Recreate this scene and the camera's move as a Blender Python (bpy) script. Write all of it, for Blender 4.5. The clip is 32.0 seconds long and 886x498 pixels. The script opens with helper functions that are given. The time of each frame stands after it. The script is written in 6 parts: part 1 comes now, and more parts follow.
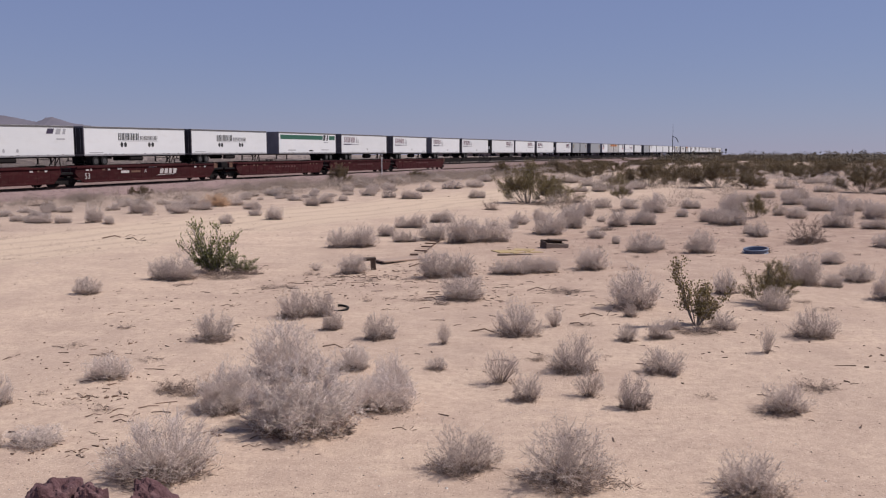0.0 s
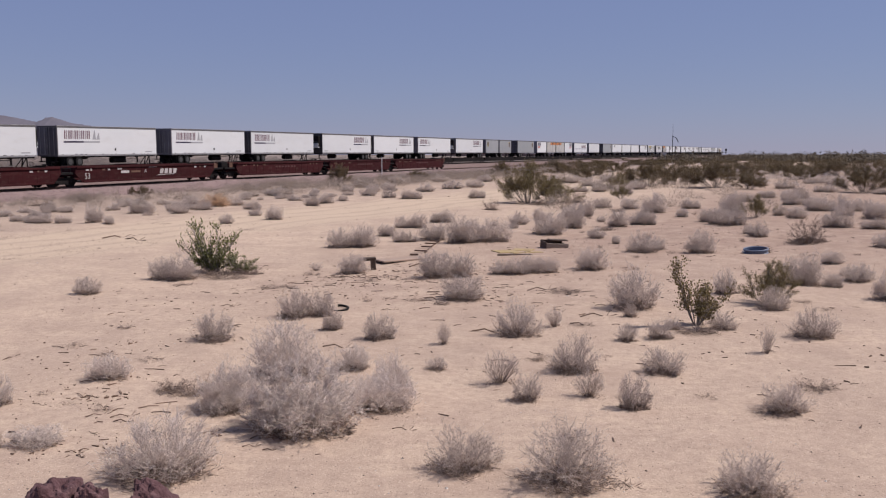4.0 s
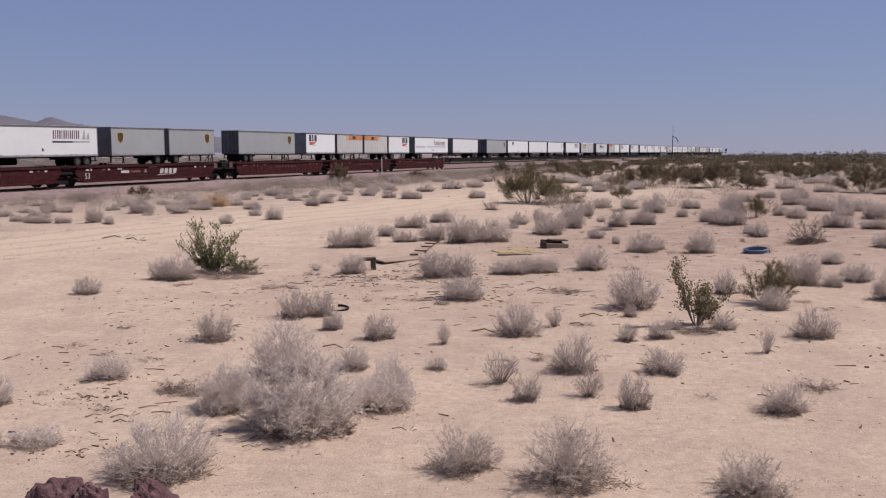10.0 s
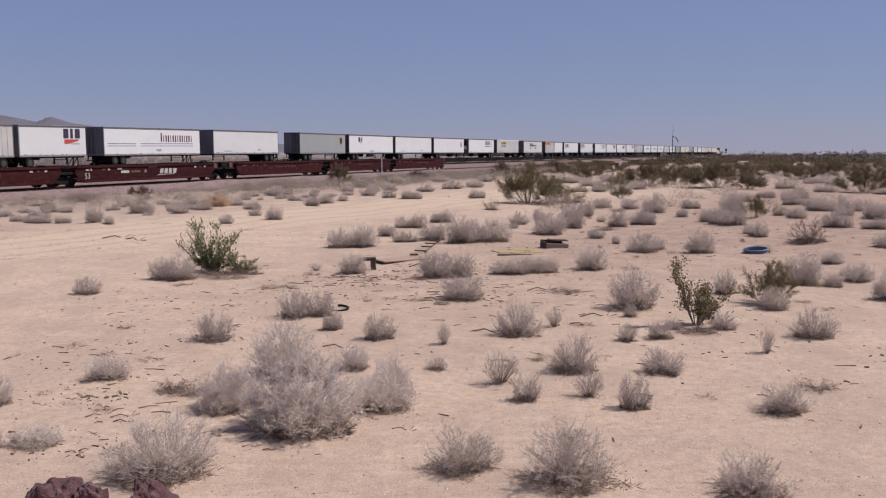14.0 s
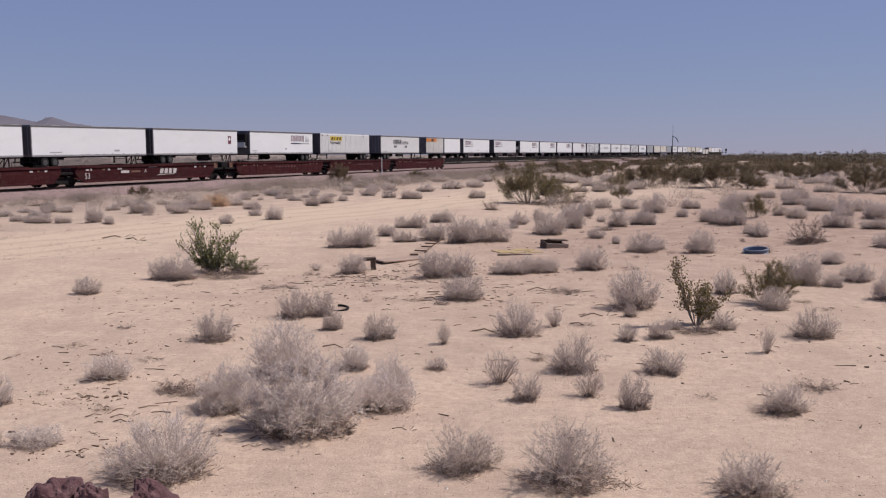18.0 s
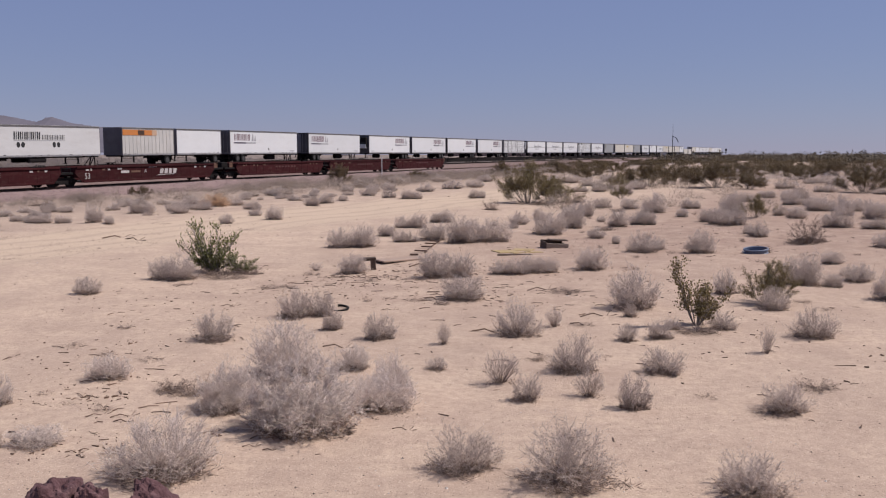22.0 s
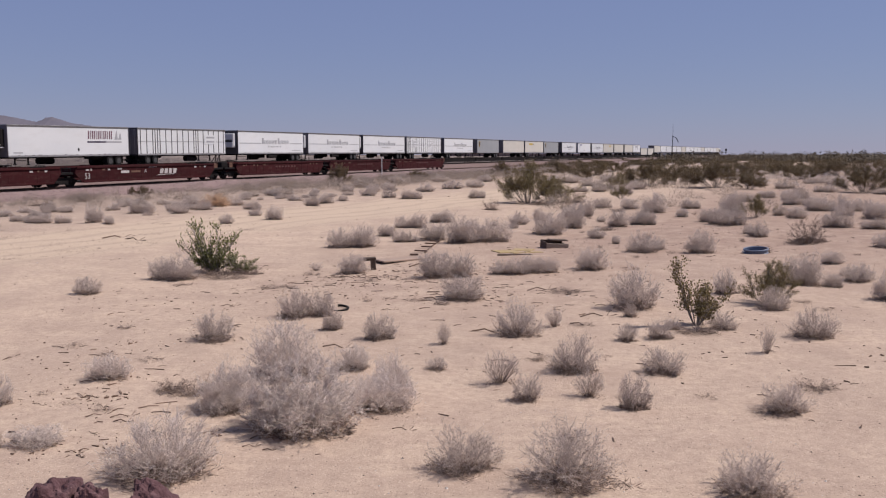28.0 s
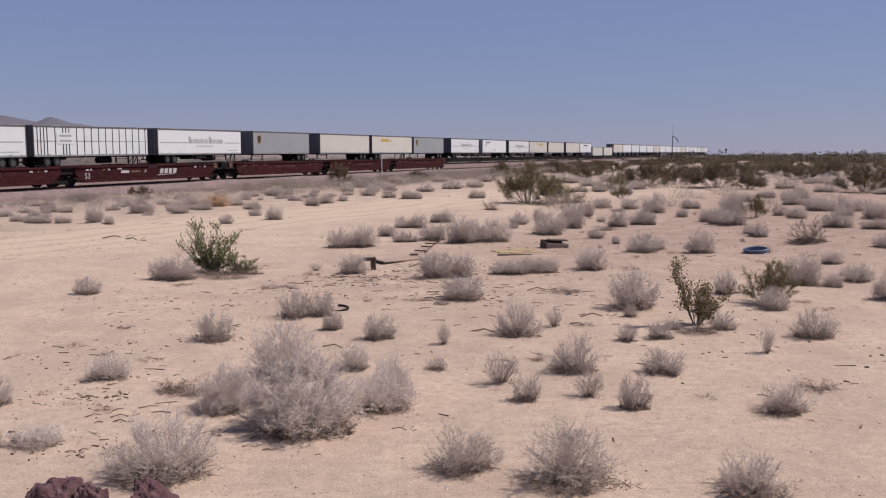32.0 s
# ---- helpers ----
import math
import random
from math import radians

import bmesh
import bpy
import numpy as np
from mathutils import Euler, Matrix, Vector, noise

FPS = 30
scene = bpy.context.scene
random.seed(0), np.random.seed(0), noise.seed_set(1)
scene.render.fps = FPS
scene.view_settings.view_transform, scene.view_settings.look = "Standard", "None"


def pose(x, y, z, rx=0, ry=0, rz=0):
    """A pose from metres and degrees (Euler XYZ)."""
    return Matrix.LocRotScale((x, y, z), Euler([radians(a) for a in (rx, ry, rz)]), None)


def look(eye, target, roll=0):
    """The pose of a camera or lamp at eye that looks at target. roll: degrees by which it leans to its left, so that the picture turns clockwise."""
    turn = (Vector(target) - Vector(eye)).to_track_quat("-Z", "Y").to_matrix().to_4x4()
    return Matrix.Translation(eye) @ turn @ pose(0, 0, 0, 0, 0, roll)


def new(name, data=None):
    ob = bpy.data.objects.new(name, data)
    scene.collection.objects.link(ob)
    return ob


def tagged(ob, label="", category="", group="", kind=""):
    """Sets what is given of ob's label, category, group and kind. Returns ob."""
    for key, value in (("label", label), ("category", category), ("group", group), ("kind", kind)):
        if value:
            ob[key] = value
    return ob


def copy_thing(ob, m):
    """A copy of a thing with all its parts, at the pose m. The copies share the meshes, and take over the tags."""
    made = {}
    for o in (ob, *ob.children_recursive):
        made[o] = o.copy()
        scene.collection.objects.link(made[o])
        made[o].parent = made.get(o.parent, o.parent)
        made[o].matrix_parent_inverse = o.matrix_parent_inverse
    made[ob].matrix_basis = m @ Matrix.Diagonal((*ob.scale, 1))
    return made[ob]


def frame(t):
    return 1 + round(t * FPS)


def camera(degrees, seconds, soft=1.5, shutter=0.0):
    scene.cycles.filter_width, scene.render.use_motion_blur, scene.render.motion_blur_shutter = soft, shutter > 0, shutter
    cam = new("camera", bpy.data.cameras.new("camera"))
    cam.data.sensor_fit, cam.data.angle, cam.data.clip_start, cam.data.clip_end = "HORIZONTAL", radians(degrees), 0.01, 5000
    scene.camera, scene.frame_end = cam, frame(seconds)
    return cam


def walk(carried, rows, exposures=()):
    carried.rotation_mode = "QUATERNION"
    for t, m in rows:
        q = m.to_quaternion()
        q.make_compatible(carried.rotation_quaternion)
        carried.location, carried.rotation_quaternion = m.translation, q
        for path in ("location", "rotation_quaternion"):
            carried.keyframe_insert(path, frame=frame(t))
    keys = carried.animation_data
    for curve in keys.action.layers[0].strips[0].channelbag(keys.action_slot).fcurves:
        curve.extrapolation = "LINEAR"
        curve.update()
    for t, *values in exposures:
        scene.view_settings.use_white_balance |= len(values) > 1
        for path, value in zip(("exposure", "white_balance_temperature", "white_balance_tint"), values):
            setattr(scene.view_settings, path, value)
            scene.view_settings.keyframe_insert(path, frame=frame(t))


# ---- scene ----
# ---- camera: stands still on a low bank, 3.3 m above the flat ----
cam = camera(51.27, 32.0, soft=1.2)
walk(cam, [(0.0, pose(0, 0, 3.3, 83.99, 0, 0)), (32.0, pose(0, 0, 3.3, 83.99, 0, 0))],
     exposures=[(0.0, 0.0, 6500, 14), (32.0, 0.0, 6500, 14)])

# ---- daylight: clear desert sky, high sun ----
SUN_UP, SUN_TURN = 53.0, 83.0
world = bpy.data.worlds.new("desert_sky")
scene.world = world
world.use_nodes = True
sky = world.node_tree.nodes.new("ShaderNodeTexSky")
sky.sky_type, sky.sun_disc = "NISHITA", False
sky.sun_elevation, sky.sun_rotation = radians(SUN_UP), radians(SUN_TURN)
sky.altitude, sky.air_density, sky.dust_density, sky.ozone_density = 0, 1.0, 0.0, 1.0
world.node_tree.nodes["Background"].inputs[1].default_value = 0.055
veil = world.node_tree.nodes.new("ShaderNodeMix")
veil.data_type = "RGBA"      # dry lavender haze through the whole sky
veil.inputs[0].default_value, veil.inputs[7].default_value = 0.62, (3.75, 4.7, 9.3, 1)
world.node_tree.links.new(sky.outputs[0], veil.inputs[6])
# the haze lies low: it thins out towards the zenith
aim = world.node_tree.nodes.new("ShaderNodeTexCoord")
split = world.node_tree.nodes.new("ShaderNodeSeparateXYZ")
thin_out = world.node_tree.nodes.new("ShaderNodeMapRange")
thin_out.inputs["From Min"].default_value, thin_out.inputs["From Max"].default_value = 0.38, 1.0
thin_out.inputs["To Min"].default_value, thin_out.inputs["To Max"].default_value = 0.62, 0.1
world.node_tree.links.new(aim.outputs["Generated"], split.inputs[0])
world.node_tree.links.new(split.outputs["Z"], thin_out.inputs["Value"])
world.node_tree.links.new(thin_out.outputs["Result"], veil.inputs[0])
world.node_tree.links.new(veil.outputs[2], world.node_tree.nodes["Background"].inputs[0])
sun = new("sun", bpy.data.lights.new("sun", "SUN"))
sun.data.energy, sun.data.angle, sun.data.color = 4.95, radians(0.53), (1.0, 0.93, 0.85)
a, b = radians(SUN_UP), radians(SUN_TURN)
sun.matrix_basis = look((0, 0, 60), (-math.sin(b) * math.cos(a), -math.cos(b) * math.cos(a), 60 - math.sin(a)))


# ---- materials ----
def shader(name):
    m = bpy.data.materials.new(name)
    m.use_nodes = True
    t = m.node_tree
    return m, t, t.nodes["Principled BSDF"]


def add_node(t, kind, **values):
    n = t.nodes.new(kind)
    for key, value in values.items():
        n.inputs[key].default_value = value
    return n


def ramp(t, source, low, high, a, b):
    n = t.nodes.new("ShaderNodeMapRange")
    n.inputs["From Min"].default_value, n.inputs["From Max"].default_value = low, high
    n.inputs["To Min"].default_value, n.inputs["To Max"].default_value = a, b
    t.links.new(source, n.inputs["Value"])
    return n.outputs["Result"]


def blend(t, factor, one, two, way="MIX"):
    n = t.nodes.new("ShaderNodeMix")
    n.data_type, n.blend_type = "RGBA", way
    for socket, value in ((n.inputs[0], factor), (n.inputs[6], one), (n.inputs[7], two)):
        if isinstance(value, (int, float)):
            socket.default_value = value
        elif isinstance(value, tuple):
            socket.default_value = (*value, 1)
        else:
            t.links.new(value, socket)
    return n.outputs[2]


def grain(t, where, scale, detail=4.0, rough=0.6):
    n = add_node(t, "ShaderNodeTexNoise", Scale=scale, Detail=detail, Roughness=rough)
    t.links.new(where, n.inputs["Vector"])
    return n.outputs["Fac"]


def surface(name, one, two, scale=3.0, rough=0.7, metal=0.0, bump=0.0, fine=40.0, dirt=None, dirt_amount=0.4, vary=0.0, stretch=None, gloss=0.5):
    """Two tones mixed by coarse noise, fine grain, an optional stain colour, relief and variation from object to object."""
    m, t, p = shader(name)
    where = t.nodes.new("ShaderNodeTexCoord").outputs["Object"]
    if stretch:
        mapping = add_node(t, "ShaderNodeMapping", Scale=stretch)
        t.links.new(where, mapping.inputs["Vector"])
        where = mapping.outputs[0]
    big, small = grain(t, where, scale), grain(t, where, fine)
    col = blend(t, ramp(t, big, 0.35, 0.65, 0, 1), one, two)
    col = blend(t, ramp(t, small, 0.3, 0.7, 0.0, 0.35), col, tuple(c * 0.6 for c in one))
    if dirt:
        spots = grain(t, where, scale * 2.3, 6.0, 0.7)
        col = blend(t, ramp(t, spots, 0.5, 0.75, 0, dirt_amount), col, dirt)
    if vary:
        info = t.nodes.new("ShaderNodeObjectInfo")
        dark = ramp(t, info.outputs["Random"], 0, 1, 1 - vary, 1 + vary)
        mul = t.nodes.new("ShaderNodeVectorMath")
        mul.operation = "SCALE"
        t.links.new(col, mul.inputs[0])
        t.links.new(dark, mul.inputs["Scale"])
        col = mul.outputs[0]
    t.links.new(col, p.inputs["Base Color"])
    t.links.new(ramp(t, small, 0.2, 0.8, rough - 0.08, min(1, rough + 0.1)), p.inputs["Roughness"])
    p.inputs["Metallic"].default_value = metal
    p.inputs["Specular IOR Level"].default_value = gloss
    if bump:
        bm_node = add_node(t, "ShaderNodeBump", Strength=bump, Distance=0.02)
        t.links.new(small, bm_node.inputs["Height"])
        t.links.new(bm_node.outputs[0], p.inputs["Normal"])
    return m


def sand_material():
    m, t, p = shader("sand")
    where = t.nodes.new("ShaderNodeTexCoord").outputs["Object"]
    wide, mid, fine = grain(t, where, 0.09), grain(t, where, 0.9, 6.0, 0.65), grain(t, where, 26.0, 6.0, 0.7)
    col = blend(t, ramp(t, wide, 0.35, 0.65, 0, 1), (0.568, 0.44, 0.34), (0.475, 0.37, 0.289))
    col = blend(t, ramp(t, mid, 0.42, 0.64, 0, 0.6), col, (0.372, 0.275, 0.221))
    patch = grain(t, where, 0.42, 6.0, 0.65)
    col = blend(t, ramp(t, patch, 0.46, 0.62, 0, 0.72), col, (0.345, 0.257, 0.209))
    speck = grain(t, where, 6.0, 8.0, 0.8)
    col = blend(t, ramp(t, speck, 0.42, 0.64, 0, 0.75), col, (0.285, 0.208, 0.168))
    col = blend(t, ramp(t, fine, 0.3, 0.72, 0, 0.4), col, (0.575, 0.456, 0.363))
    # coarse grit between the shrubs
    dots = add_node(t, "ShaderNodeTexVoronoi", Scale=13.0, Randomness=1.0)
    t.links.new(where, dots.inputs["Vector"])
    size = ramp(t, dots.outputs["Distance"], 0.07, 0.16, 1, 0)
    gate = ramp(t, mid, 0.5, 0.66, 0, 0.7)
    both = t.nodes.new("ShaderNodeMath")
    both.operation = "MULTIPLY"
    t.links.new(size, both.inputs[0])
    t.links.new(gate, both.inputs[1])
    col = blend(t, both.outputs[0], col, (0.186, 0.142, 0.119))
    # fine grit: dark and pale grains of about a centimetre
    grit = add_node(t, "ShaderNodeTexVoronoi", Scale=42.0, Randomness=1.0)
    t.links.new(where, grit.inputs["Vector"])
    tone = t.nodes.new("ShaderNodeSeparateColor")
    t.links.new(grit.outputs["Color"], tone.inputs[0])
    for channel, low, high, shade in (("Red", 0.72, 0.95, (0.20, 0.145, 0.118)), ("Green", 0.8, 0.97, (0.70, 0.575, 0.475))):
        grains = t.nodes.new("ShaderNodeMath")
        grains.operation = "MULTIPLY"
        t.links.new(ramp(t, tone.outputs[channel], low, high, 0, 0.6), grains.inputs[0])
        t.links.new(ramp(t, grit.outputs["Distance"], 0.25, 0.5, 1, 0), grains.inputs[1])
        col = blend(t, grains.outputs[0], col, shade)
    # sandy lane: distance from its centre line, which runs beside the railway
    turn = add_node(t, "ShaderNodeVectorMath")
    turn.operation = "DOT_PRODUCT"
    turn.inputs[1].default_value = (-0.89, 0.452, 0)
    t.links.new(where, turn.inputs[0])
    wobble = t.nodes.new("ShaderNodeMath")
    wobble.operation = "ADD"
    t.links.new(turn.outputs["Value"], wobble.inputs[0])
    t.links.new(ramp(t, grain(t, where, 0.07, 2.0), 0.35, 0.65, -0.7, 0.7), wobble.inputs[1])
    off = t.nodes.new("ShaderNodeMath")
    off.operation = "SUBTRACT"
    t.links.new(wobble.outputs[0], off.inputs[0])
    off.inputs[1].default_value = 27.8
    far = t.nodes.new("ShaderNodeMath")
    far.operation = "ABSOLUTE"
    t.links.new(off.outputs[0], far.inputs[0])
    lane = ramp(t, far.outputs[0], 3.0, 5.4, 0.75, 0)
    col = blend(t, lane, col, (0.507, 0.4, 0.305))
    ruts = t.nodes.new("ShaderNodeMath")
    ruts.operation = "PINGPONG"
    ruts.inputs[1].default_value = 0.95
    t.links.new(wobble.outputs[0], ruts.inputs[0])
    rut = ramp(t, ruts.outputs[0], 0.55, 0.9, 0, 0.5)
    rut_on = t.nodes.new("ShaderNodeMath")
    rut_on.operation = "MULTIPLY"
    t.links.new(rut, rut_on.inputs[0])
    t.links.new(lane, rut_on.inputs[1])
    col = blend(t, rut_on.outputs[0], col, (0.321, 0.249, 0.208))
    # rougher, redder ground among the shrubs away from the lane
    parts = t.nodes.new("ShaderNodeSeparateXYZ")
    t.links.new(where, parts.inputs[0])
    rough_on = t.nodes.new("ShaderNodeMath")
    rough_on.operation = "MULTIPLY"
    t.links.new(ramp(t, wobble.outputs[0], 19, 10, 0, 0.95), rough_on.inputs[0])
    t.links.new(ramp(t, parts.outputs["Y"], 16, 34, 0.15, 1), rough_on.inputs[1])
    rough_at = t.nodes.new("ShaderNodeMath")
    rough_at.operation = "MULTIPLY"
    t.links.new(rough_on.outputs[0], rough_at.inputs[0])
    t.links.new(ramp(t, grain(t, where, 1.1, 8.0, 0.8), 0.34, 0.56, 0.1, 1), rough_at.inputs[1])
    col = blend(t, rough_at.outputs[0], col, (0.292, 0.206, 0.168))
    # gravelly strip at the foot of the railway bank
    foot = t.nodes.new("ShaderNodeVectorMath")
    foot.operation = "DOT_PRODUCT"
    foot.inputs[1].default_value = (-0.9247, 0.3808, 0)
    t.links.new(where, foot.inputs[0])
    near_bank = t.nodes.new("ShaderNodeMath")
    near_bank.operation = "ADD"
    t.links.new(foot.outputs["Value"], near_bank.inputs[0])
    t.links.new(ramp(t, grain(t, where, 0.22, 6.0, 0.7), 0.3, 0.7, -7, 7), near_bank.inputs[1])
    strip = ramp(t, near_bank.outputs[0], 29, 44, 0, 0.85)
    col = blend(t, strip, col, (0.287, 0.222, 0.188))
    # darker desert pavement beyond the line
    col = blend(t, ramp(t, foot.outputs["Value"], 76, 83, 0, 0.85), col, (0.215, 0.178, 0.16))
    t.links.new(col, p.inputs["Base Color"])
    p.inputs["Roughness"].default_value = 0.95
    p.inputs["Specular IOR Level"].default_value = 0.15
    low = add_node(t, "ShaderNodeBump", Strength=0.45, Distance=0.1)
    t.links.new(mid, low.inputs["Height"])
    high = add_node(t, "ShaderNodeBump", Strength=0.5, Distance=0.03)
    t.links.new(fine, high.inputs["Height"])
    t.links.new(low.outputs[0], high.inputs["Normal"])
    t.links.new(high.outputs[0], p.inputs["Normal"])
    return m


def leaf_material(name, one, two, thin=0.0):
    """Leaves and twigs: each piece takes its own tone, each plant a little of its own; thin: the share of light that comes through."""
    m, t, p = shader(name)
    geo = t.nodes.new("ShaderNodeNewGeometry")
    col = blend(t, geo.outputs["Random Per Island"], one, two)
    info = t.nodes.new("ShaderNodeObjectInfo")
    col = blend(t, ramp(t, info.outputs["Random"], 0, 1, 0, 0.25), col, tuple(c * 0.7 for c in two))
    t.links.new(col, p.inputs["Base Color"])
    p.inputs["Roughness"].default_value = 0.6
    p.inputs["Specular IOR Level"].default_value = 0.25
    if thin:
        glow = t.nodes.new("ShaderNodeBsdfTranslucent")
        t.links.new(col, glow.inputs["Color"])
        mix = t.nodes.new("ShaderNodeMixShader")
        mix.inputs[0].default_value = thin
        t.links.new(p.outputs[0], mix.inputs[1])
        t.links.new(glow.outputs[0], mix.inputs[2])
        t.links.new(mix.outputs[0], t.nodes["Material Output"].inputs["Surface"])
    return m


SAND = sand_material()
BALLAST = surface("ballast", (0.254, 0.176, 0.168), (0.186, 0.129, 0.126), 2.2, 0.95, bump=0.9, fine=9.0, dirt=(0.38, 0.31, 0.266))
# ballast of the far bank, darker than that of the near one
DARK_BALLAST = surface("darker_ballast", (0.186, 0.125, 0.115), (0.127, 0.086, 0.08), 2.2, 0.95, bump=0.9, fine=9.0, dirt=(0.254, 0.185, 0.168))
STONE_BITS = leaf_material("ballast_stones", (0.321, 0.224, 0.208), (0.127, 0.084, 0.078))
STEEL = surface("rail_steel", (0.11, 0.065, 0.053), (0.072, 0.043, 0.037), 4, 0.7, 0.1)
TIE = surface("tie_wood", (0.169, 0.129, 0.115), (0.11, 0.082, 0.073), 6, 0.9, bump=0.5, vary=0.25)
RED_PAINT = surface("red_car_paint", (0.047, 0.0095, 0.0115), (0.031, 0.0066, 0.0080), 0.9, 0.85, dirt=(0.063, 0.031, 0.028), dirt_amount=0.75, vary=0.12, stretch=(0.6, 1, 1.5), gloss=0.12)
DARK_IRON = surface("dark_iron", (0.011, 0.01, 0.011), (0.019, 0.016, 0.016), 5, 0.88, 0.0, dirt=(0.03, 0.023, 0.02), gloss=0.12)
SPINE_PAINT = surface("spine_car_paint", (0.0093, 0.0077, 0.0080), (0.015, 0.012, 0.012), 2, 0.9, dirt=(0.025, 0.02, 0.018), gloss=0.12)
RUBBER = surface("tyre_rubber", (0.01, 0.01, 0.011), (0.019, 0.018, 0.018), 6, 0.85, gloss=0.12)
RIM = surface("wheel_rim", (0.075, 0.073, 0.074), (0.04, 0.039, 0.04), 8, 0.6, 0.3)
WHITE = surface("white_side_sheet", (0.668, 0.684, 0.699), (0.625, 0.645, 0.664), 0.35, 0.42, dirt=(0.465, 0.447, 0.425), dirt_amount=0.3, vary=0.05, stretch=(0.6, 1, 1.6))
WORN = surface("worn_white_sheet", (0.591, 0.598, 0.602), (0.532, 0.537, 0.54), 0.4, 0.5, dirt=(0.38, 0.361, 0.336), dirt_amount=0.4, vary=0.04, stretch=(0.6, 1, 1.6))
CREAM = surface("cream_side_sheet", (0.558, 0.533, 0.478), (0.507, 0.486, 0.443), 0.4, 0.5, dirt=(0.38, 0.344, 0.301), dirt_amount=0.3, vary=0.06, stretch=(0.6, 1, 1.6))
GREY = surface("grey_side_sheet", (0.30, 0.315, 0.33), (0.27, 0.285, 0.30), 0.4, 0.45, dirt=(0.237, 0.232, 0.23), dirt_amount=0.3, vary=0.06)
RIBBED = surface("ribbed_panel", (0.524, 0.516, 0.496), (0.456, 0.447, 0.434), 0.5, 0.5, dirt=(0.338, 0.31, 0.274), vary=0.05)
# trailer ends face away from the sun; that shade is put into both greys
SHADED_END_PALE = surface("shaded_pale_trailer_end", (0.254, 0.249, 0.274), (0.194, 0.189, 0.212), 0.6, 0.55, dirt=(0.101, 0.0946, 0.0974), vary=0.3, gloss=0.2)
SHADED_END = surface("shaded_trailer_end", (0.139, 0.133, 0.146), (0.0972, 0.0929, 0.104), 0.6, 0.55, dirt=(0.0845, 0.077, 0.075), vary=0.55, gloss=0.12)
ALU = surface("aluminium_rail", (0.355, 0.353, 0.363), (0.279, 0.275, 0.283), 1.5, 0.5, 0.5)
RAIL_DARK = surface("dark_rail", (0.101, 0.0989, 0.102), (0.144, 0.138, 0.142), 1.5, 0.6, 0.2)
PLUM = surface("plum_film", (0.135, 0.065, 0.0885), (0.161, 0.077, 0.102), 2, 0.5)
NAVY = surface("navy_film", (0.034, 0.026, 0.053), (0.046, 0.03, 0.062), 2, 0.5)
MAROON = surface("maroon_film", (0.144, 0.026, 0.053), (0.11, 0.026, 0.044), 2, 0.5)
BLACK = surface("black_film", (0.017, 0.017, 0.018), (0.025, 0.026, 0.027), 2, 0.5)
GREEN = surface("green_film", (0.018, 0.092, 0.06), (0.025, 0.11, 0.072), 2, 0.5)
ORANGE = surface("orange_film", (0.524, 0.189, 0.044), (0.465, 0.172, 0.053), 1, 0.5)
PALE_ORANGE = surface("pale_orange_film", (0.52, 0.35, 0.24), (0.48, 0.33, 0.23), 1, 0.5)
SCARLET = surface("scarlet_film", (0.507, 0.077, 0.044), (0.422, 0.069, 0.044), 2, 0.5)
YELLOW = surface("yellow_film", (0.524, 0.413, 0.027), (0.465, 0.361, 0.035), 2, 0.5)
GOLD = surface("gold_film", (0.465, 0.327, 0.044), (0.406, 0.292, 0.053), 2, 0.5)
BROWN = surface("brown_film", (0.051, 0.026, 0.013), (0.068, 0.034, 0.018), 2, 0.5)
BLUE_LINE = surface("blue_grey_film", (0.186, 0.189, 0.301), (0.228, 0.224, 0.336), 2, 0.5)
PALE_GREY = surface("pale_grey_film", (0.355, 0.361, 0.381), (0.304, 0.31, 0.327), 2, 0.5)
STENCIL = surface("white_stencil", (0.507, 0.482, 0.478), (0.355, 0.335, 0.327), 9, 0.7)
FADED = surface("faded_stencil", (0.0845, 0.03, 0.027), (0.059, 0.019, 0.018), 9, 0.8)
OCHRE = surface("ochre_stencil", (0.144, 0.073, 0.044), (0.101, 0.052, 0.035), 9, 0.7)
TWIG = leaf_material("dry_twigs", (0.715, 0.622, 0.57), (0.515, 0.443, 0.403), 0.48)
BLEACHED = leaf_material("bleached_twigs", (0.88, 0.79, 0.733), (0.64, 0.563, 0.518), 0.5)
# dark twigs: old wood, with the shade under crowns put into the colour
TWIG_DARK = leaf_material("old_shaded_twigs", (0.36, 0.272, 0.23), (0.17, 0.125, 0.103), 0.25)
STRAW = leaf_material("straw", (0.78, 0.60, 0.45), (0.62, 0.47, 0.345), 0.55)
BARK = surface("bark", (0.22, 0.189, 0.168), (0.287, 0.249, 0.226), 9, 0.9)
LEAF_GREEN = leaf_material("green_leaves", (0.255, 0.258, 0.1), (0.108, 0.116, 0.045), 0.35)
LEAF_OLIVE = leaf_material("olive_leaves", (0.279, 0.224, 0.102), (0.139, 0.107, 0.049), 0.3)
LEAF_FAR = leaf_material("far_scrub", (0.196, 0.145, 0.082), (0.122, 0.09, 0.052), 0.35)
CARPET = leaf_material("scrub_carpet", (0.114, 0.084, 0.051), (0.072, 0.053, 0.034), 0.3)
BANK_SCRUB = leaf_material("bank_scrub", (0.473, 0.396, 0.336), (0.287, 0.237, 0.199), 0.3)
GREY_SCRUB = leaf_material("grey_scrub", (0.254, 0.215, 0.199), (0.228, 0.194, 0.177), 0.2)
WOOD_GREY = surface("weathered_wood", (0.125, 0.085, 0.064), (0.06, 0.04, 0.031), 7, 0.9, bump=0.5, vary=0.3, stretch=(0.3, 3, 3))
STICK = leaf_material("sticks", (0.20, 0.125, 0.09), (0.085, 0.052, 0.038))
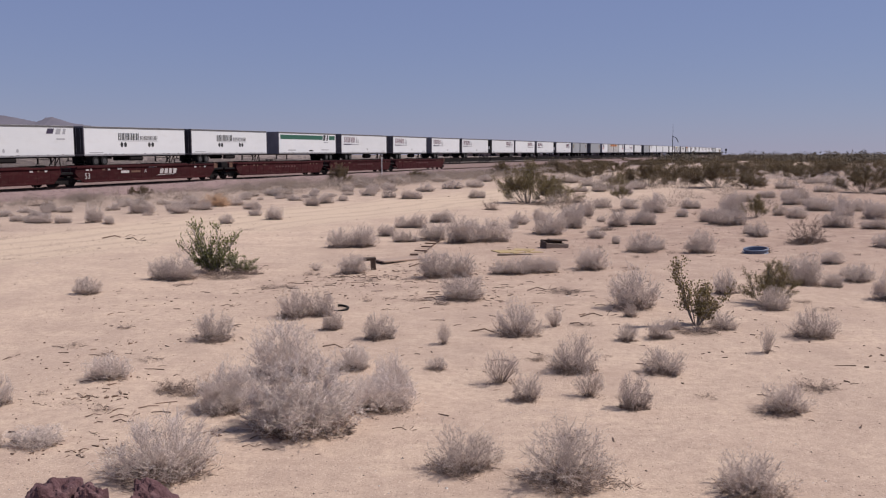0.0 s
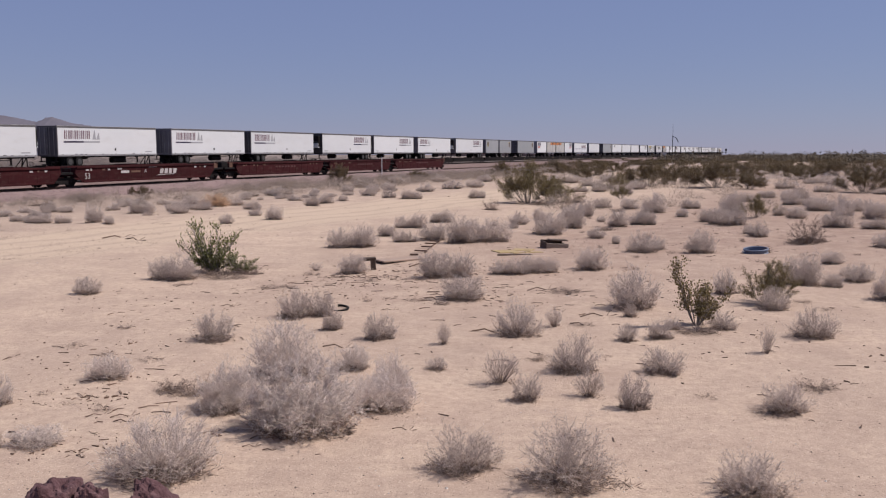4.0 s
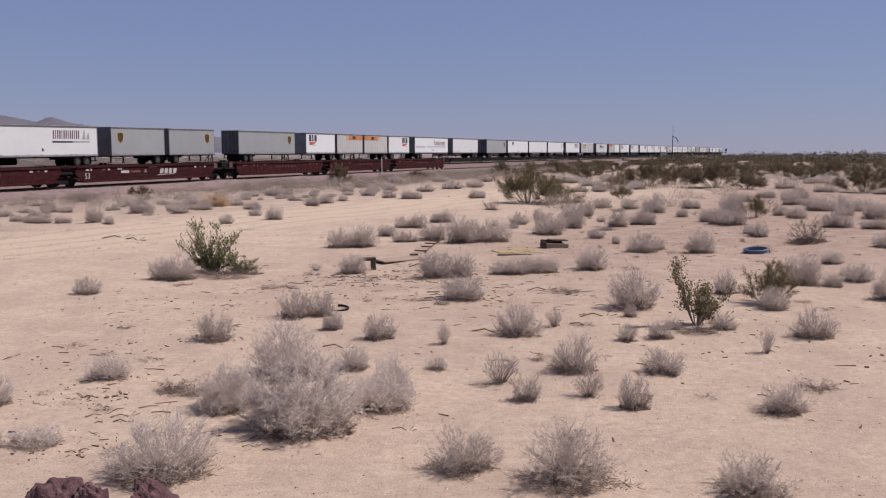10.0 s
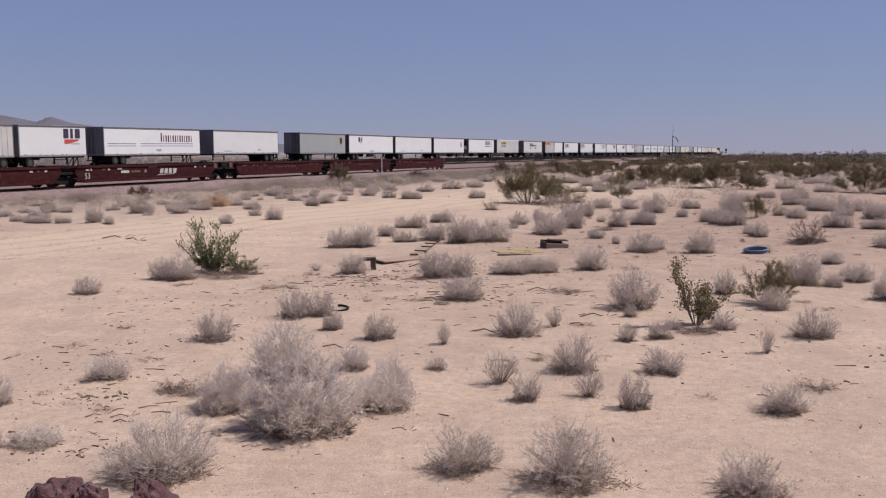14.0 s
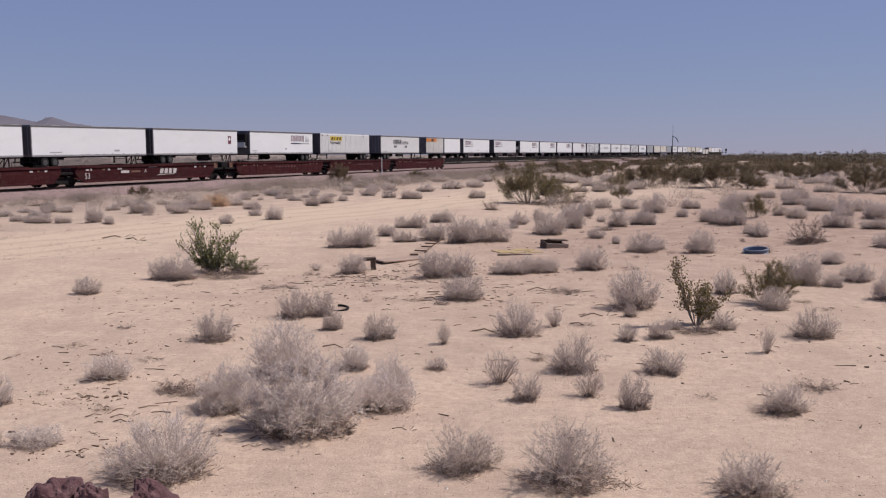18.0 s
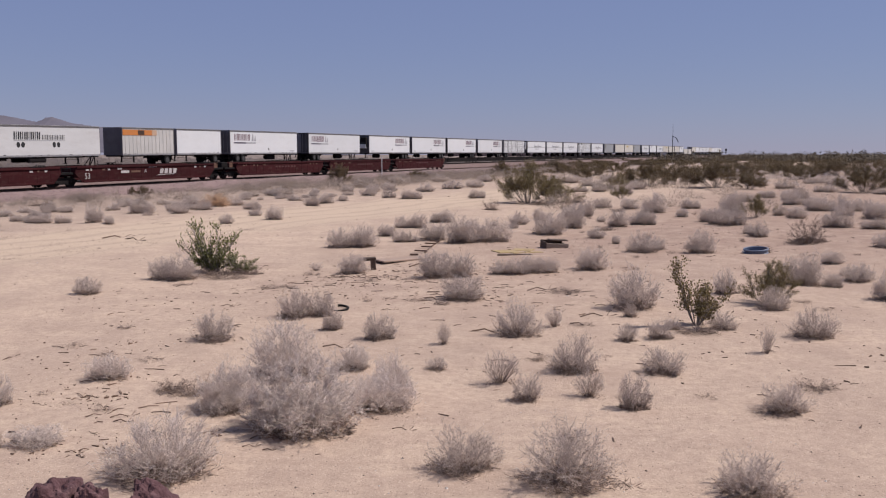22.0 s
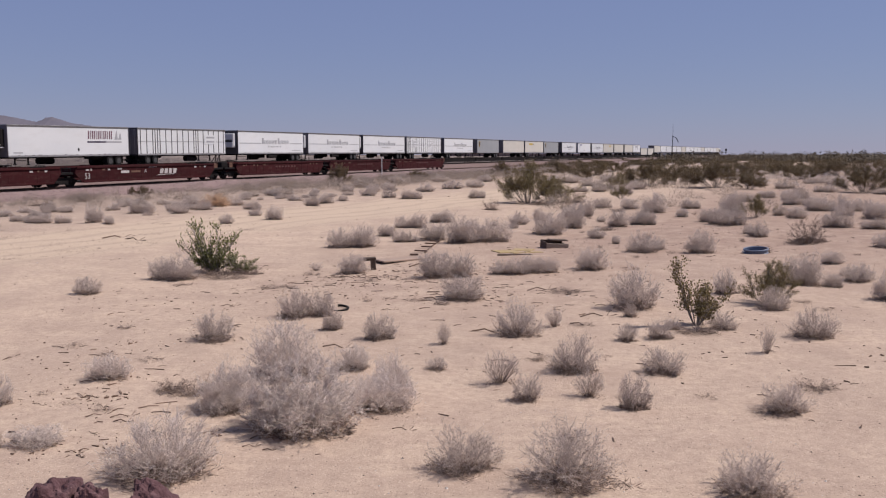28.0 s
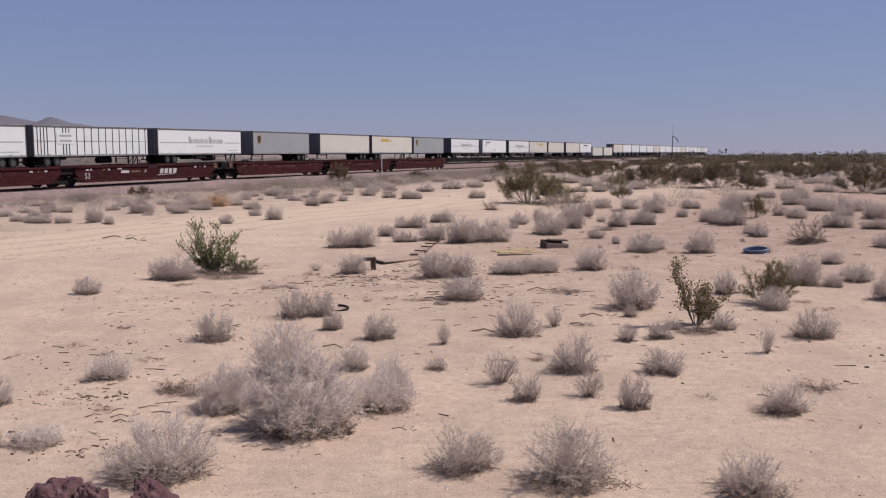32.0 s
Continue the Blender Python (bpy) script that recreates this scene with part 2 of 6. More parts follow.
PEBBLE = leaf_material("pebbles", (0.38, 0.292, 0.239), (0.118, 0.086, 0.071))
PALE_PEBBLE = leaf_material("pale_pebbles", (0.634, 0.602, 0.575), (0.507, 0.473, 0.443))
ROCK = surface("purple_rock", (0.072, 0.031, 0.035), (0.118, 0.058, 0.064), 4.5, 0.9, bump=1.0, fine=22, dirt=(0.22, 0.133, 0.133), dirt_amount=0.6)
BLUE_PLASTIC = surface("blue_plastic", (0.0972, 0.133, 0.208), (0.127, 0.163, 0.239), 4, 0.5, dirt=(0.254, 0.232, 0.221), dirt_amount=0.5)
YELLOW_BOARD = surface("yellow_board", (0.389, 0.284, 0.115), (0.355, 0.267, 0.15), 5, 0.9, dirt=(0.338, 0.267, 0.212), dirt_amount=0.8)
# haze of distance is mixed into the ridge's base colour
MOUNTAIN = surface("far_mountain", (0.139, 0.129, 0.158), (0.101, 0.0946, 0.124), 0.004, 1.0, fine=0.02)
WOOD_TAN = surface("sunbleached_wood", (0.304, 0.241, 0.19), (0.203, 0.159, 0.128), 6, 0.9, bump=0.5, vary=0.2, stretch=(0.3, 3, 3))
BOARD_BROWN = surface("brown_board", (0.40, 0.295, 0.235), (0.27, 0.195, 0.158), 3, 0.9, bump=0.4, stretch=(0.3, 3, 1))
POST_WHITE = surface("white_post", (0.634, 0.645, 0.664), (0.549, 0.559, 0.575), 6, 0.6)
CABIN = surface("cabin_paint", (0.465, 0.456, 0.443), (0.406, 0.396, 0.389), 2, 0.6)


# ---- mesh helpers ----
def box(bm, x0, x1, y0, y1, z0, z1, bevel=0.0):
    m = Matrix.LocRotScale(((x0 + x1) / 2, (y0 + y1) / 2, (z0 + z1) / 2), None, (x1 - x0, y1 - y0, z1 - z0))
    made = bmesh.ops.create_cube(bm, size=1, matrix=m)["verts"]
    if bevel:
        edges = {e for v in made for e in v.link_edges}
        bmesh.ops.bevel(bm, geom=list(edges), offset=bevel, segments=1, affect="EDGES", clamp_overlap=True)


def rod(bm, a, b, r0, r1=None, sides=8):
    """A tapered round bar from a to b."""
    a, b = Vector(a), Vector(b)
    turn = (b - a).to_track_quat("Z", "Y").to_matrix().to_4x4()
    m = Matrix.Translation((a + b) / 2) @ turn
    bmesh.ops.create_cone(bm, cap_ends=True, segments=sides, radius1=r0, radius2=r0 if r1 is None else r1, depth=(b - a).length, matrix=m)


def lathe(bm, profile, m, sides=16):
    """Turn (radius, height) points round z, then move by m."""
    rings = []
    for r, z in profile:
        rings.append([bm.verts.new(m @ Vector((r * math.cos(2 * math.pi * k / sides), r * math.sin(2 * math.pi * k / sides), z))) for k in range(sides)])
    for one, two in zip(rings, rings[1:]):
        for k in range(sides):
            bm.faces.new((one[k], one[(k + 1) % sides], two[(k + 1) % sides], two[k]))
    bm.faces.new(rings[0][::-1])
    bm.faces.new(rings[-1])


def prism(bm, outline, y0, y1):
    """An outline in x and z, drawn out from y0 to y1."""
    front = [bm.verts.new((x, y0, z)) for x, z in outline]
    back = [bm.verts.new((x, y1, z)) for x, z in outline]
    bm.faces.new(front)
    bm.faces.new(back[::-1])
    n = len(outline)
    for k in range(n):
        bm.faces.new((front[k], back[k], back[(k + 1) % n], front[(k + 1) % n]))


def to_mesh(name, bm, material):
    bmesh.ops.recalc_face_normals(bm, faces=bm.faces)
    data = bpy.data.meshes.new(name)
    bm.to_mesh(data)
    bm.free()
    data.materials.append(material)
    return data


def link(name, data, parent=None, m=None, label=""):
    ob = new(name, data)
    if parent:
        ob.parent = parent
    if m:
        ob.matrix_basis = m
    return tagged(ob, label)


def part(name, bm, material, parent, label="", m=None):
    return link(name, to_mesh(name, bm, material), parent, m, label)


def soup(name, verts, faces, material):
    data = bpy.data.meshes.new(name)
    data.from_pydata(verts, [], faces)
    data.materials.append(material)
    return data


def text_mesh(words, size, material):
    curve = bpy.data.curves.new("lettering", "FONT")
    curve.body, curve.size, curve.extrude = words, size, 0.004
    holder = bpy.data.objects.new("lettering", curve)
    data = bpy.data.meshes.new_from_object(holder)
    bpy.data.objects.remove(holder)
    bpy.data.curves.remove(curve)
    data.materials.clear()
    data.materials.append(material)
    return data


# ---- the lie of the land ----
def smooth(a, b, v):
    v = min(1, max(0, (v - a) / (b - a)))
    return v * v * (3 - 2 * v)


def height(x, y):
    """Height of the ground: a flat with low humps, and the bank on which the camera stands."""
    bank = 1.7 * (1 - smooth(2.4, 7.6, y)) * (1 - smooth(30, 60, abs(x)))
    lane = -0.89 * x + 0.452 * y - 27.8 + 1.2 * noise.noise((x * 0.12, y * 0.12, 9))
    ridge = 0.13 * math.exp(-((abs(lane) - 4.6) / 0.8) ** 2) * (0.6 + noise.noise((x * 0.3, y * 0.3, 3)))
    bank += ridge * smooth(14, 20, y) * (1 - smooth(70, 120, y))
    rough = smooth(2, 9, x - 0.05 * y) * smooth(18, 30, y) * 0.1 * noise.noise((x * 0.34, y * 0.2, 12))
    humps = rough + 0.05 * noise.noise((x * 0.35, y * 0.35, 0)) + 0.03 * noise.noise((x * 1.1, y * 1.1, 5))
    fall = 0.0026 * max(0, y - 250)
    return bank - fall + humps * smooth(8, 11, y) * (1 - smooth(120, 300, y))


def ground_sheet():
    def steps(first, grow, last):
        out, v, d = [], 0.0, first
        while v < last:
            out.append(v)
            v += d
            d *= grow
        return out + [last]
    right = steps(0.3, 1.032, 4700)
    xs = [-v for v in right[:0:-1]] + right
    ys = [-v for v in steps(1.5, 1.35, 300)[:0:-1]] + steps(0.25, 1.014, 4800)
    verts = [(x, y, height(x, y)) for y in ys for x in xs]
    n = len(xs)
    faces = [(j * n + i, j * n + i + 1, j * n + n + i + 1, j * n + n + i) for j in range(len(ys) - 1) for i in range(n - 1)]
    data = soup("ground", verts, faces, SAND)
    for poly in data.polygons:
        poly.use_smooth = True
    tagged(new("ground", data), "pale pink desert sand with a sandy lane", "ground", kind="structure")


ground_sheet()


def mountain_ridge():
    """Hazy ridge beyond the railway, four kilometres off."""
    peaks = ((-2600, 150), (-2150, 176), (-1960, 165), (-1900, 159), (-1846, 151), (-1797, 142), (-1748, 132), (-1723, 138), (-1704, 148), (-1674, 153), (-1655, 145), (-1625, 134), (-1595, 124),
             (-1560, 120), (-1500, 113), (-1390, 104), (-1350, 101), (-1330, 98), (-1200, 92), (-900, 60), (-600, 25), (-300, 2))
    bm = bmesh.new()
    rows = []
    for depth, share in ((-380, 0.0), (-190, 0.5), (0, 1.0), (260, 0.4), (500, 0.0)):
        row = []
        for (xa, za), (xb, zb) in zip(peaks, peaks[1:]):
            for k in range(6):
                x, z = xa + (xb - xa) * k / 6, za + (zb - za) * k / 6
                jag = (9 * noise.noise((x * 0.011, depth * 0.01, 2)) + 7 * noise.noise((x * 0.035, depth * 0.02, 4))) * share
                row.append(bm.verts.new((x, 4000 + depth + 60 * noise.noise((x * 0.006, depth, 1)), max(-2, z * share + (jag if share < 1 else jag * 0.35 + 2.5 * noise.noise((x * 0.13, 3, 7)))))))
        rows.append(row)
    for one, two in zip(rows, rows[1:]):
        for k in range(len(one) - 1):
            bm.faces.new((one[k], one[k + 1], two[k + 1], two[k]))
    for face in bm.faces:
        face.smooth = True
    ob = part("mountain_ridge", bm, MOUNTAIN, None)
    tagged(ob, "bare hazy purple desert mountain ridge far away", "mountain", kind="structure")


mountain_ridge()

# ---- the railway: u runs along it, away from the camera; n points across it ----
TURN = radians(22.38)
ALONG = Vector((math.sin(TURN), math.cos(TURN), 0))
ACROSS = Vector((-math.cos(TURN), math.sin(TURN), 0))
TRACK_TURN = 90 - 22.38
NEAR, FAR = 54.5, 71.4          # centre lines, metres across
NEAR_RAIL, FAR_RAIL = 0.70, 1.00    # tops of rails


CURVE_AT, CURVE_RADIUS = 670.0, 700.0      # far off the line bends away to the left


def on_track(across, s, z):
    p = ALONG * s + ACROSS * across
    if s <= CURVE_AT:
        return pose(p.x, p.y, z, 0, 0, TRACK_TURN)
    bend = (s - CURVE_AT) / (CURVE_RADIUS - across)
    out = ACROSS.copy()
    out.rotate(Euler((0, 0, bend)))
    p = ALONG * CURVE_AT + ACROSS * CURVE_RADIUS - out * (CURVE_RADIUS - across)
    return pose(p.x, p.y, z, 0, 0, TRACK_TURN + math.degrees(bend))


def dip(across, s):
    """The line falls away gently towards the near end."""
    reach = s + across * math.tan(TURN)
    if across > 60:
        return -0.27 * (max(0, 150 - reach) / 58) ** 2 if reach > 60 else -0.27 * (90 / 58) ** 2
    return -0.13 * (max(0, 112 - reach) / 42) ** 2 if reach > 50 else -0.13 * (62 / 42) ** 2


def bank_profile(across, top):
    """Cross-section of a bank: the near track's ballast is heaped up along the rail that faces the camera."""
    crest = top - 0.03 if across < 60 else top - 0.2
    return ((-5.6, -0.12), (-4.5, 0.1), (-2.6, crest), (-1.7, (crest + top - 0.2) / 2), (2.3, top - 0.2), (4.4, 0.1), (5.6, -0.12))


def railway_bed(name, across, top, label, stone):
    """Ballast bank with sloping shoulders, in local x along the track."""
    verts, faces = [], []
    shape = bank_profile(across, top)
    n = len(shape)
    s, k = -60.0, 0
    while s < 1500:
        for y, z in shape:
            w = 0.12 * noise.noise((s * 0.4, y, across)) if abs(y) > 2 else 0.02 * noise.noise((s, y, 3))
            if y == -2.6 and across < 60:
                w += 0.2 * noise.noise((s * 0.13, 4, across))
            verts.append(on_track(across, s, 0) @ Vector((0, y + 2 * w, z + w * 0.5 + (dip(across, s) if z > 0.05 else -0.004 * max(0, s - 200)))))
        if k:
            a = (k - 1) * n
            faces += [(a + i, a + i + n, a + i + n + 1, a + i + 1) for i in range(n - 1)]
        s, k = s + (1.2 if s < 220 else 14.0), k + 1
    ob = tagged(new(name, soup(name, verts, faces, stone)), label, "railway ballast", kind="structure")
    return ob


def rails_and_ties(bed, across, top, first, last):
    shape = ((-0.07, 0), (0.07, 0), (0.07, 0.015), (0.012, 0.04), (0.012, 0.125), (0.036, 0.135), (0.036, 0.17), (-0.036, 0.17), (-0.036, 0.135), (-0.012, 0.125), (-0.012, 0.04), (-0.07, 0.015))
    verts, faces, ends, n = [], [], [], len(shape)
    for k, s in enumerate([-60 + 6 * j for j in range(50)] + [400, 670] + [690 + 30 * j for j in range(27)]):
        m = on_track(across, s, dip(across, s) + top - 0.17)
        verts += [m @ Vector((0, y, z)) for y, z in shape]
        if k:
            faces += [(k * n + j, k * n + (j + 1) % n, k * n - n + (j + 1) % n, k * n - n + j) for j in range(n)]
        ends.append((m, k * n))
    for side in (-0.753, 0.753):
        moved = [v + (ends[i // n][0].to_3x3() @ Vector((0, side, 0))) for i, v in enumerate(verts)]
        link("rail", soup("rail", moved, faces, STEEL), bed)
    tie = bmesh.new()
    box(tie, -0.115, 0.115, -1.3, 1.3, -0.17, 0, 0.012)
    data = to_mesh("tie", tie, TIE)
    s = first
    while s < last:
        link("tie", data, bed, on_track(across, s, top - 0.194 + dip(across, s)) @ pose(0, random.uniform(-0.04, 0.04), 0, 0, 0, random.uniform(-0.7, 0.7)))
        s += 0.55
    verts, faces = [], []
    while s < 660:
        n = len(verts)
        verts += [on_track(across, s + x, top - 0.192) @ Vector((0, y, 0)) for x in (0, 0.23) for y in (-1.3, 1.3)]
        faces.append((n, n + 2, n + 3, n + 1))
        s += 0.55
    tagged(link("far_ties", soup("far_ties", verts, faces, TIE), bed), kind="stuff")


def ballast_stones(bed, top):
    """Loose stones on the shoulder that faces the camera."""
    verts, faces, stand, shape = [], [], on_track(NEAR, 0, 0), bank_profile(NEAR, top)
    for _ in range(9000):
        s, y = 14 + 120 * random.random() ** 1.5, random.uniform(-5.3, 2.2)
        z = next(za + (zb - za) * (y - ya) / (yb - ya) for (ya, za), (yb, zb) in zip(shape, shape[1:]) if ya <= y <= yb) + (dip(NEAR, s) if y > -4 else 0)
        r = random.uniform(0.03, 0.075)
        n = len(verts)
        for x, yy, zz in ((1, 0, 0), (-1, 0.3, 0), (0, 1, 0), (0.2, -1, 0), (0, 0, 0.9)):
            verts.append(stand @ Vector((s + r * x * random.uniform(0.6, 1.3), y + r * yy * random.uniform(0.6, 1.3), z + r * zz)))
        faces += [(n, n + 2, n + 4), (n + 2, n + 1, n + 4), (n + 1, n + 3, n + 4), (n + 3, n, n + 4)]
    tagged(link("loose_stones", soup("loose_stones", verts, faces, STONE_BITS), bed), "loose reddish ballast stones", kind="stuff")


near_bed = railway_bed("track_bed_1", NEAR, NEAR_RAIL, "pinkish grey crushed stone railway bank with rails", BALLAST)
far_bed = railway_bed("track_bed_2", FAR, FAR_RAIL, "pinkish grey stone bank of the main line", DARK_BALLAST)


# ---- rolling stock: shared pieces ----
def wheel_mesh(r, width, name, material):
    bm = bmesh.new()
    m = Matrix.Rotation(math.pi / 2, 4, "X")
    lathe(bm, ((r * 0.35, -width / 2), (r * 0.93, -width / 2), (r, -width * 0.35), (r, width * 0.35), (r * 0.93, width / 2), (r * 0.35, width / 2)), m, 16)
    return to_mesh(name, bm, material)


RAIL_WHEEL = wheel_mesh(0.42, 0.13, "wheel", DARK_IRON)
TYRE = wheel_mesh(0.5, 0.28, "tyre", RUBBER)


def rim_mesh():
    bm = bmesh.new()
    lathe(bm, ((0.29, -0.02), (0.29, 0.0), (0.24, 0.02), (0.12, 0.0), (0.1, 0.05), (0.03, 0.06)), Matrix.Rotation(math.pi / 2, 4, "X"), 14)
    return to_mesh("rim", bm, RIM)


RIM_MESH = rim_mesh()


def side_frame_mesh():
    """Cast side frame of a bogie: arched bar with a spring box and two axle boxes."""
    bm = bmesh.new()
    prism(bm, ((-1.2, 0.36), (-1.2, 0.52), (-0.95, 0.6), (-0.45, 0.72), (0.45, 0.72), (0.95, 0.6), (1.2, 0.52), (1.2, 0.36), (0.72, 0.34), (0.42, 0.5), (0.36, 0.2), (-0.36, 0.2), (-0.42, 0.5), (-0.72, 0.34)), -0.07, 0.07)
    for x in (-0.89, 0.89):
        box(bm, x - 0.14, x + 0.14, -0.11, 0.11, 0.3, 0.54, 0.02)
    for x in (-0.2, 0, 0.2):
        rod(bm, (x, 0, 0.24), (x, 0, 0.5), 0.085, sides=8)
    return to_mesh("side_frame", bm, DARK_IRON)


SIDE_FRAME = side_frame_mesh()


def axle_mesh():
    bm = bmesh.new()
    rod(bm, (0, -0.95, 0.42), (0, 0.95, 0.42), 0.075, sides=8)
    return to_mesh("axle", bm, DARK_IRON)


AXLE = axle_mesh()


def bolster_mesh():
    bm = bmesh.new()
    box(bm, -0.22, 0.22, -1.0, 1.0, 0.42, 0.66, 0.03)
    return to_mesh("bolster", bm, DARK_IRON)


BOLSTER = bolster_mesh()


def bogie(parent, x):
    """Two-axle bogie at x on its car."""
    truck = link("bogie", BOLSTER, parent, pose(x, 0, 0))
    for side in (-0.98, 0.98):
        link("side_frame", SIDE_FRAME, truck, pose(0, side, 0))
    for dx in (-0.89, 0.89):
        link("axle", AXLE, truck, pose(dx, 0, 0))
        for side in (-0.753, 0.753):
            link("wheel", RAIL_WHEEL, truck, pose(dx, side, 0.42))
    return truck


def riding(across, s, z, length):
    """The pose of a car of that length whose near end is at s: it follows the fall of the line."""
    a, b = dip(across, s), dip(across, s + length)
    return on_track(across, s, z + a) @ pose(0, 0, 0, 0, -math.degrees(math.atan2(b - a, length)), 0)


# ---- empty well cars standing on the near track ----
LEAN_BLOCK = ((0, 0), (0.84, 0), (1.06, 1), (0.22, 1))
LEAN_BAR = ((0.1, 0), (0.6, 0), (0.82, 1), (0.32, 1))


def well_car(s0, length, label, coupled_near, coupled_far, lettered):
    """One empty well unit; x runs along it from 0 to its length, its bogies beyond the ends of the well."""
    car = tagged(new("well_car"), label, "rail car", "standing well cars")
    car.matrix_basis = riding(NEAR, s0, NEAR_RAIL, length)
    top, low, half = 1.54, 0.3, 1.5
    outline = ((0.0, top - 0.5), (0.1, top - 0.02), (0.5, top), (length - 0.5, top), (length - 0.1, top - 0.02), (length, top - 0.5), (length - 0.75, low + 0.02), (0.75, low + 0.02))
    for side in (-1, 1):
        bm = bmesh.new()
        prism(bm, outline, side * half - 0.03, side * half + 0.03)
        wall = part("side_wall", bm, RED_PAINT, car)
        bm = bmesh.new()
        box(bm, 0.12, length - 0.12, side * (half + 0.06) - 0.05, side * (half + 0.06) + 0.05, top - 0.13, top + 0.012, 0.015)
        part("top_chord", bm, RED_PAINT, wall)
        bm = bmesh.new()
        box(bm, 0.8, length - 0.8, side * (half + 0.05) - 0.045, side * (half + 0.05) + 0.045, low, low + 0.16, 0.015)
        part("bottom_sill", bm, RED_PAINT, wall)
        bm = bmesh.new()
        box(bm, -0.025, 0.025, -0.016, 0.004, low + 0.16, top - 0.13, 0.006)
        data = to_mesh("rib", bm, RED_PAINT)
        for k in range(13):
            x = 1.0 + (length - 2.0) * k / 12
            link("rib", data, wall, pose(x, side * (half + 0.03) + (0.004 if side < 0 else 0.012), 0))
    bm = bmesh.new()
    box(bm, 0.8, length - 0.8, -half + 0.03, half - 0.03, low + 0.02, low + 0.1)
    part("well_floor", bm, DARK_IRON, car)
    bm = bmesh.new()
    box(bm, -0.035, 0.035, -half + 0.03, half - 0.03, 0.7, top - 0.06, 0.01)
    data = to_mesh("end_wall", bm, RED_PAINT)
    for x in (0.5, length - 0.5):
        link("end_wall", data, car, pose(x, 0, 0))
    for x, out, coupled in ((0.0, -1, coupled_near), (length, 1, coupled_far)):
        bm = bmesh.new()
        a, b = sorted((x, x + out * (1.0 if not coupled else 1.6)))
        box(bm, a, b, -1.35, 1.35, 0.95, 1.12, 0.02)
        deck = part("end_platform", bm, DARK_IRON, car)
        for y in (-1.3, 1.3):
            bm = bmesh.new()
            for dx in (0.25, 0.8):
                rod(bm, (x + out * dx, y, 1.1), (x + out * dx, y, 1.64), 0.02, sides=6)
            rod(bm, (x + out * 0.25, y, 1.64), (x + out * 0.8, y, 1.64), 0.02, sides=6)
            rod(bm, (x + out * 0.25, y, 1.42), (x + out * 0.8, y, 1.42), 0.018, sides=6)
            part("grab_rail", bm, OCHRE if coupled else DARK_IRON, deck)
        if coupled:
            bm = bmesh.new()
            box(bm, x + out * 1.5 - 0.5, x + out * 1.5 + 0.5, -0.17, 0.17, 0.65, 0.95, 0.05)
            part("coupler", bm, DARK_IRON, car)
            bm = bmesh.new()
            rod(bm, (x + out * 0.5, -1.28, 1.3), (x + out * 0.5, -1.2, 1.3), 0.28, sides=14)
            part("brake_wheel", bm, OCHRE, deck)
            bm = bmesh.new()
            box(bm, x + out * 0.7 - 0.5, x + out * 0.7 + 0.5, -0.7, 0.7, 1.12, 1.6, 0.05)
            part("brake_gear", bm, DARK_IRON, deck)
        bogie(car, x + out * (0.55 if not coupled else 0.1))
    near = -half - 0.036
    marks = ((1.1, 1.42, 0.34, 0.12), (1.6, 1.4, 0.14, 0.2), (2.9, 1.42, 0.3, 0.13), (3.5, 1.4, 0.26, 0.13), (4.6, 1.44, 0.5, 0.12), (length - 3.0, 1.42, 0.3, 0.13), (length - 2.3, 1.42, 0.2, 0.13), (length - 1.6, 1.42, 0.26, 0.13))
    for k, (x, z, w, h) in enumerate(marks):
        bm = bmesh.new()
        z -= 0.2
        box(bm, x, x + w, near - 0.004, near, z, z + h)
        part("stencil_mark", bm, OCHRE if k in (2, 6) and lettered else STENCIL if lettered else OCHRE, car)
    if lettered:
        for x, z, w, h in ((5.0, 0.95, 0.95, 0.2), (6.2, 0.97, 1.1, 0.16), (8.4, 1.36, 1.0, 0.08)):
            bm = bmesh.new()
            box(bm, x, x + w, near - 0.004, near, z, z + h)
            part("number_mark", bm, STENCIL if w < 1.05 else OCHRE, car, "faded stencilled bar")
        # the railway's own mark: a slanted pale bar in four pieces over a swoosh
        for k in range(4):
            bm = bmesh.new()
            x = 9.75 + k * 0.58
            prism(bm, [(x + 0.5 * u, 0.8 + 0.42 * v) for u, v in LEAN_BLOCK], near - 0.005, near)
            part("mark_piece", bm, STENCIL, car)
        bm = bmesh.new()
        prism(bm, ((9.35, 0.66), (11.55, 0.72), (11.85, 0.77), (9.55, 0.72)), near - 0.005, near)
        part("swoosh", bm, STENCIL, car)
        link("unit_mark", text_mesh("A", 0.42, STENCIL), car, Matrix.Translation((7.8, near - 0.004, 0.93)) @ Matrix.Rotation(math.pi / 2, 4, "X"), "white stencilled letter A")
        link("length_mark", text_mesh("53", 0.62, STENCIL), car, Matrix.Translation((0.95, near - 0.004, 0.6)) @ Matrix.Rotation(math.pi / 2, 4, "X"), "white painted number 53")
    else:
        for k in range(7):
            bm = bmesh.new()
            box(bm, 7.0 + k * 0.6, 7.35 + k * 0.6, near - 0.004, near, 1.0, 1.16)
            part("faded_mark", bm, FADED, car)
    return car


SHIFT = 53.0 * math.tan(TURN)
well_car(57.6 - SHIFT, 17.6, "dark red steel well car, empty, with white stencils", True, False, True)
well_car(76.6 - SHIFT, 17.5, "dark red empty well car marked 53, standing on the near track", False, True, True)
well_car(97.6 - SHIFT, 16.9, "dull red weathered well car, empty, without clear lettering", True, False, False)
well_car(116.0 - SHIFT, 16.3, "dull red weathered well car between two others, empty", False, False, False)
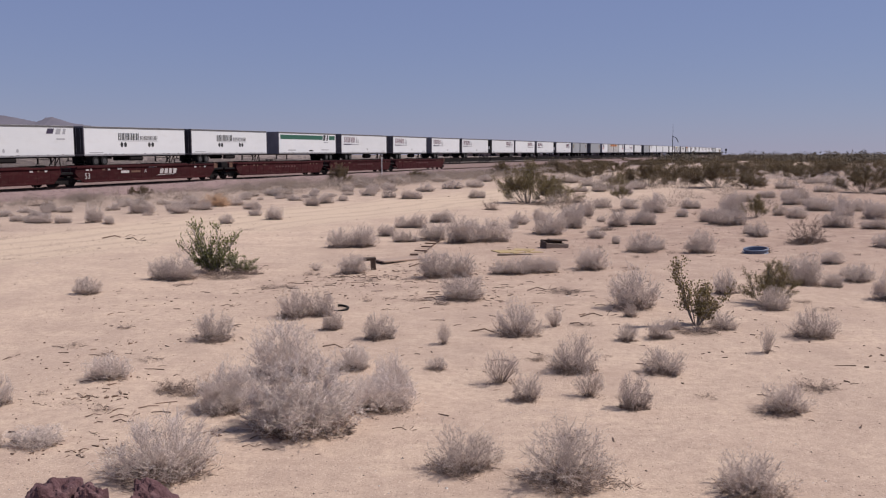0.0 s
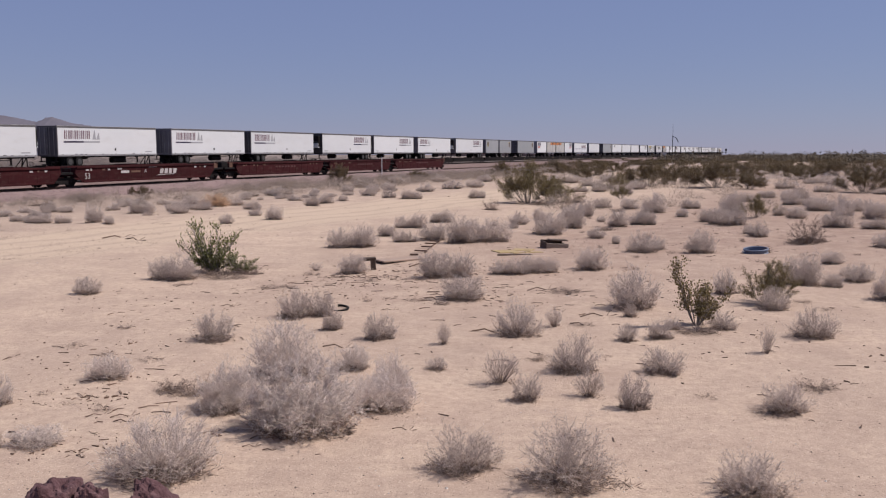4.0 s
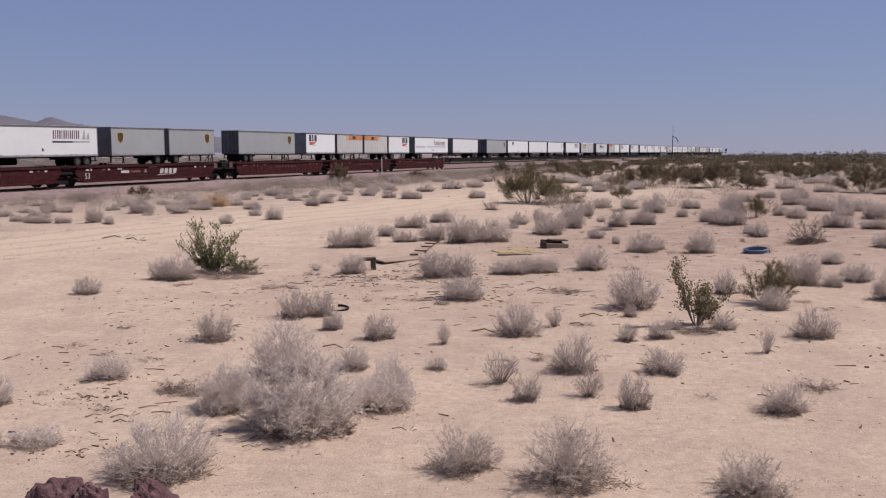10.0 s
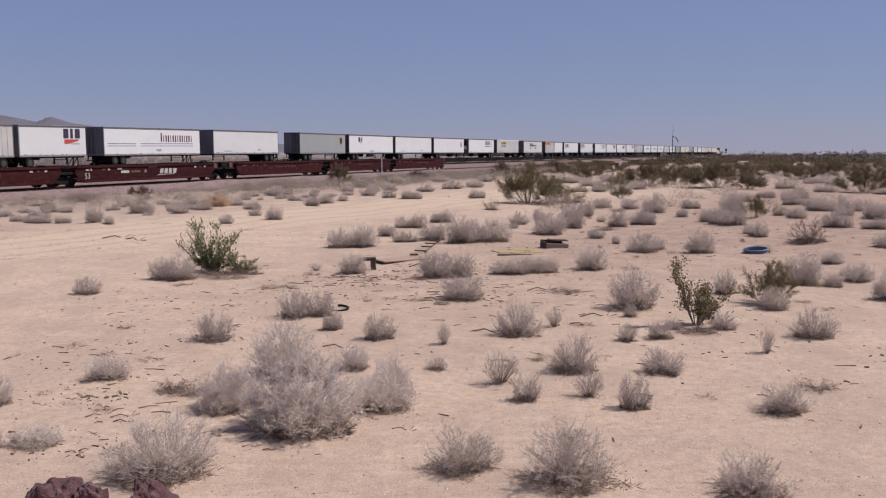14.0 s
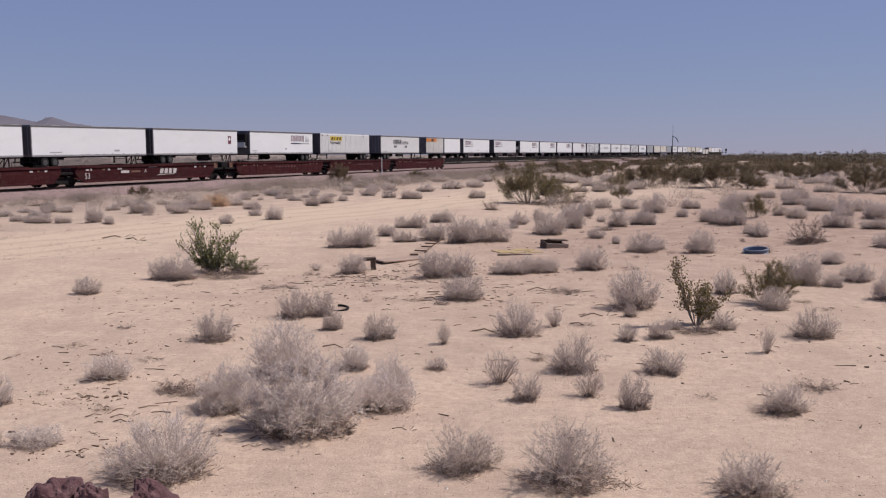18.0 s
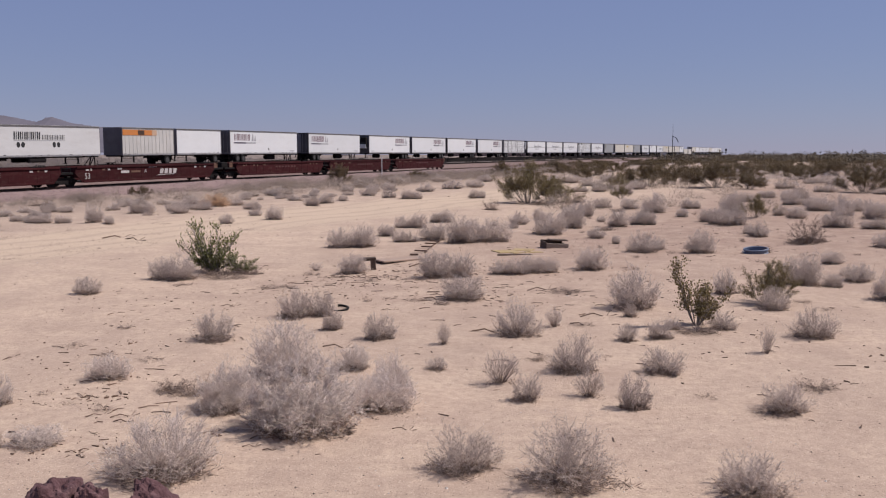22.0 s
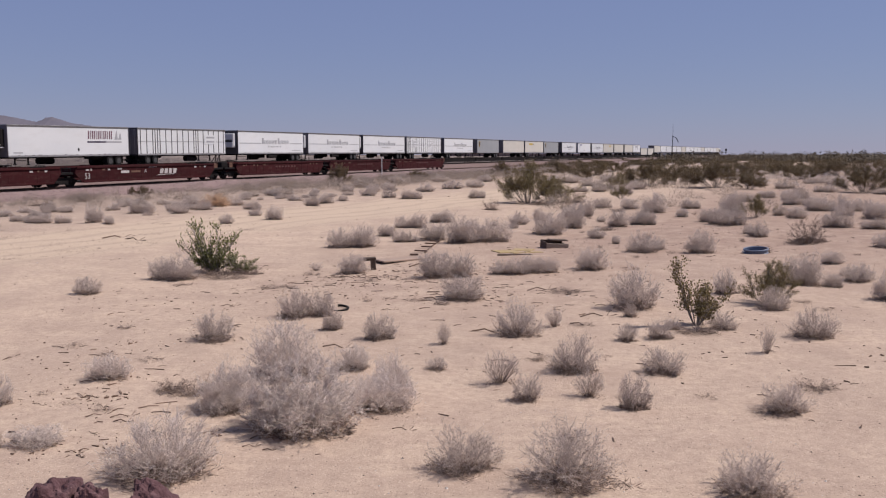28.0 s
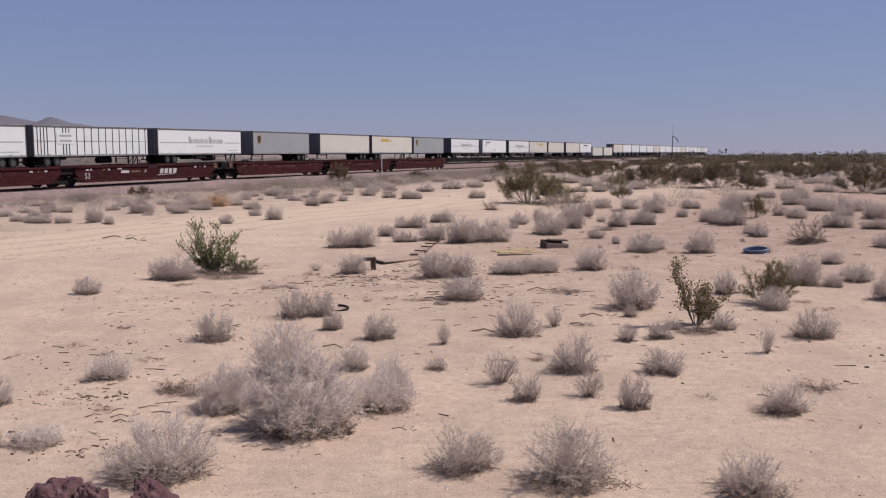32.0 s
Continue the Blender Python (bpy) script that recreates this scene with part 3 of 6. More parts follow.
well_car(133.8 - SHIFT, 17.0, "dull red weathered end unit of the standing well cars", False, True, False)

# ---- the passing train: spine cars with road trailers ----
SPEED, FACE = 20.2836, 70.1
LEAD = FACE * math.tan(TURN)
MOVING = []


def travelled(t):
    """Metres covered since the clip's start at t seconds; the train gathers a little speed."""
    return SPEED * (t + 0.001913 * (t - 16) ** 2 + 0.00000321 * (t - 16) ** 3)


def moving(thing, q, z, length, turned=False):
    MOVING.append((thing, q, z, length, turned))
    thing.matrix_basis = at_time(q, z, length, turned, 0)
    return thing


def at_time(q, z, length, turned, t):
    m = riding(FAR, q - LEAD - travelled(t), z, length)
    return m @ pose(length, 0, 0, 0, 0, 180) if turned else m


DECK = 0.98     # height of the trailers' tyres above the rails
BOX_LOW, BOX_TOP = 1.06, 4.11


def place_piece(bm, x, w, z, h, side, length, stand_off, shape):
    """A flat film on one long side, standing off it by stand_off; x is read from the left as one faces that side."""
    y = side * 1.303
    pts = [(x + u * w, z + v * h) for u, v in shape]
    if side > 0:
        pts = [(length - px, pz) for px, pz in pts]
    a, b = sorted((y, y + side * stand_off))
    prism(bm, pts, a, b)


BAR = ((0, 0), (1, 0), (1, 1), (0, 1))
SAIL = ((0, 0), (1, 0), (0.78, 1), (0.55, 0.9), (0.3, 0.45))
WEDGE = ((0, 0), (0.3, 0), (1, 0.7), (1, 1), (0, 1))
SHIELD = ((0.5, 0), (0.9, 0.25), (1, 0.6), (1, 0.9), (0.5, 1), (0, 0.9), (0, 0.6), (0.1, 0.25))
OVAL = tuple((0.5 + 0.5 * math.cos(k * math.pi / 5), 0.5 + 0.5 * math.sin(k * math.pi / 5)) for k in range(10))


def letter_row(x, z, w, h, count, gap, name, material, lean=True, big_first=False):
    """A brand's lettering as a row of plain blocks of its size and colour."""
    each = (w - gap * (count - 1)) / count
    wide, slim = (LEAN_BLOCK, LEAN_BAR) if lean else (BAR, ((0.2, 0), (0.75, 0), (0.75, 1), (0.2, 1)))
    return [(name, material, x + k * (each + gap), each, z, h * (1.35 if big_first and k == 0 else 1), slim if k % 3 == 1 else wide) for k in range(count)]


def livery(kind, length, at_left):
    """The films on one side: name, material, x, width, z, height, outline. x is read from the left of that side."""
    out = []
    if kind == "sail":
        x = 0.9 if at_left else length - 6.0
        out += letter_row(x, 2.8, 3.5, 0.85, 13, 0.09, "mark_piece", PLUM)
        out += [("underline", NAVY, x - 0.1, 2.7, 2.42, 0.17, BAR), ("underline", PALE_GREY, x + 2.6, 2.3, 2.42, 0.17, BAR), ("sail_mark", PALE_GREY, x + 3.85, 0.5, 2.75, 1.0, SAIL), ("sail_mark", PALE_GREY, x + 4.4, 0.5, 2.75, 0.7, SAIL)]
        out += [("small_mark", PALE_GREY, length - 1.9 if at_left else 0.6, 1.1, 1.4, 0.12, BAR), ("placard", BLACK, length * 0.5 + 0.6, 0.26, 1.55, 0.34, OVAL)]
    elif kind in ("dots", "dots_worn"):
        x = 5.0
        out += letter_row(x, 2.72, 3.2, 0.74, 13, 0.06, "mark_piece", BLACK)
        out += letter_row(x + 3.4, 2.72, 2.9, 0.46, 14, 0.07, "mark_piece", RAIL_DARK) + [("underline", PALE_GREY, x, 6.4, 2.6, 0.06, BAR)]
        for dx in (0.3, 0.85, 4.7, 5.25):
            out.append(("oval_mark", BLACK, x + dx, 0.45, 1.95, 0.55, OVAL))
        out += [("small_mark", PALE_GREY, 0.7, 2.0, 1.34, 0.1, BAR)]
    elif kind == "green":
        out += [("stripe", GREEN, 0.4, length - 4.4, 3.1, 0.62, BAR), ("stripe", GREEN, length - 2.1, 1.8, 3.1, 0.62, BAR)]
        out += letter_row(length - 3.9, 3.0, 1.7, 0.8, 2, 0.2, "mark_piece", BLACK) + [("small_mark", PALE_GREY, length - 3.7, 1.3, 2.65, 0.14, BAR), ("small_mark", PALE_GREY, 2.4, 2.0, 1.5, 0.14, BAR), ("small_mark", BLACK, length - 8, 1.2, 1.4, 0.2, BAR), ("small_mark", PALE_GREY, length - 4.4, 2.2, 1.55, 0.12, BAR)]
    elif kind == "initials":
        out += letter_row(3.2, 2.95, 1.5, 0.7, 2, 0.16, "mark_piece", BLACK, False) + [("small_mark", PALE_GREY, 3.4, 1.1, 2.7, 0.12, BAR), ("small_mark", PALE_GREY, 7.4, 1.4, 1.35, 0.22, BAR)]
    elif kind == "wedge":
        x = length - 3.0 if at_left else 0.8
        out += letter_row(x, 2.85, 2.2, 0.95, 3, 0.1, "mark_piece", NAVY, False) + [("wedge_mark", SCARLET, x + 0.1, 1.9, 2.3, 0.45, WEDGE), ("small_mark", PALE_GREY, x + 1.0, 1.1, 2.25, 0.12, BAR)]
    elif kind == "shield":
        x = length - 1.9 if at_left else 0.9
        out += [("shield", GOLD, x, 0.98, 2.3, 1.3, SHIELD), ("shield_face", BROWN, x + 0.08, 0.82, 2.4, 1.12, SHIELD)]
    elif kind == "stripes":
        out += letter_row(length * 0.56, 2.55, 5.6, 0.75, 14, 0.2, "mark_piece", MAROON, False, True)
        for z in (2.05, 2.3):
            out += [("stripe", BLUE_LINE, 0.5, 4.4, z, 0.08, BAR), ("stripe", BLUE_LINE, length * 0.35, 9.2, z, 0.08, BAR)]
        out += [("small_mark", PALE_GREY, length * 0.51, 0.9, 1.45, 0.3, SHIELD)]
    elif kind == "yellow":
        out += [("sign_panel", YELLOW, 3.0, 3.7, 3.05, 0.62, BAR)] + letter_row(3.3, 3.15, 3.1, 0.42, 4, 0.2, "mark_piece", BROWN)
        out += [("small_mark", BLACK, 0.4, 0.3, 3.7, 0.2, BAR), ("small_mark", BLACK, 2.0, 0.2, 3.75, 0.2, BAR), ("small_mark", BLACK, length - 2.2, 0.2, 3.7, 0.2, BAR), ("small_mark", PALE_GREY, 2.4, 1.2, 1.4, 0.1, BAR)]
    elif kind == "script":
        mid = length * 0.52
        out += [("stripe", PALE_GREY, 0.3, mid - 3.4, 2.42, 0.11, BAR), ("stripe", PALE_GREY, mid + 4.2, length - mid - 4.5, 2.42, 0.11, BAR)]
        out += [("mark_piece", PALE_GREY, mid - 2.9, 0.42, 2.4, 0.8, BAR), ("mark_piece", PALE_GREY, mid + 1.0, 0.42, 2.4, 0.8, BAR)]
        out += letter_row(mid - 2.4, 2.4, 3.2, 0.5, 14, 0.09, "mark_piece", PALE_GREY, False) + letter_row(mid + 1.5, 2.4, 2.4, 0.5, 11, 0.09, "mark_piece", PALE_GREY, False)
        out += letter_row(mid - 1.5, 1.95, 3.3, 0.2, 9, 0.1, "mark_piece", PALE_GREY) + [("small_mark", PALE_GREY, length - 3.0, 2.2, 1.5, 0.08, BAR)]
    elif kind == "badge":
        out += [("badge", MAROON, length - 2.0, 0.65, 2.35, 1.0, BAR), ("badge_face", WHITE, length - 1.9, 0.42, 2.75, 0.42, OVAL)]
    elif kind == "corner":
        out += letter_row(length - 3.6, 3.3, 1.0, 0.5, 1, 0.1, "mark_piece", NAVY) + letter_row(length - 2.4, 3.25, 1.5, 0.55, 2, 0.12, "mark_piece", PALE_GREY) + [("small_mark", PALE_GREY, length - 2.3, 1.1, 2.7, 0.15, BAR)]
        for x in (1.4, 2.2, 3.1, 4.7):
            out.append(("placard", PALE_GREY, length - 12 + x, 0.3, 1.45, 0.4, OVAL))
    elif kind == "blue":
        out += [("mark_piece", BLUE_LINE, 2.0, 0.5, 2.6, 1.0, BAR), ("mark_piece", BLUE_LINE, 2.7, 2.4, 3.25, 0.35, BAR), ("small_mark", PALE_GREY, 7.5, 1.0, 1.6, 0.3, BAR)]
    elif kind == "panel":
        out += [("sign_panel", GOLD, 3.4 if at_left else length * 0.55, 3.2, 3.05, 0.45, BAR), ("small_mark", BROWN, 7.2, 0.3, 3.05, 0.3, BAR)]
    elif kind == "plain":
        out += [("small_mark", PALE_GREY, 2.2, 1.6, 1.4, 0.12, BAR), ("small_mark", PALE_GREY, length - 5, 0.8, 1.5, 0.2, BAR)]
    elif kind == "arch":
        out += [("arch_mark", NAVY, length * 0.32, 0.35, 2.2, 0.9, BAR), ("arch_mark", NAVY, length * 0.62, 0.35, 2.2, 0.9, BAR), ("arch_mark", NAVY, length * 0.32, length * 0.3 + 0.35, 3.1, 0.35, BAR)]
    return out


def trailer_template(kind, length, at_left):
    """A road trailer with its rear at x = 0 and its nose at x = length, tyres on z = 0."""
    words = {"sail": "white box trailer with a dark slanted mark and underline", "dots": "white box trailer with black lettering bars and paired ovals", "dots_worn": "worn off-white box trailer with black lettering bars and paired ovals", "green": "white box trailer with a broad green stripe",
             "initials": "white box trailer with two black initials", "wedge": "short white pup trailer with navy mark and red wedge", "shield": "grey box trailer with a brown and gold shield",
             "stripes": "white box trailer with maroon mark and thin blue stripes", "yellow": "white box container trailer with a yellow sign panel", "script": "white box trailer with a grey mid stripe and grey script bars",
             "badge": "white box trailer with a small red badge", "corner": "white box trailer with small grey marks at one corner", "blue": "white box trailer with a small blue corner mark", "panel": "cream box trailer with a small gold panel",
             "plain": "plain white box trailer with faint marks", "cream": "plain cream box trailer", "ribbed": "short ribbed cream trailer with an orange band", "grid": "white panel trailer with dark upright posts",
             "grid_b": "white panel trailer with dark posts and a sign patch", "arch": "white box trailer with a dark arch mark", "short": "short plain white pup trailer"}
    group = "trailers on the train"
    t = tagged(new("trailer"), words[kind], "trailer", group)
    skin = {"shield": GREY, "cream": CREAM, "panel": CREAM, "dots_worn": WORN, "yellow": WORN, "ribbed": RIBBED}.get(kind, WHITE)
    bm = bmesh.new()
    box(bm, 0.03, length - 0.03, -1.3, 1.3, BOX_LOW + 0.1, BOX_TOP - 0.09)
    body = part("box_body", bm, skin, t)
    bm = bmesh.new()
    box(bm, 0, length, -1.305, 1.305, BOX_TOP - 0.03, BOX_TOP, 0.012)
    part("roof", bm, ALU, body)
    for side in (-1, 1):
        bm = bmesh.new()
        box(bm, 0, length, side * 1.3 - 0.015, side * 1.3 + 0.015, BOX_TOP - 0.21, BOX_TOP - 0.03, 0.005)
        part("top_rail", bm, RAIL_DARK if kind != "yellow" else WHITE, body)
        bm = bmesh.new()
        box(bm, 0, length, side * 1.3 - 0.02, side * 1.3 + 0.02, BOX_LOW, BOX_LOW + 0.17, 0.005)
        part("bottom_rail", bm, ALU, body)
    # rear frame and two doors
    bm = bmesh.new()
    box(bm, -0.05, 0.05, -1.31, -1.2, BOX_LOW, BOX_TOP)
    box(bm, -0.05, 0.05, 1.2, 1.31, BOX_LOW, BOX_TOP)
    box(bm, -0.05, 0.05, -1.2, 1.2, BOX_TOP - 0.16, BOX_TOP - 0.031)
    box(bm, -0.05, 0.05, -1.2, 1.2, BOX_LOW, BOX_LOW + 0.16)
    end_shade = SHADED_END_PALE if kind in ("wedge", "green", "short", "blue") else SHADED_END
    part("rear_frame", bm, end_shade, body)
    for y0, y1 in ((-1.19, -0.01), (0.01, 1.19)):
        bm = bmesh.new()
        box(bm, -0.035, 0.0, y0, y1, BOX_LOW + 0.17, BOX_TOP - 0.17, 0.01)
        door = part("rear_door", bm, end_shade, body)
        bm = bmesh.new()
        for y in (y0 + 0.3, y1 - 0.3):
            rod(bm, (-0.055, y, BOX_LOW + 0.18), (-0.055, y, BOX_TOP - 0.18), 0.017, sides=6)
        part("lock_rod", bm, ALU, door)
    bm = bmesh.new()
    box(bm, length - 0.03, length + 0.02, -1.3, 1.3, BOX_LOW, BOX_TOP - 0.031, 0.01)
    nose = part("nose_panel", bm, end_shade, body)
    if kind in ("sail", "script", "badge"):
        bm = bmesh.new()
        box(bm, length + 0.02, length + 0.55, -0.95, 0.95, 2.0, 3.7, 0.08)
        unit = part("cooling_unit", bm, WHITE if kind == "script" else DARK_IRON, nose)
        bm = bmesh.new()
        box(bm, length + 0.551, length + 0.57, -0.75, 0.75, 2.3, 2.9)
        part("grille", bm, BLACK, unit)
        bm = bmesh.new()
        box(bm, length + 0.02, length + 0.6, -0.9, 0.9, 1.9, 2.6, 0.06)
        part("unit_panel", bm, WHITE, unit)
    # side posts
    if kind in ("ribbed", "grid", "grid_b", "yellow"):
        step = 0.62 if kind == "ribbed" else 0.42 if kind == "yellow" else 1.02
        bm = bmesh.new()
        wide = 0.03 if kind == "ribbed" else 0.08 if kind == "yellow" else 0.045
        box(bm, -wide, wide, -0.014, 0.014, BOX_LOW + 0.17, BOX_TOP - 0.15)
        data = to_mesh("side_post", bm, RIBBED if kind == "ribbed" else WORN if kind == "yellow" else DARK_IRON)
        for side in (-1, 1):
            x, k = 0.45, 0
            while x < length - 0.3:
                link("side_post", data, body, pose(x if side < 0 else length - x, side * 1.312, 0))
                k += 1
                dense = kind in ("grid", "grid_b") and (k in (3, 4, 5, 12, 13) if kind == "grid" else k in (1, 2, 3, 6, 7))
                x += step * (0.4 if dense else 1)
            if kind in ("grid", "grid_b"):
                bm = bmesh.new()
                box(bm, 0.1, length - 0.1, side * 1.31 - 0.012, side * 1.31 + 0.012, 2.55, 2.63)
                part("mid_rail", bm, PALE_GREY, body)
                bm = bmesh.new()
                x = (length * 0.18 if kind == "grid_b" else length * 0.74) if side < 0 else (length * 0.66 if kind == "grid_b" else length * 0.12)
                box(bm, x, x + 2.2, side * 1.33 - 0.006, side * 1.33 + 0.006, 2.3, 3.4)
                patch = part("sign_patch", bm, WHITE, body)
                for z in (2.5, 3.0):
                    bm = bmesh.new()
                    box(bm, x + 0.3, x + 1.9, side * 1.34 - 0.004, side * 1.34 + 0.004, z, z + 0.22)
                    part("mark_piece", bm, PALE_GREY, patch)
            elif kind == "ribbed":
                bm = bmesh.new()
                a, b = length * 0.44, length - 0.05
                box(bm, a, b, side * 1.33 - 0.004, side * 1.33 + 0.004, 3.25, 3.85)
                band = part("orange_band", bm, ORANGE, body)
                bm = bmesh.new()
                box(bm, a - 0.8, a - 0.01, side * 1.33 - 0.004, side * 1.33 + 0.004, 3.25, 3.85)
                part("faded_end", bm, PALE_ORANGE, band, "sun-faded pale orange band end")
                bm = bmesh.new()
                m = length * 0.6
                box(bm, m - 0.1, m + 0.95, side * 1.337 - 0.003, side * 1.337 + 0.003, 3.3, 3.8)
                part("mark_piece", bm, BROWN, band)
    for side in (-1, 1):
        for name, material, x, w, z, h, shape in livery(kind, length, at_left if side < 0 else not at_left):
            bm = bmesh.new()
            place_piece(bm, x, w, z, h, side, length, (0.03 if kind == "yellow" else 0.0) + (0.012 if name.endswith("face") or name == "mark_piece" else 0.005), shape)
            part(name, bm, material, body)
        if kind == "yellow":
            words_mesh = text_mesh("Intermodal", 0.72, BLACK)
            m = Matrix.Translation((3.0, -1.332, 2.5)) @ Matrix.Rotation(math.pi / 2, 4, "X")
            if side > 0:
                m = Matrix.Translation((length - 3.0, 1.332, 2.5)) @ Matrix.Rotation(math.pi, 4, "Z") @ Matrix.Rotation(math.pi / 2, 4, "X")
            link("lettering", words_mesh, body, m, "black word Intermodal")
    # solid dark slab: the floor beams, and the shade under the box built in
    bm = bmesh.new()
    box(bm, 0.2, length - 0.2, -1.2, 1.2, BOX_LOW - 0.14, BOX_LOW + 0.09)
    part("shade_floor_frame", bm, DARK_IRON, t)
    if kind in ("sail", "script", "badge", "grid", "grid_b"):
        bm = bmesh.new()
        rod(bm, (length * 0.56, -0.55, 0.62), (length * 0.56 + 1.9, -0.55, 0.62), 0.33, sides=12)
        part("fuel_tank", bm, DARK_IRON, t)
    for side in (-1, 1):
        # small dark tick marks along the bottom rail
        bm = bmesh.new()
        rng, x = random.Random(int(length * 100) + len(kind)), 0.5
        while x < length - 0.4:
            low = BOX_LOW + rng.uniform(0.05, 0.2)
            box(bm, x, x + rng.uniform(0.1, 0.45), side * 1.322 - 0.004, side * 1.322 + 0.004, low, low + 0.05)
            x += rng.uniform(0.5, 1.5)
        tagged(part("tick_strip", bm, RAIL_DARK, t), kind="stuff")
    # running gear
    axles = (1.6, 2.85) if length > 10 else (1.2,)
    bm = bmesh.new()
    a, b = axles[0] - 0.7, axles[-1] + 1.9
    for y in (-0.5, 0.5):
        box(bm, a, b, y - 0.06, y + 0.06, 0.72, BOX_LOW)
    for x in axles:
        rod(bm, (x, -1.05, 0.5), (x, 1.05, 0.5), 0.07, sides=8)
        box(bm, x - 0.4, x + 0.4, -0.62, -0.44, 0.55, 0.72)
        box(bm, x - 0.4, x + 0.4, 0.44, 0.62, 0.55, 0.72)
    box(bm, axles[0] - 0.5, axles[-1] + 1.6, -1.1, 1.1, 0.9, BOX_LOW)
    running = part("running_gear", bm, DARK_IRON, t)
    for x in axles:
        for side in (-1, 1):
            for inset in (1.15, 0.84):
                tyre = link("tyre", TYRE, running, pose(x, side * inset, 0.5))
            link("rim", RIM_MESH, running, pose(x, side * 1.29, 0.5, 0, 0, 0 if side > 0 else 180))
    for y in (-0.92, 0.92):
        bm = bmesh.new()
        box(bm, axles[0] - 0.75, axles[0] - 0.73, y - 0.27, y + 0.27, 0.25, BOX_LOW)
        part("mud_flap", bm, RUBBER, running)
    bm = bmesh.new()
    for y in (-0.95, 0.95):
        box(bm, 0.0, 0.1, y - 0.04, y + 0.04, 0.55, BOX_LOW)
    box(bm, 0.0, 0.1, -1.2, 1.2, 0.5, 0.6)
    part("rear_guard", bm, DARK_IRON, t)
    x = length - (2.7 if length > 10 else 2.2)
    for y in (-0.85, 0.85):
        bm = bmesh.new()
        box(bm, x - 0.06, x + 0.06, y - 0.06, y + 0.06, 0.35, BOX_LOW)
        box(bm, x - 0.13, x + 0.13, y - 0.12, y + 0.12, 0.28, 0.35)
        rod(bm, (x, y, 0.8), (x - 0.55, y * 0.7, BOX_LOW), 0.03, sides=6)
        part("landing_leg", bm, DARK_IRON, t)
    bm = bmesh.new()
    rod(bm, (x, -0.85, 0.75), (x, 0.85, 0.75), 0.03, sides=6)
    box(bm, x - 0.03, x + 0.03, -0.85, 0.85, 0.9, 0.97)
    part("leg_brace", bm, DARK_IRON, t)
    if kind in ("dots", "dots_worn", "corner", "initials", "script"):
        for y in (-1.0, 1.0):
            bm = bmesh.new()
            box(bm, length * 0.42, length * 0.42 + 2.2, y - 0.25, y + 0.25, 0.5, 0.95, 0.12)
            part("pallet_box", bm, DARK_IRON, t)
    return t


TEMPLATES = {}


def trailer(kind, q, length, rear):
    """A trailer whose near end is at q along the train; rear: which end is its rear, L the near one."""
    at_left = rear == "L"
    key = (kind, length)
    turned = rear == "R"
    if key not in TEMPLATES:
        TEMPLATES[key] = thing = trailer_template(kind, length, True)
    else:
        thing = copy_thing(TEMPLATES[key], Matrix())
    return moving(thing, q, FAR_RAIL + DECK, length, turned)


def spine_template(pitch):
    """One unit of a spine car: x from 0 to its pitch, a bogie at each far end shared with the next unit."""
    car = tagged(new("spine_car"), "dark weathered steel spine car carrying a trailer", "rail car", "spine cars of the train")
    bm = bmesh.new()
    box(bm, 0.0, pitch - 0.03, -0.3, 0.3, 0.55, 0.93, 0.03)
    sill = part("centre_sill", bm, SPINE_PAINT, car)
    for x0, x1 in ((0.9, 4.6), (pitch - 5.2, pitch - 1.5)):
        bm = bmesh.new()
        for side in (-1, 1):
            box(bm, x0, x1, side * 0.98 - 0.36, side * 0.98 + 0.36, 0.88, 0.97, 0.015)
            box(bm, x0, x1, side * 1.42 - 0.03, side * 1.42 + 0.03, 0.86, 1.1, 0.01)
        for x in (x0 + 0.3, (x0 + x1) / 2, x1 - 0.3):
            box(bm, x - 0.1, x + 0.1, -1.3, 1.3, 0.75, 0.88)
        part("wheel_platform", bm, SPINE_PAINT, car)
    for side in (-1, 1):
        bm = bmesh.new()
        box(bm, 0.25, pitch - 0.25, side * 1.34 - 0.03, side * 1.34 + 0.03, 0.25, 1.06, 0.01)
        part("side_sill", bm, SPINE_PAINT, car)
    for x in (1.4, pitch - 1.4):
        bm = bmesh.new()
        up = x > pitch / 2
        top = 2.0 if up else 1.25
        for y in (-0.4, 0.4):
            rod(bm, (x - 0.1, y, 0.9), (x, y * 0.6, top), 0.06, sides=6)
            rod(bm, (x - 0.9, y, 0.95), (x, y * 0.6, top), 0.05, sides=6)
        box(bm, x - 0.35, x + 0.35, -0.45, 0.45, top - 0.04, top + 0.04, 0.02)
        part("hitch", bm, DARK_IRON, car)
    bm = bmesh.new()
    rod(bm, (pitch * 0.4, -0.45, 0.6), (pitch * 0.4 + 1.1, -0.45, 0.6), 0.2, sides=10)
    part("air_tank", bm, DARK_IRON, car)
    for y in (-1.4, 1.4):
        bm = bmesh.new()
        for dx in (0, 0.4):
            rod(bm, (0.5 + dx, y, 0.45), (0.5 + dx, y, 1.5), 0.018, sides=6)
        for z in (0.55, 0.85, 1.15, 1.45):
            rod(bm, (0.5, y, z), (0.9, y, z), 0.015, sides=6)
        part("ladder", bm, DARK_IRON, car)
    bogie(car, 0.0)
    return car


SPINES = {}


def spine_car(q, pitch):
    pitch = round(pitch * 2) / 2
    if pitch not in SPINES:
        SPINES[pitch] = thing = spine_template(pitch)
    else:
        thing = copy_thing(SPINES[pitch], Matrix())
    return moving(thing, q, FAR_RAIL, pitch)


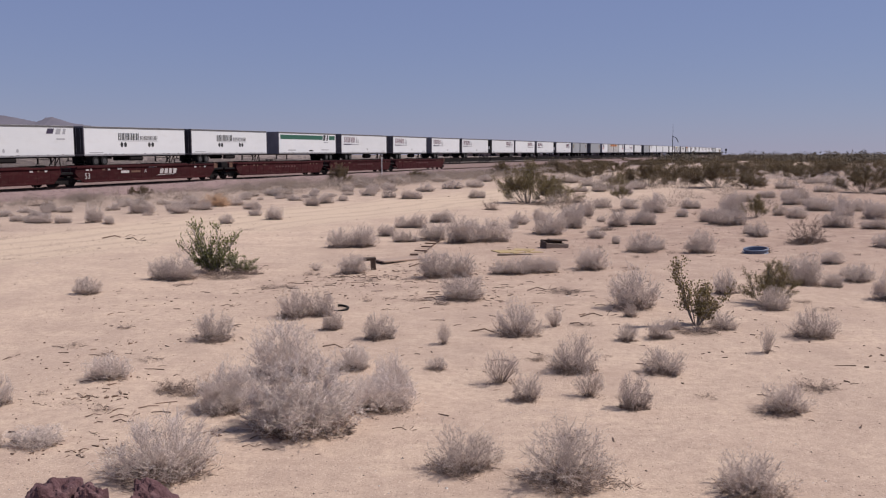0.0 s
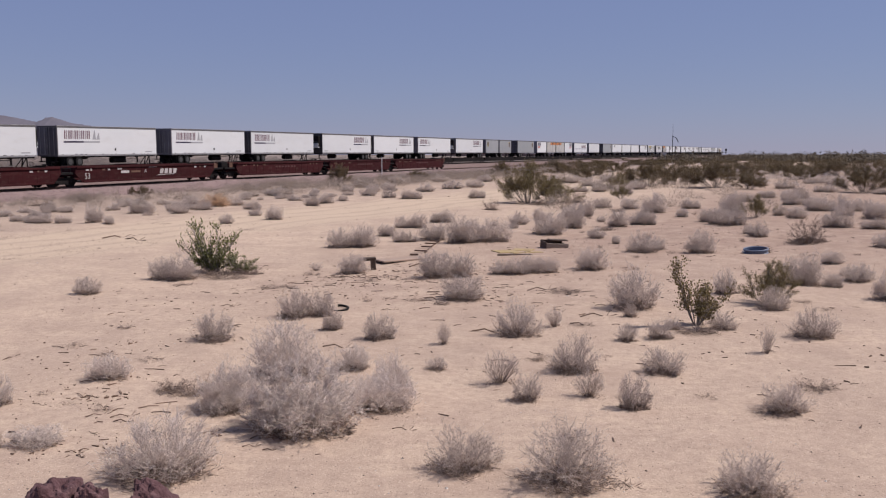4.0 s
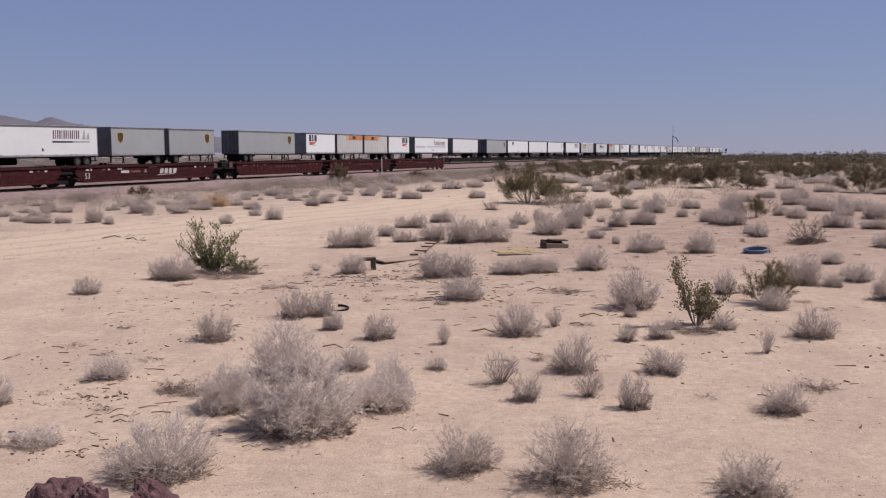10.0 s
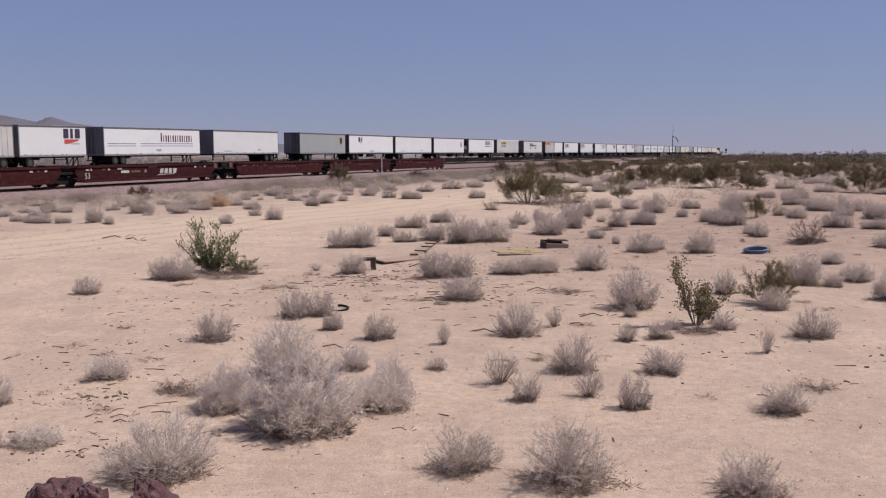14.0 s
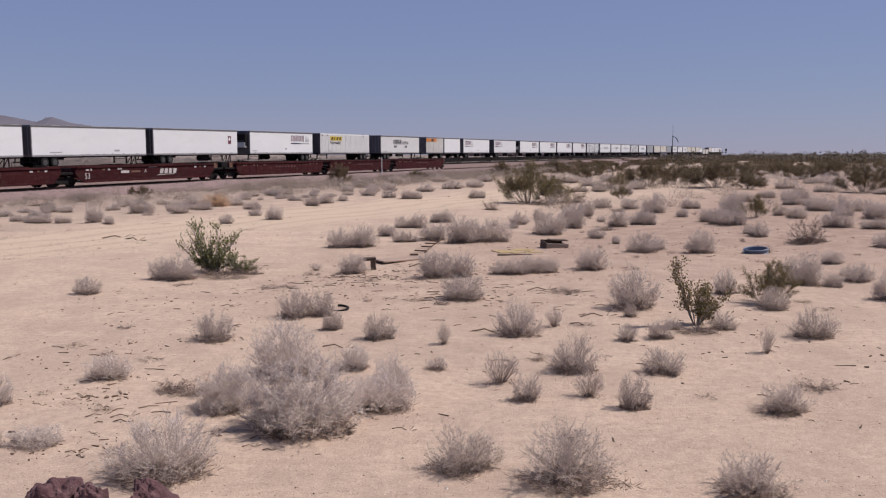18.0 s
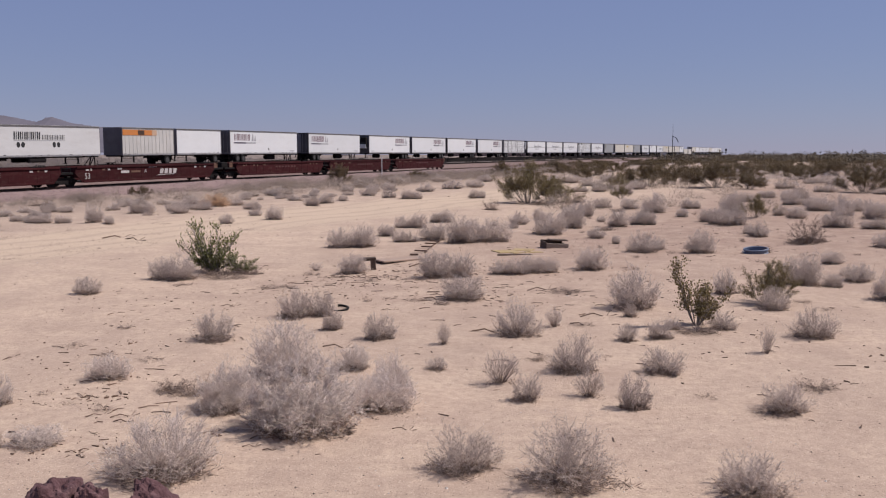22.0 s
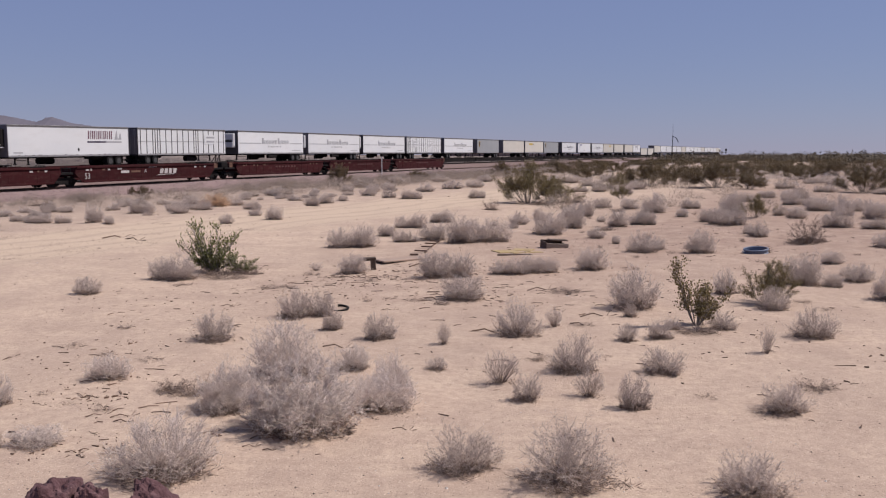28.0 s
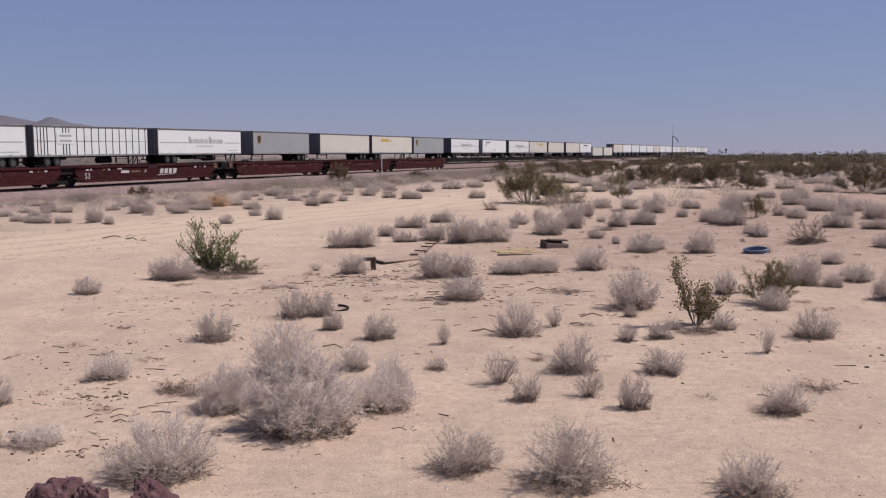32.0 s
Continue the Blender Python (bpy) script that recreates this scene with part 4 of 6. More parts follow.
def container(q, length, low, skin, label):
    """A steel box standing on the deck of its car."""
    t = tagged(new("container"), label, "container", "containers on the train")
    bm = bmesh.new()
    box(bm, 0.06, length - 0.06, -1.27, 1.27, 0.1, 2.8)
    body = part("walls", bm, skin, t)
    bm = bmesh.new()
    for x in (0.0, length - 0.15):
        for y in (-1.3, 1.15):
            box(bm, x, x + 0.15, y, y + 0.15, 0, 2.9)
    for y in (-1.3, 1.2):
        for z in (0, 2.78):
            box(bm, 0.15, length - 0.15, y, y + 0.1, z, z + 0.12)
    part("frame", bm, ALU, t)
    bm = bmesh.new()
    box(bm, 0.08, length - 0.08, -1.2, 1.2, 2.8, 2.87)
    part("roof", bm, ALU, body)
    for y in (-0.58, 0.58):
        bm = bmesh.new()
        box(bm, 0.02, 0.06, y - 0.56, y + 0.56, 0.12, 2.76)
        part("door", bm, skin, body)
    return moving(t, q, FAR_RAIL + low, length)


def train():
    trailer("corner", 94.9, 16.15, "L")
    trailer("dots", 112.4, 16.15, "L")
    trailer("dots", 129.8, 16.15, "L")
    trailer("green", 149.0, 16.15, "R")
    trailer("sail", 167.0, 16.15, "L")
    trailer("sail", 185.8, 14.63, "L")
    trailer("sail", 203.1, 14.63, "L")
    trailer("sail", 219.2, 16.15, "L")
    trailer("sail", 238.0, 16.15, "R")
    trailer("sail", 255.3, 16.15, "R")
    trailer("sail", 273.5, 16.15, "L")
    trailer("sail", 292.7, 16.15, "R")
    trailer("shield", 310.9, 8.53, "R")
    trailer("shield", 320.3, 8.53, "L")
    trailer("shield", 334.0, 13.72, "L")
    trailer("wedge", 350.9, 8.53, "R")
    trailer("ribbed", 360.2, 8.53, "L")
    trailer("ribbed", 369.4, 8.53, "R")
    trailer("wedge", 378.6, 8.53, "L")
    trailer("stripes", 389.7, 16.15, "L")
    trailer("plain", 408.6, 14.63, "R")
    trailer("shield", 429.0, 13.72, "L")
    trailer("initials", 444.0, 16.15, "L")
    trailer("plain", 461.2, 16.15, "L")
    trailer("badge", 478.6, 16.15, "L")
    trailer("sail", 497.6, 16.15, "R")
    trailer("yellow", 516.0, 16.15, "R")
    trailer("dots_worn", 536.5, 16.15, "L")
    trailer("ribbed", 556.0, 8.53, "R")
    trailer("short", 565.1, 8.53, "R")
    trailer("sail", 575.6, 16.15, "L")
    trailer("sail", 595.0, 16.15, "L")
    trailer("sail", 614.6, 16.15, "R")
    trailer("sail", 631.9, 16.15, "R")
    trailer("sail", 649.2, 16.15, "R")
    trailer("sail", 666.8, 16.15, "R")
    trailer("grid", 684.4, 16.15, "L")
    trailer("script", 703.3, 16.15, "R")
    trailer("script", 720.9, 16.15, "R")
    trailer("script", 738.4, 16.15, "R")
    trailer("grid_b", 755.5, 16.15, "L")
    trailer("script", 773.4, 16.15, "L")
    trailer("shield", 792.4, 14.3, "R")
    trailer("cream", 810.0, 16.15, "R")
    trailer("panel", 827.2, 16.15, "L")
    trailer("shield", 844.3, 14.3, "R")
    trailer("script", 862.7, 16.15, "L")
    trailer("blue", 881.4, 16.15, "R")
    trailer("script", 899.8, 16.15, "L")
    trailer("panel", 916.6, 16.15, "R")
    trailer("cream", 934.2, 16.15, "R")
    trailer("cream", 952.8, 16.15, "L")
    trailer("arch", 969.6, 14.63, "L")
    container(986.4, 14.63, 0.98, CREAM, "cream steel container standing on its car")
    container(1003.0, 13.7, 0.98, CREAM, "cream steel container beside another on the train")
    for k in range(17):
        trailer(("plain", "plain", "cream", "short")[0 if k % 5 else 2], 1018.7 + 16.85 * k, 15.9 if k % 4 else 16.15, "L")
    # one car unit under each trailer, or under each pair of pups
    joints = (94.0, 111.7, 129.0, 147.1, 166.3, 184.3, 201.6, 218.4, 236.3, 254.7, 272.5, 291.0, 309.7, 331.0, 349.1, 368.9, 388.3, 407.0, 426.0, 443.3, 460.7, 478.0, 496.0, 514.9, 534.3, 554.2, 574.5, 593.2,
              612.9, 631.3, 648.7, 666.1, 683.6, 701.9, 720.2, 737.8, 755.0, 772.5, 791.0, 808.4, 826.7, 843.8, 860.6, 880.1, 898.7, 916.2, 933.5, 951.6, 969.2, 985.5, 1002.0, 1017.9)
    for a, b in zip(joints, joints[1:]):
        spine_car(a, b - a)
    for k in range(17):
        spine_car(1017.9 + 16.85 * k, 16.85)


train()


# ---- shrubs ----
def twig_soup(strands, sides=3):
    """Thin tapered bars along polylines: each strand is (points, radius at foot, radius at tip)."""
    verts, faces = [], []
    for pts, r0, r1 in strands:
        first = len(verts)
        n = len(pts)
        for k, p in enumerate(pts):
            r = r0 + (r1 - r0) * k / (n - 1)
            d = (pts[min(k + 1, n - 1)] - pts[max(k - 1, 0)]).normalized()
            e = d.orthogonal().normalized()
            f = d.cross(e)
            for j in range(sides):
                a = 2 * math.pi * j / sides
                verts.append(p + (e * math.cos(a) + f * math.sin(a)) * r)
        for k in range(n - 1):
            for j in range(sides):
                a, b = first + k * sides + j, first + k * sides + (j + 1) % sides
                faces.append((a, b, b + sides, a + sides))
    return verts, faces


def blades(twigs, rng):
    """The finest twigs: one slim sliver from foot to tip each."""
    verts, faces = [], []
    for a, b, r in twigs:
        side = (b - a).orthogonal().normalized() * r
        side.rotate(Matrix.Rotation(rng.uniform(0, 6.28), 3, (b - a).normalized()))
        n = len(verts)
        verts += [a - side, a + side, b]
        faces.append((n, n + 1, n + 2))
    return verts, faces


def dome_way(spread, rng):
    """A way upwards and outwards, leaning out more with a larger spread."""
    turn, lean = rng.uniform(0, 2 * math.pi), spread * math.sqrt(rng.random())
    return Vector((math.sin(lean) * math.cos(turn), math.sin(lean) * math.sin(turn), math.cos(lean)))


def shrub_template(seed, stems, brooms, twigs, name, label, twig_material, base_material, thick=1.0, skirt=1.0, steep=0.08, wild=0.8, old=0.17, spray=0.55):
    """A ball of fine bare twigs that fan out from one root, about 1 m wide and 0.62 m high. steep: the flattest rise of
    a stem. old: height up to which twigs go dark, for old wood and for shade under the crown.
    """
    rng = random.Random(seed)
    thing = tagged(new(name), label, "shrub", "dry desert shrubs")
    wood, fine, tips, low_tips = [], [], [], []
    lump = Vector((seed * 1.7, seed * 2.9, 0))
    squat = rng.uniform(0.9, 1.1)

    def inside(p, k=1.0):
        # a rounded crown with soft bulges, drawn in at the foot
        swell = k * (1 + 0.24 * noise.noise(p * 2.7 + lump) + 0.12 * noise.noise(p * 6.3 + lump))
        rise = (p.z - 0.2) / (0.42 if p.z > 0.2 else 0.27)
        return (p.x * p.x / squat + p.y * p.y * squat) / 0.25 + rise * rise < swell * swell

    def stray(amount, lift=0.0):
        return Vector((rng.gauss(0, amount), rng.gauss(0, amount), rng.gauss(lift, amount)))

    for _ in range(stems):
        turn, rise = rng.uniform(0, 2 * math.pi), rng.uniform(steep, 1.0)
        flat = math.sqrt(1 - rise * rise)
        w = Vector((flat * math.cos(turn), flat * math.sin(turn), rise))
        size = 0.7
        while size > 0.1 and not inside(w * size):
            size *= 0.94
        size *= rng.uniform(0.6, 0.96)
        foot = Vector((w.x * 0.06, w.y * 0.06, -0.02))
        bow = Vector((0, 0, rng.uniform(-0.03, 0.05) * flat))
        pts = [foot, foot + w * size * 0.33 + bow + stray(0.014), foot + w * size * 0.68 + bow + stray(0.018), foot + w * size + stray(0.018)]
        wood.append((pts[:2], 0.0042 * thick, 0.0028 * thick))
        fine.append((pts[1:], 0.0028 * thick, 0.0007 * thick))
        for _ in range(brooms):
            c = 3 * (0.2 + 0.8 * rng.random() ** 0.75)
            k = min(2, int(c))
            a = pts[k].lerp(pts[k + 1], c - k)
            way = (w * 0.75 + stray(spray, 0.12)).normalized()
            b = a + way * rng.uniform(0.06, 0.17)
            b.z = max(b.z, 0.01)
            if not inside(b, rng.gauss(1.0, 0.09)):
                continue
            # low twigs join the dark part: old wood and painted shade in one
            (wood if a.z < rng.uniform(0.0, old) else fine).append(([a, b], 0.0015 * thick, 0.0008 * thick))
            for _ in range(twigs):
                p = a.lerp(b, rng.uniform(0.15, 1.0))
                q = p + (way * 0.7 + stray(wild, 0.08)).normalized() * rng.uniform(0.02, 0.07)
                q.z = max(q.z, 0.005)
                if not inside(q, rng.gauss(1.0, 0.14)):
                    continue
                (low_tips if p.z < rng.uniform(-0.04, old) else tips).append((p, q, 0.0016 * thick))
    # dead twigs and litter round the foot, in uneven drifts; their dark tone also stands for the crown's shade
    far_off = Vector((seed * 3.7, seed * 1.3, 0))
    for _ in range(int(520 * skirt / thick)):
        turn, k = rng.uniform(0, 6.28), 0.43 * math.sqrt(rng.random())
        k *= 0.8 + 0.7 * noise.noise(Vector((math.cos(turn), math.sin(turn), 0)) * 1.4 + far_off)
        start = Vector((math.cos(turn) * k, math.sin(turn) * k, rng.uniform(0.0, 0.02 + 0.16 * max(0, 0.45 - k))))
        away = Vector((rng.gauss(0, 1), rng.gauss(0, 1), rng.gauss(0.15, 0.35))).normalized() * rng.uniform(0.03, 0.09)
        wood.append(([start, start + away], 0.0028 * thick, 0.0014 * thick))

    def gather(strands, slivers):
        v, f = twig_soup(strands)
        v2, f2 = blades(slivers, rng)
        n = len(v)
        return v + v2, f + [(a + n, b + n, c + n) for a, b, c in f2]

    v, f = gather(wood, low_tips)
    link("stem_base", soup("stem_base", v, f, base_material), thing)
    v, f = gather(fine, tips)
    link("twig_crown", soup("twig_crown", v, f, twig_material), thing)
    return thing


GREY_SHRUB = "dry grey leafless desert shrub on pale sand"
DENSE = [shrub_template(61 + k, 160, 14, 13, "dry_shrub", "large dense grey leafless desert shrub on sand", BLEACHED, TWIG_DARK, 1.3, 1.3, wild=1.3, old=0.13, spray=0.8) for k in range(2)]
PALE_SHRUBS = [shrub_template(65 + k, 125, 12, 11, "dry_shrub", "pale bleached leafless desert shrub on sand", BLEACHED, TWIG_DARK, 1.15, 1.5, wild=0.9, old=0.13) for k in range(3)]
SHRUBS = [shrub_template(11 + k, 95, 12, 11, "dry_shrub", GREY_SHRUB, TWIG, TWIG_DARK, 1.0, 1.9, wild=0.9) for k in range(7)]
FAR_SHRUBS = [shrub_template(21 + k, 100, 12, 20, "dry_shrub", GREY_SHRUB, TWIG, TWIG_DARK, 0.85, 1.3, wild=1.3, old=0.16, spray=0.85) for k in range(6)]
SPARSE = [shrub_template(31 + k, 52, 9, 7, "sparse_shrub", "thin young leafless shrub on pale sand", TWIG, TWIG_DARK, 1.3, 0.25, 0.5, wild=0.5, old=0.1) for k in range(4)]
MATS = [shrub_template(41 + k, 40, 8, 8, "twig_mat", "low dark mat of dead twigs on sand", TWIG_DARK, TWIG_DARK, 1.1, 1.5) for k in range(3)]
TUFTS = [shrub_template(51, 150, 12, 12, "grass_tuft", "tan dry grass tuft beside the railway", STRAW, STRAW, 1.3, steep=0.2)]
USED = set()


def plant(base, m):
    if base in USED:
        return copy_thing(base, m @ Matrix.Diagonal((*(1 / v for v in base.scale), 1)))
    USED.add(base)
    base.matrix_basis = m
    return base



def set_out(pool, x, y, width, tall, tilt=0.0):
    base = pool[int(abs(x * 37 + y * 91)) % len(pool)]
    m = Matrix.LocRotScale((x, y, height(x, y) - 0.01), Euler((0, radians(tilt), 0)).to_matrix() @ Euler((0, 0, (x * 7.3 + y * 3.1) % 6.28)).to_matrix(), (width, width, tall / 0.62))
    return plant(base, m)


def dry_shrub(x, y, width, tall, tilt=0.0):
    pool = DENSE if width > 1.3 and y < 13 else PALE_SHRUBS if x < -0.3 and y < 14 else SHRUBS if y < 19 else FAR_SHRUBS
    return set_out(pool, x, y, width * (1.07 if y < 19 else 1.22), tall * (1.18 if y < 19 else 1.22), tilt)


def sparse_shrub(x, y, width, tall):
    return set_out(SPARSE, x, y, width * 1.05, tall)


def twig_mat(x, y, width, tall):
    return set_out(MATS, x, y, width, tall)


def grass_tuft(x, y, width, tall):
    return set_out(TUFTS, x, y, width, tall)


def leaf_soup(spots, size, rng, slim=0.3, rise=0.4):
    """Small pointed leaves at the spots, each a bent pair of triangles."""
    verts, faces = [], []
    for p in spots:
        s = size * rng.uniform(0.6, 1.3)
        w = Vector((rng.gauss(0, 1), rng.gauss(0, 1), rng.gauss(rise, 1))).normalized()
        e = w.orthogonal().normalized()
        e.rotate(Matrix.Rotation(rng.uniform(0, 6.28), 3, w))
        n = len(verts)
        verts += [p, p + w * s * 0.5 + e * s * slim, p + w * s, p + w * s * 0.5 - e * s * slim]
        faces.append((n, n + 1, n + 2, n + 3))
    return verts, faces


# sideways reach and height of the plumes of the leafy bush
LEAFY_PLUMES = ((-0.44, 1.02), (-0.32, 0.95), (-0.16, 0.88), (-0.52, 0.6), (-0.02, 0.8), (0.16, 0.84), (0.27, 0.76), (0.36, 0.7), (-0.3, 0.66), (0.1, 0.45), (0.26, 0.38), (-0.18, 0.42), (-0.06, 0.3), (0.36, 0.3), (-0.3, 0.3))


def creosote_template(seed, kind):
    """Open many-stemmed evergreen shrub, about 1 m wide and 1 m high."""
    rng = random.Random(seed)
    words = ("bright green leafy desert bush on sand", "olive green forked desert bush with bare lower stems", "olive green open creosote bush on sand", "broad dark olive creosote bush", "broad dark olive creosote bush")[kind]
    thing = tagged(new("creosote_bush"), words, "bush", "creosote bushes")
    strands, spots = [], []
    stems = (30, 15, 46, 40, 20)[kind]
    for k in range(stems):
        lean = rng.uniform(0.05, (0.85, 0.5, 1.2, 1.2, 1.2)[kind])
        turn = rng.uniform(0, 6.28)
        if kind == 1:
            turn = rng.uniform(2.9, 3.4) if k % 3 == 0 else rng.uniform(-1.3, 1.3)
            lean = rng.uniform(0.3, 0.46) if k % 3 == 0 else rng.uniform(0.05, 0.8)
        w = Vector((math.sin(lean) * math.cos(turn), math.sin(lean) * math.sin(turn), math.cos(lean)))
        size = rng.uniform(0.55, 1.0) * 0.98 if kind < 3 else rng.uniform(0.55 + 0.1 * (kind == 4), 0.9)
        if kind == 1:
            size = rng.uniform(0.88, 1.0) if k % 3 == 0 else size * 0.7
        if kind == 0:
            # uneven outline: tall plumes on one side, a gap, lower sprays on the other
            u, reach = LEAFY_PLUMES[k % len(LEAFY_PLUMES)]
            end = Vector((u + rng.gauss(0, 0.035), rng.uniform(-0.22, 0.22), reach * rng.uniform(0.72, 0.94)))
            size, w = end.length, end.normalized()
        foot = Vector((w.x, w.y, 0)) * (0.05 if kind < 2 else 0.16) + Vector((0, 0, -0.02))
        pts = [foot]
        for j in range(1, 6):
            p = foot + w * size * j / 5 + Vector([rng.uniform(-0.025, 0.025) for _ in range(3)]) + Vector((0, 0, 0.03 * (j / 5) ** 2))
            pts.append(p)
        strands.append((pts, (0.011, 0.011, 0.0055, 0.006, 0.006)[kind], 0.003 if kind < 2 else 0.0018))
        for _ in range((11, 14, 14, 12, 9)[kind]):
            c = rng.uniform((0.06, 0.26, 0.48, 0.45, 0.4)[kind], 1.0) * 5
            j = min(4, int(c))
            a = pts[j].lerp(pts[j + 1], c - j)
            side = (w + Vector([rng.uniform(-0.9, 0.9) for _ in range(3)]) + Vector((0, 0, 0.5 * (kind == 0)))).normalized()
            b = a + side * rng.uniform(0.07, 0.2)
            mid = a.lerp(b, 0.5) + Vector([rng.uniform(-0.012, 0.012) for _ in range(3)])
            strands.append(([a, mid, b], 0.004, 0.002))
            for _ in range((9, 15, 20, 44, 34)[kind]):
                g = rng.uniform(0.15, 1.05)
                spots.append(a.lerp(b, g) + Vector([rng.gauss(0, 0.026) for _ in range(3)]))
    v, f = twig_soup(strands)
    link("branching_stem", soup("branching_stem", v, f, BARK), thing)
    v, f = leaf_soup([p for p in spots if p.z > 0.03], (0.06, 0.034, 0.026, 0.024, 0.036)[kind], rng, *((0.17, 1.5) if kind == 0 else (0.3, 0.4)))
    link("foliage", soup("foliage", v, f, (LEAF_GREEN, LEAF_OLIVE, LEAF_OLIVE, LEAF_FAR, LEAF_FAR)[kind]), thing)
    return thing


BUSHES = [[creosote_template(71 + 5 * k + j, k) for j in range((1, 1, 3, 2, 4)[k])] for k in range(5)]


def creosote(x, y, width, tall, kind):
    pool = BUSHES[kind]
    base = pool[int(abs(x * 13 + y * 17)) % len(pool)]
    grow = (1.0, 1.15, 0.76, 0.78, 0.78)[kind]
    m = Matrix.LocRotScale((x, y, height(x, y) - 0.01), Euler((0, 0, 0 if kind < 2 else (x * 5.3 + y * 2.1) % 6.28)), (width * grow, width * grow, tall * (1.02, 1.0, 1.02, 1.0, 1.0)[kind]))
    return plant(base, m)


# dry shrubs of the sand flat: place, width and height in metres
dry_shrub(-2.9, 9.22, 1.18, 0.64)
dry_shrub(-4.61, 10.17, 0.71, 0.22)
dry_shrub(-5.85, 11.81, 0.45, 0.47)
dry_shrub(-4.88, 13.18, 0.70, 0.36)
dry_shrub(-1.68, 10.83, 1.52, 0.82)
dry_shrub(-2.78, 11.75, 0.92, 0.62)
dry_shrub(-2.85, 11.51, 0.65, 0.44)
dry_shrub(-2.33, 13.50, 1.2, 0.86)
dry_shrub(-2.99, 18.21, 0.74, 0.67)
dry_shrub(-2.48, 18.35, 0.63, 0.55)
dry_shrub(-2.06, 16.97, 0.44, 0.44)
dry_shrub(-0.82, 11.62, 1.05, 0.50)
dry_shrub(-0.70, 12.32, 0.68, 0.58)
dry_shrub(-1.40, 13.95, 0.62, 0.37)
dry_shrub(-1.11, 16.10, 0.64, 0.51)
dry_shrub(-0.10, 13.84, 0.35, 0.20)
dry_shrub(0.20, 9.39, 0.81, 0.49)
dry_shrub(1.27, 8.97, 1.10, 0.62)
dry_shrub(1.12, 12.08, 0.43, 0.40)
dry_shrub(1.97, 13.60, 0.78, 0.58)
dry_shrub(2.48, 11.64, 0.48, 0.51)
dry_shrub(3.29, 13.55, 0.71, 0.43)
dry_shrub(3.04, 8.72, 0.82, 0.43)
dry_shrub(-4.04, 15.96, 0.81, 0.56)
dry_shrub(-8.31, 21.37, 0.63, 0.42)
dry_shrub(-6.80, 23.70, 0.79, 0.70)
dry_shrub(-7.35, 23.85, 0.66, 0.58)
dry_shrub(-2.44, 25.00, 0.80, 0.56)
dry_shrub(-0.18, 24.29, 0.95, 0.78)
dry_shrub(0.48, 24.47, 0.80, 0.65)
dry_shrub(0.47, 20.59, 1.03, 0.60)
dry_shrub(2.01, 24.94, 0.65, 0.47)
dry_shrub(1.57, 25.06, 0.55, 0.39)
dry_shrub(2.44, 25.19, 0.69, 0.52)
dry_shrub(2.92, 25.32, 0.58, 0.43)
dry_shrub(4.18, 25.74, 0.91, 0.66)
dry_shrub(1.34, 16.39, 0.95, 0.66, 8)
dry_shrub(4.09, 19.47, 1.01, 0.92)
dry_shrub(3.79, 18.47, 0.32, 0.33)
dry_shrub(3.21, 15.90, 0.41, 0.34)
dry_shrub(3.86, 16.13, 0.55, 0.38)
dry_shrub(5.23, 17.01, 0.58, 0.37)
dry_shrub(6.58, 21.35, 0.53, 0.59)
dry_shrub(7.03, 19.29, 0.62, 0.51)
dry_shrub(8.99, 22.92, 0.94, 0.83)
dry_shrub(11.55, 27.23, 0.67, 0.41)
dry_shrub(10.73, 23.69, 0.84, 0.49)
dry_shrub(9.64, 22.60, 0.51, 0.37)
dry_shrub(6.62, 16.22, 0.89, 0.55)
dry_shrub(9.99, 20.43, 0.73, 0.65)
dry_shrub(4.31, 17.02, 0.42, 0.24)
dry_shrub(15.47, 49.15, 1.38, 1.30)
dry_shrub(21.93, 58.03, 1.38, 1.00)
dry_shrub(20.87, 48.19, 1.06, 0.98)
dry_shrub(12.24, 35.75, 0.83, 0.61)
dry_shrub(21.34, 45.39, 1.11, 1.00)
dry_shrub(20.85, 51.43, 1.25, 0.89)
dry_shrub(17.41, 45.69, 0.84, 0.65)
dry_shrub(12.81, 42.85, 0.99, 0.76)
dry_shrub(9.31, 42.14, 0.82, 0.91)
dry_shrub(4.43, 11.62, 0.69, 0.41)
dry_shrub(-22.25, 52.33, 0.61, 0.55)
dry_shrub(-22.67, 52.45, 0.52, 0.46)
dry_shrub(-16.24, 42.81, 0.84, 0.87)
dry_shrub(-15.02, 41.39, 0.46, 0.40)
dry_shrub(-16.51, 49.58, 0.85, 0.76)
dry_shrub(-15.92, 49.74, 0.72, 0.63)
dry_shrub(-18.69, 42.97, 0.90, 0.46)
dry_shrub(-19.31, 43.14, 0.76, 0.38)
dry_shrub(-17.80, 42.78, 0.47, 0.42)
dry_shrub(-17.47, 42.87, 0.39, 0.34)
dry_shrub(-15.15, 51.82, 0.92, 0.62)
dry_shrub(-13.70, 52.87, 1.06, 0.63)
dry_shrub(-9.98, 42.43, 0.67, 0.48)
dry_shrub(-8.29, 45.33, 0.89, 0.67)
dry_shrub(-10.86, 53.39, 0.67, 0.56)
dry_shrub(-11.32, 53.51, 0.56, 0.46)
dry_shrub(-9.80, 48.09, 0.71, 0.46)
dry_shrub(-7.82, 54.98, 0.94, 0.79)
dry_shrub(-7.35, 57.94, 1.06, 0.65)
dry_shrub(-6.78, 62.50, 0.69, 0.45)
dry_shrub(-5.66, 69.92, 1.36, 0.79)
dry_shrub(-4.08, 66.42, 0.67, 0.53)
dry_shrub(-3.62, 66.55, 0.57, 0.44)
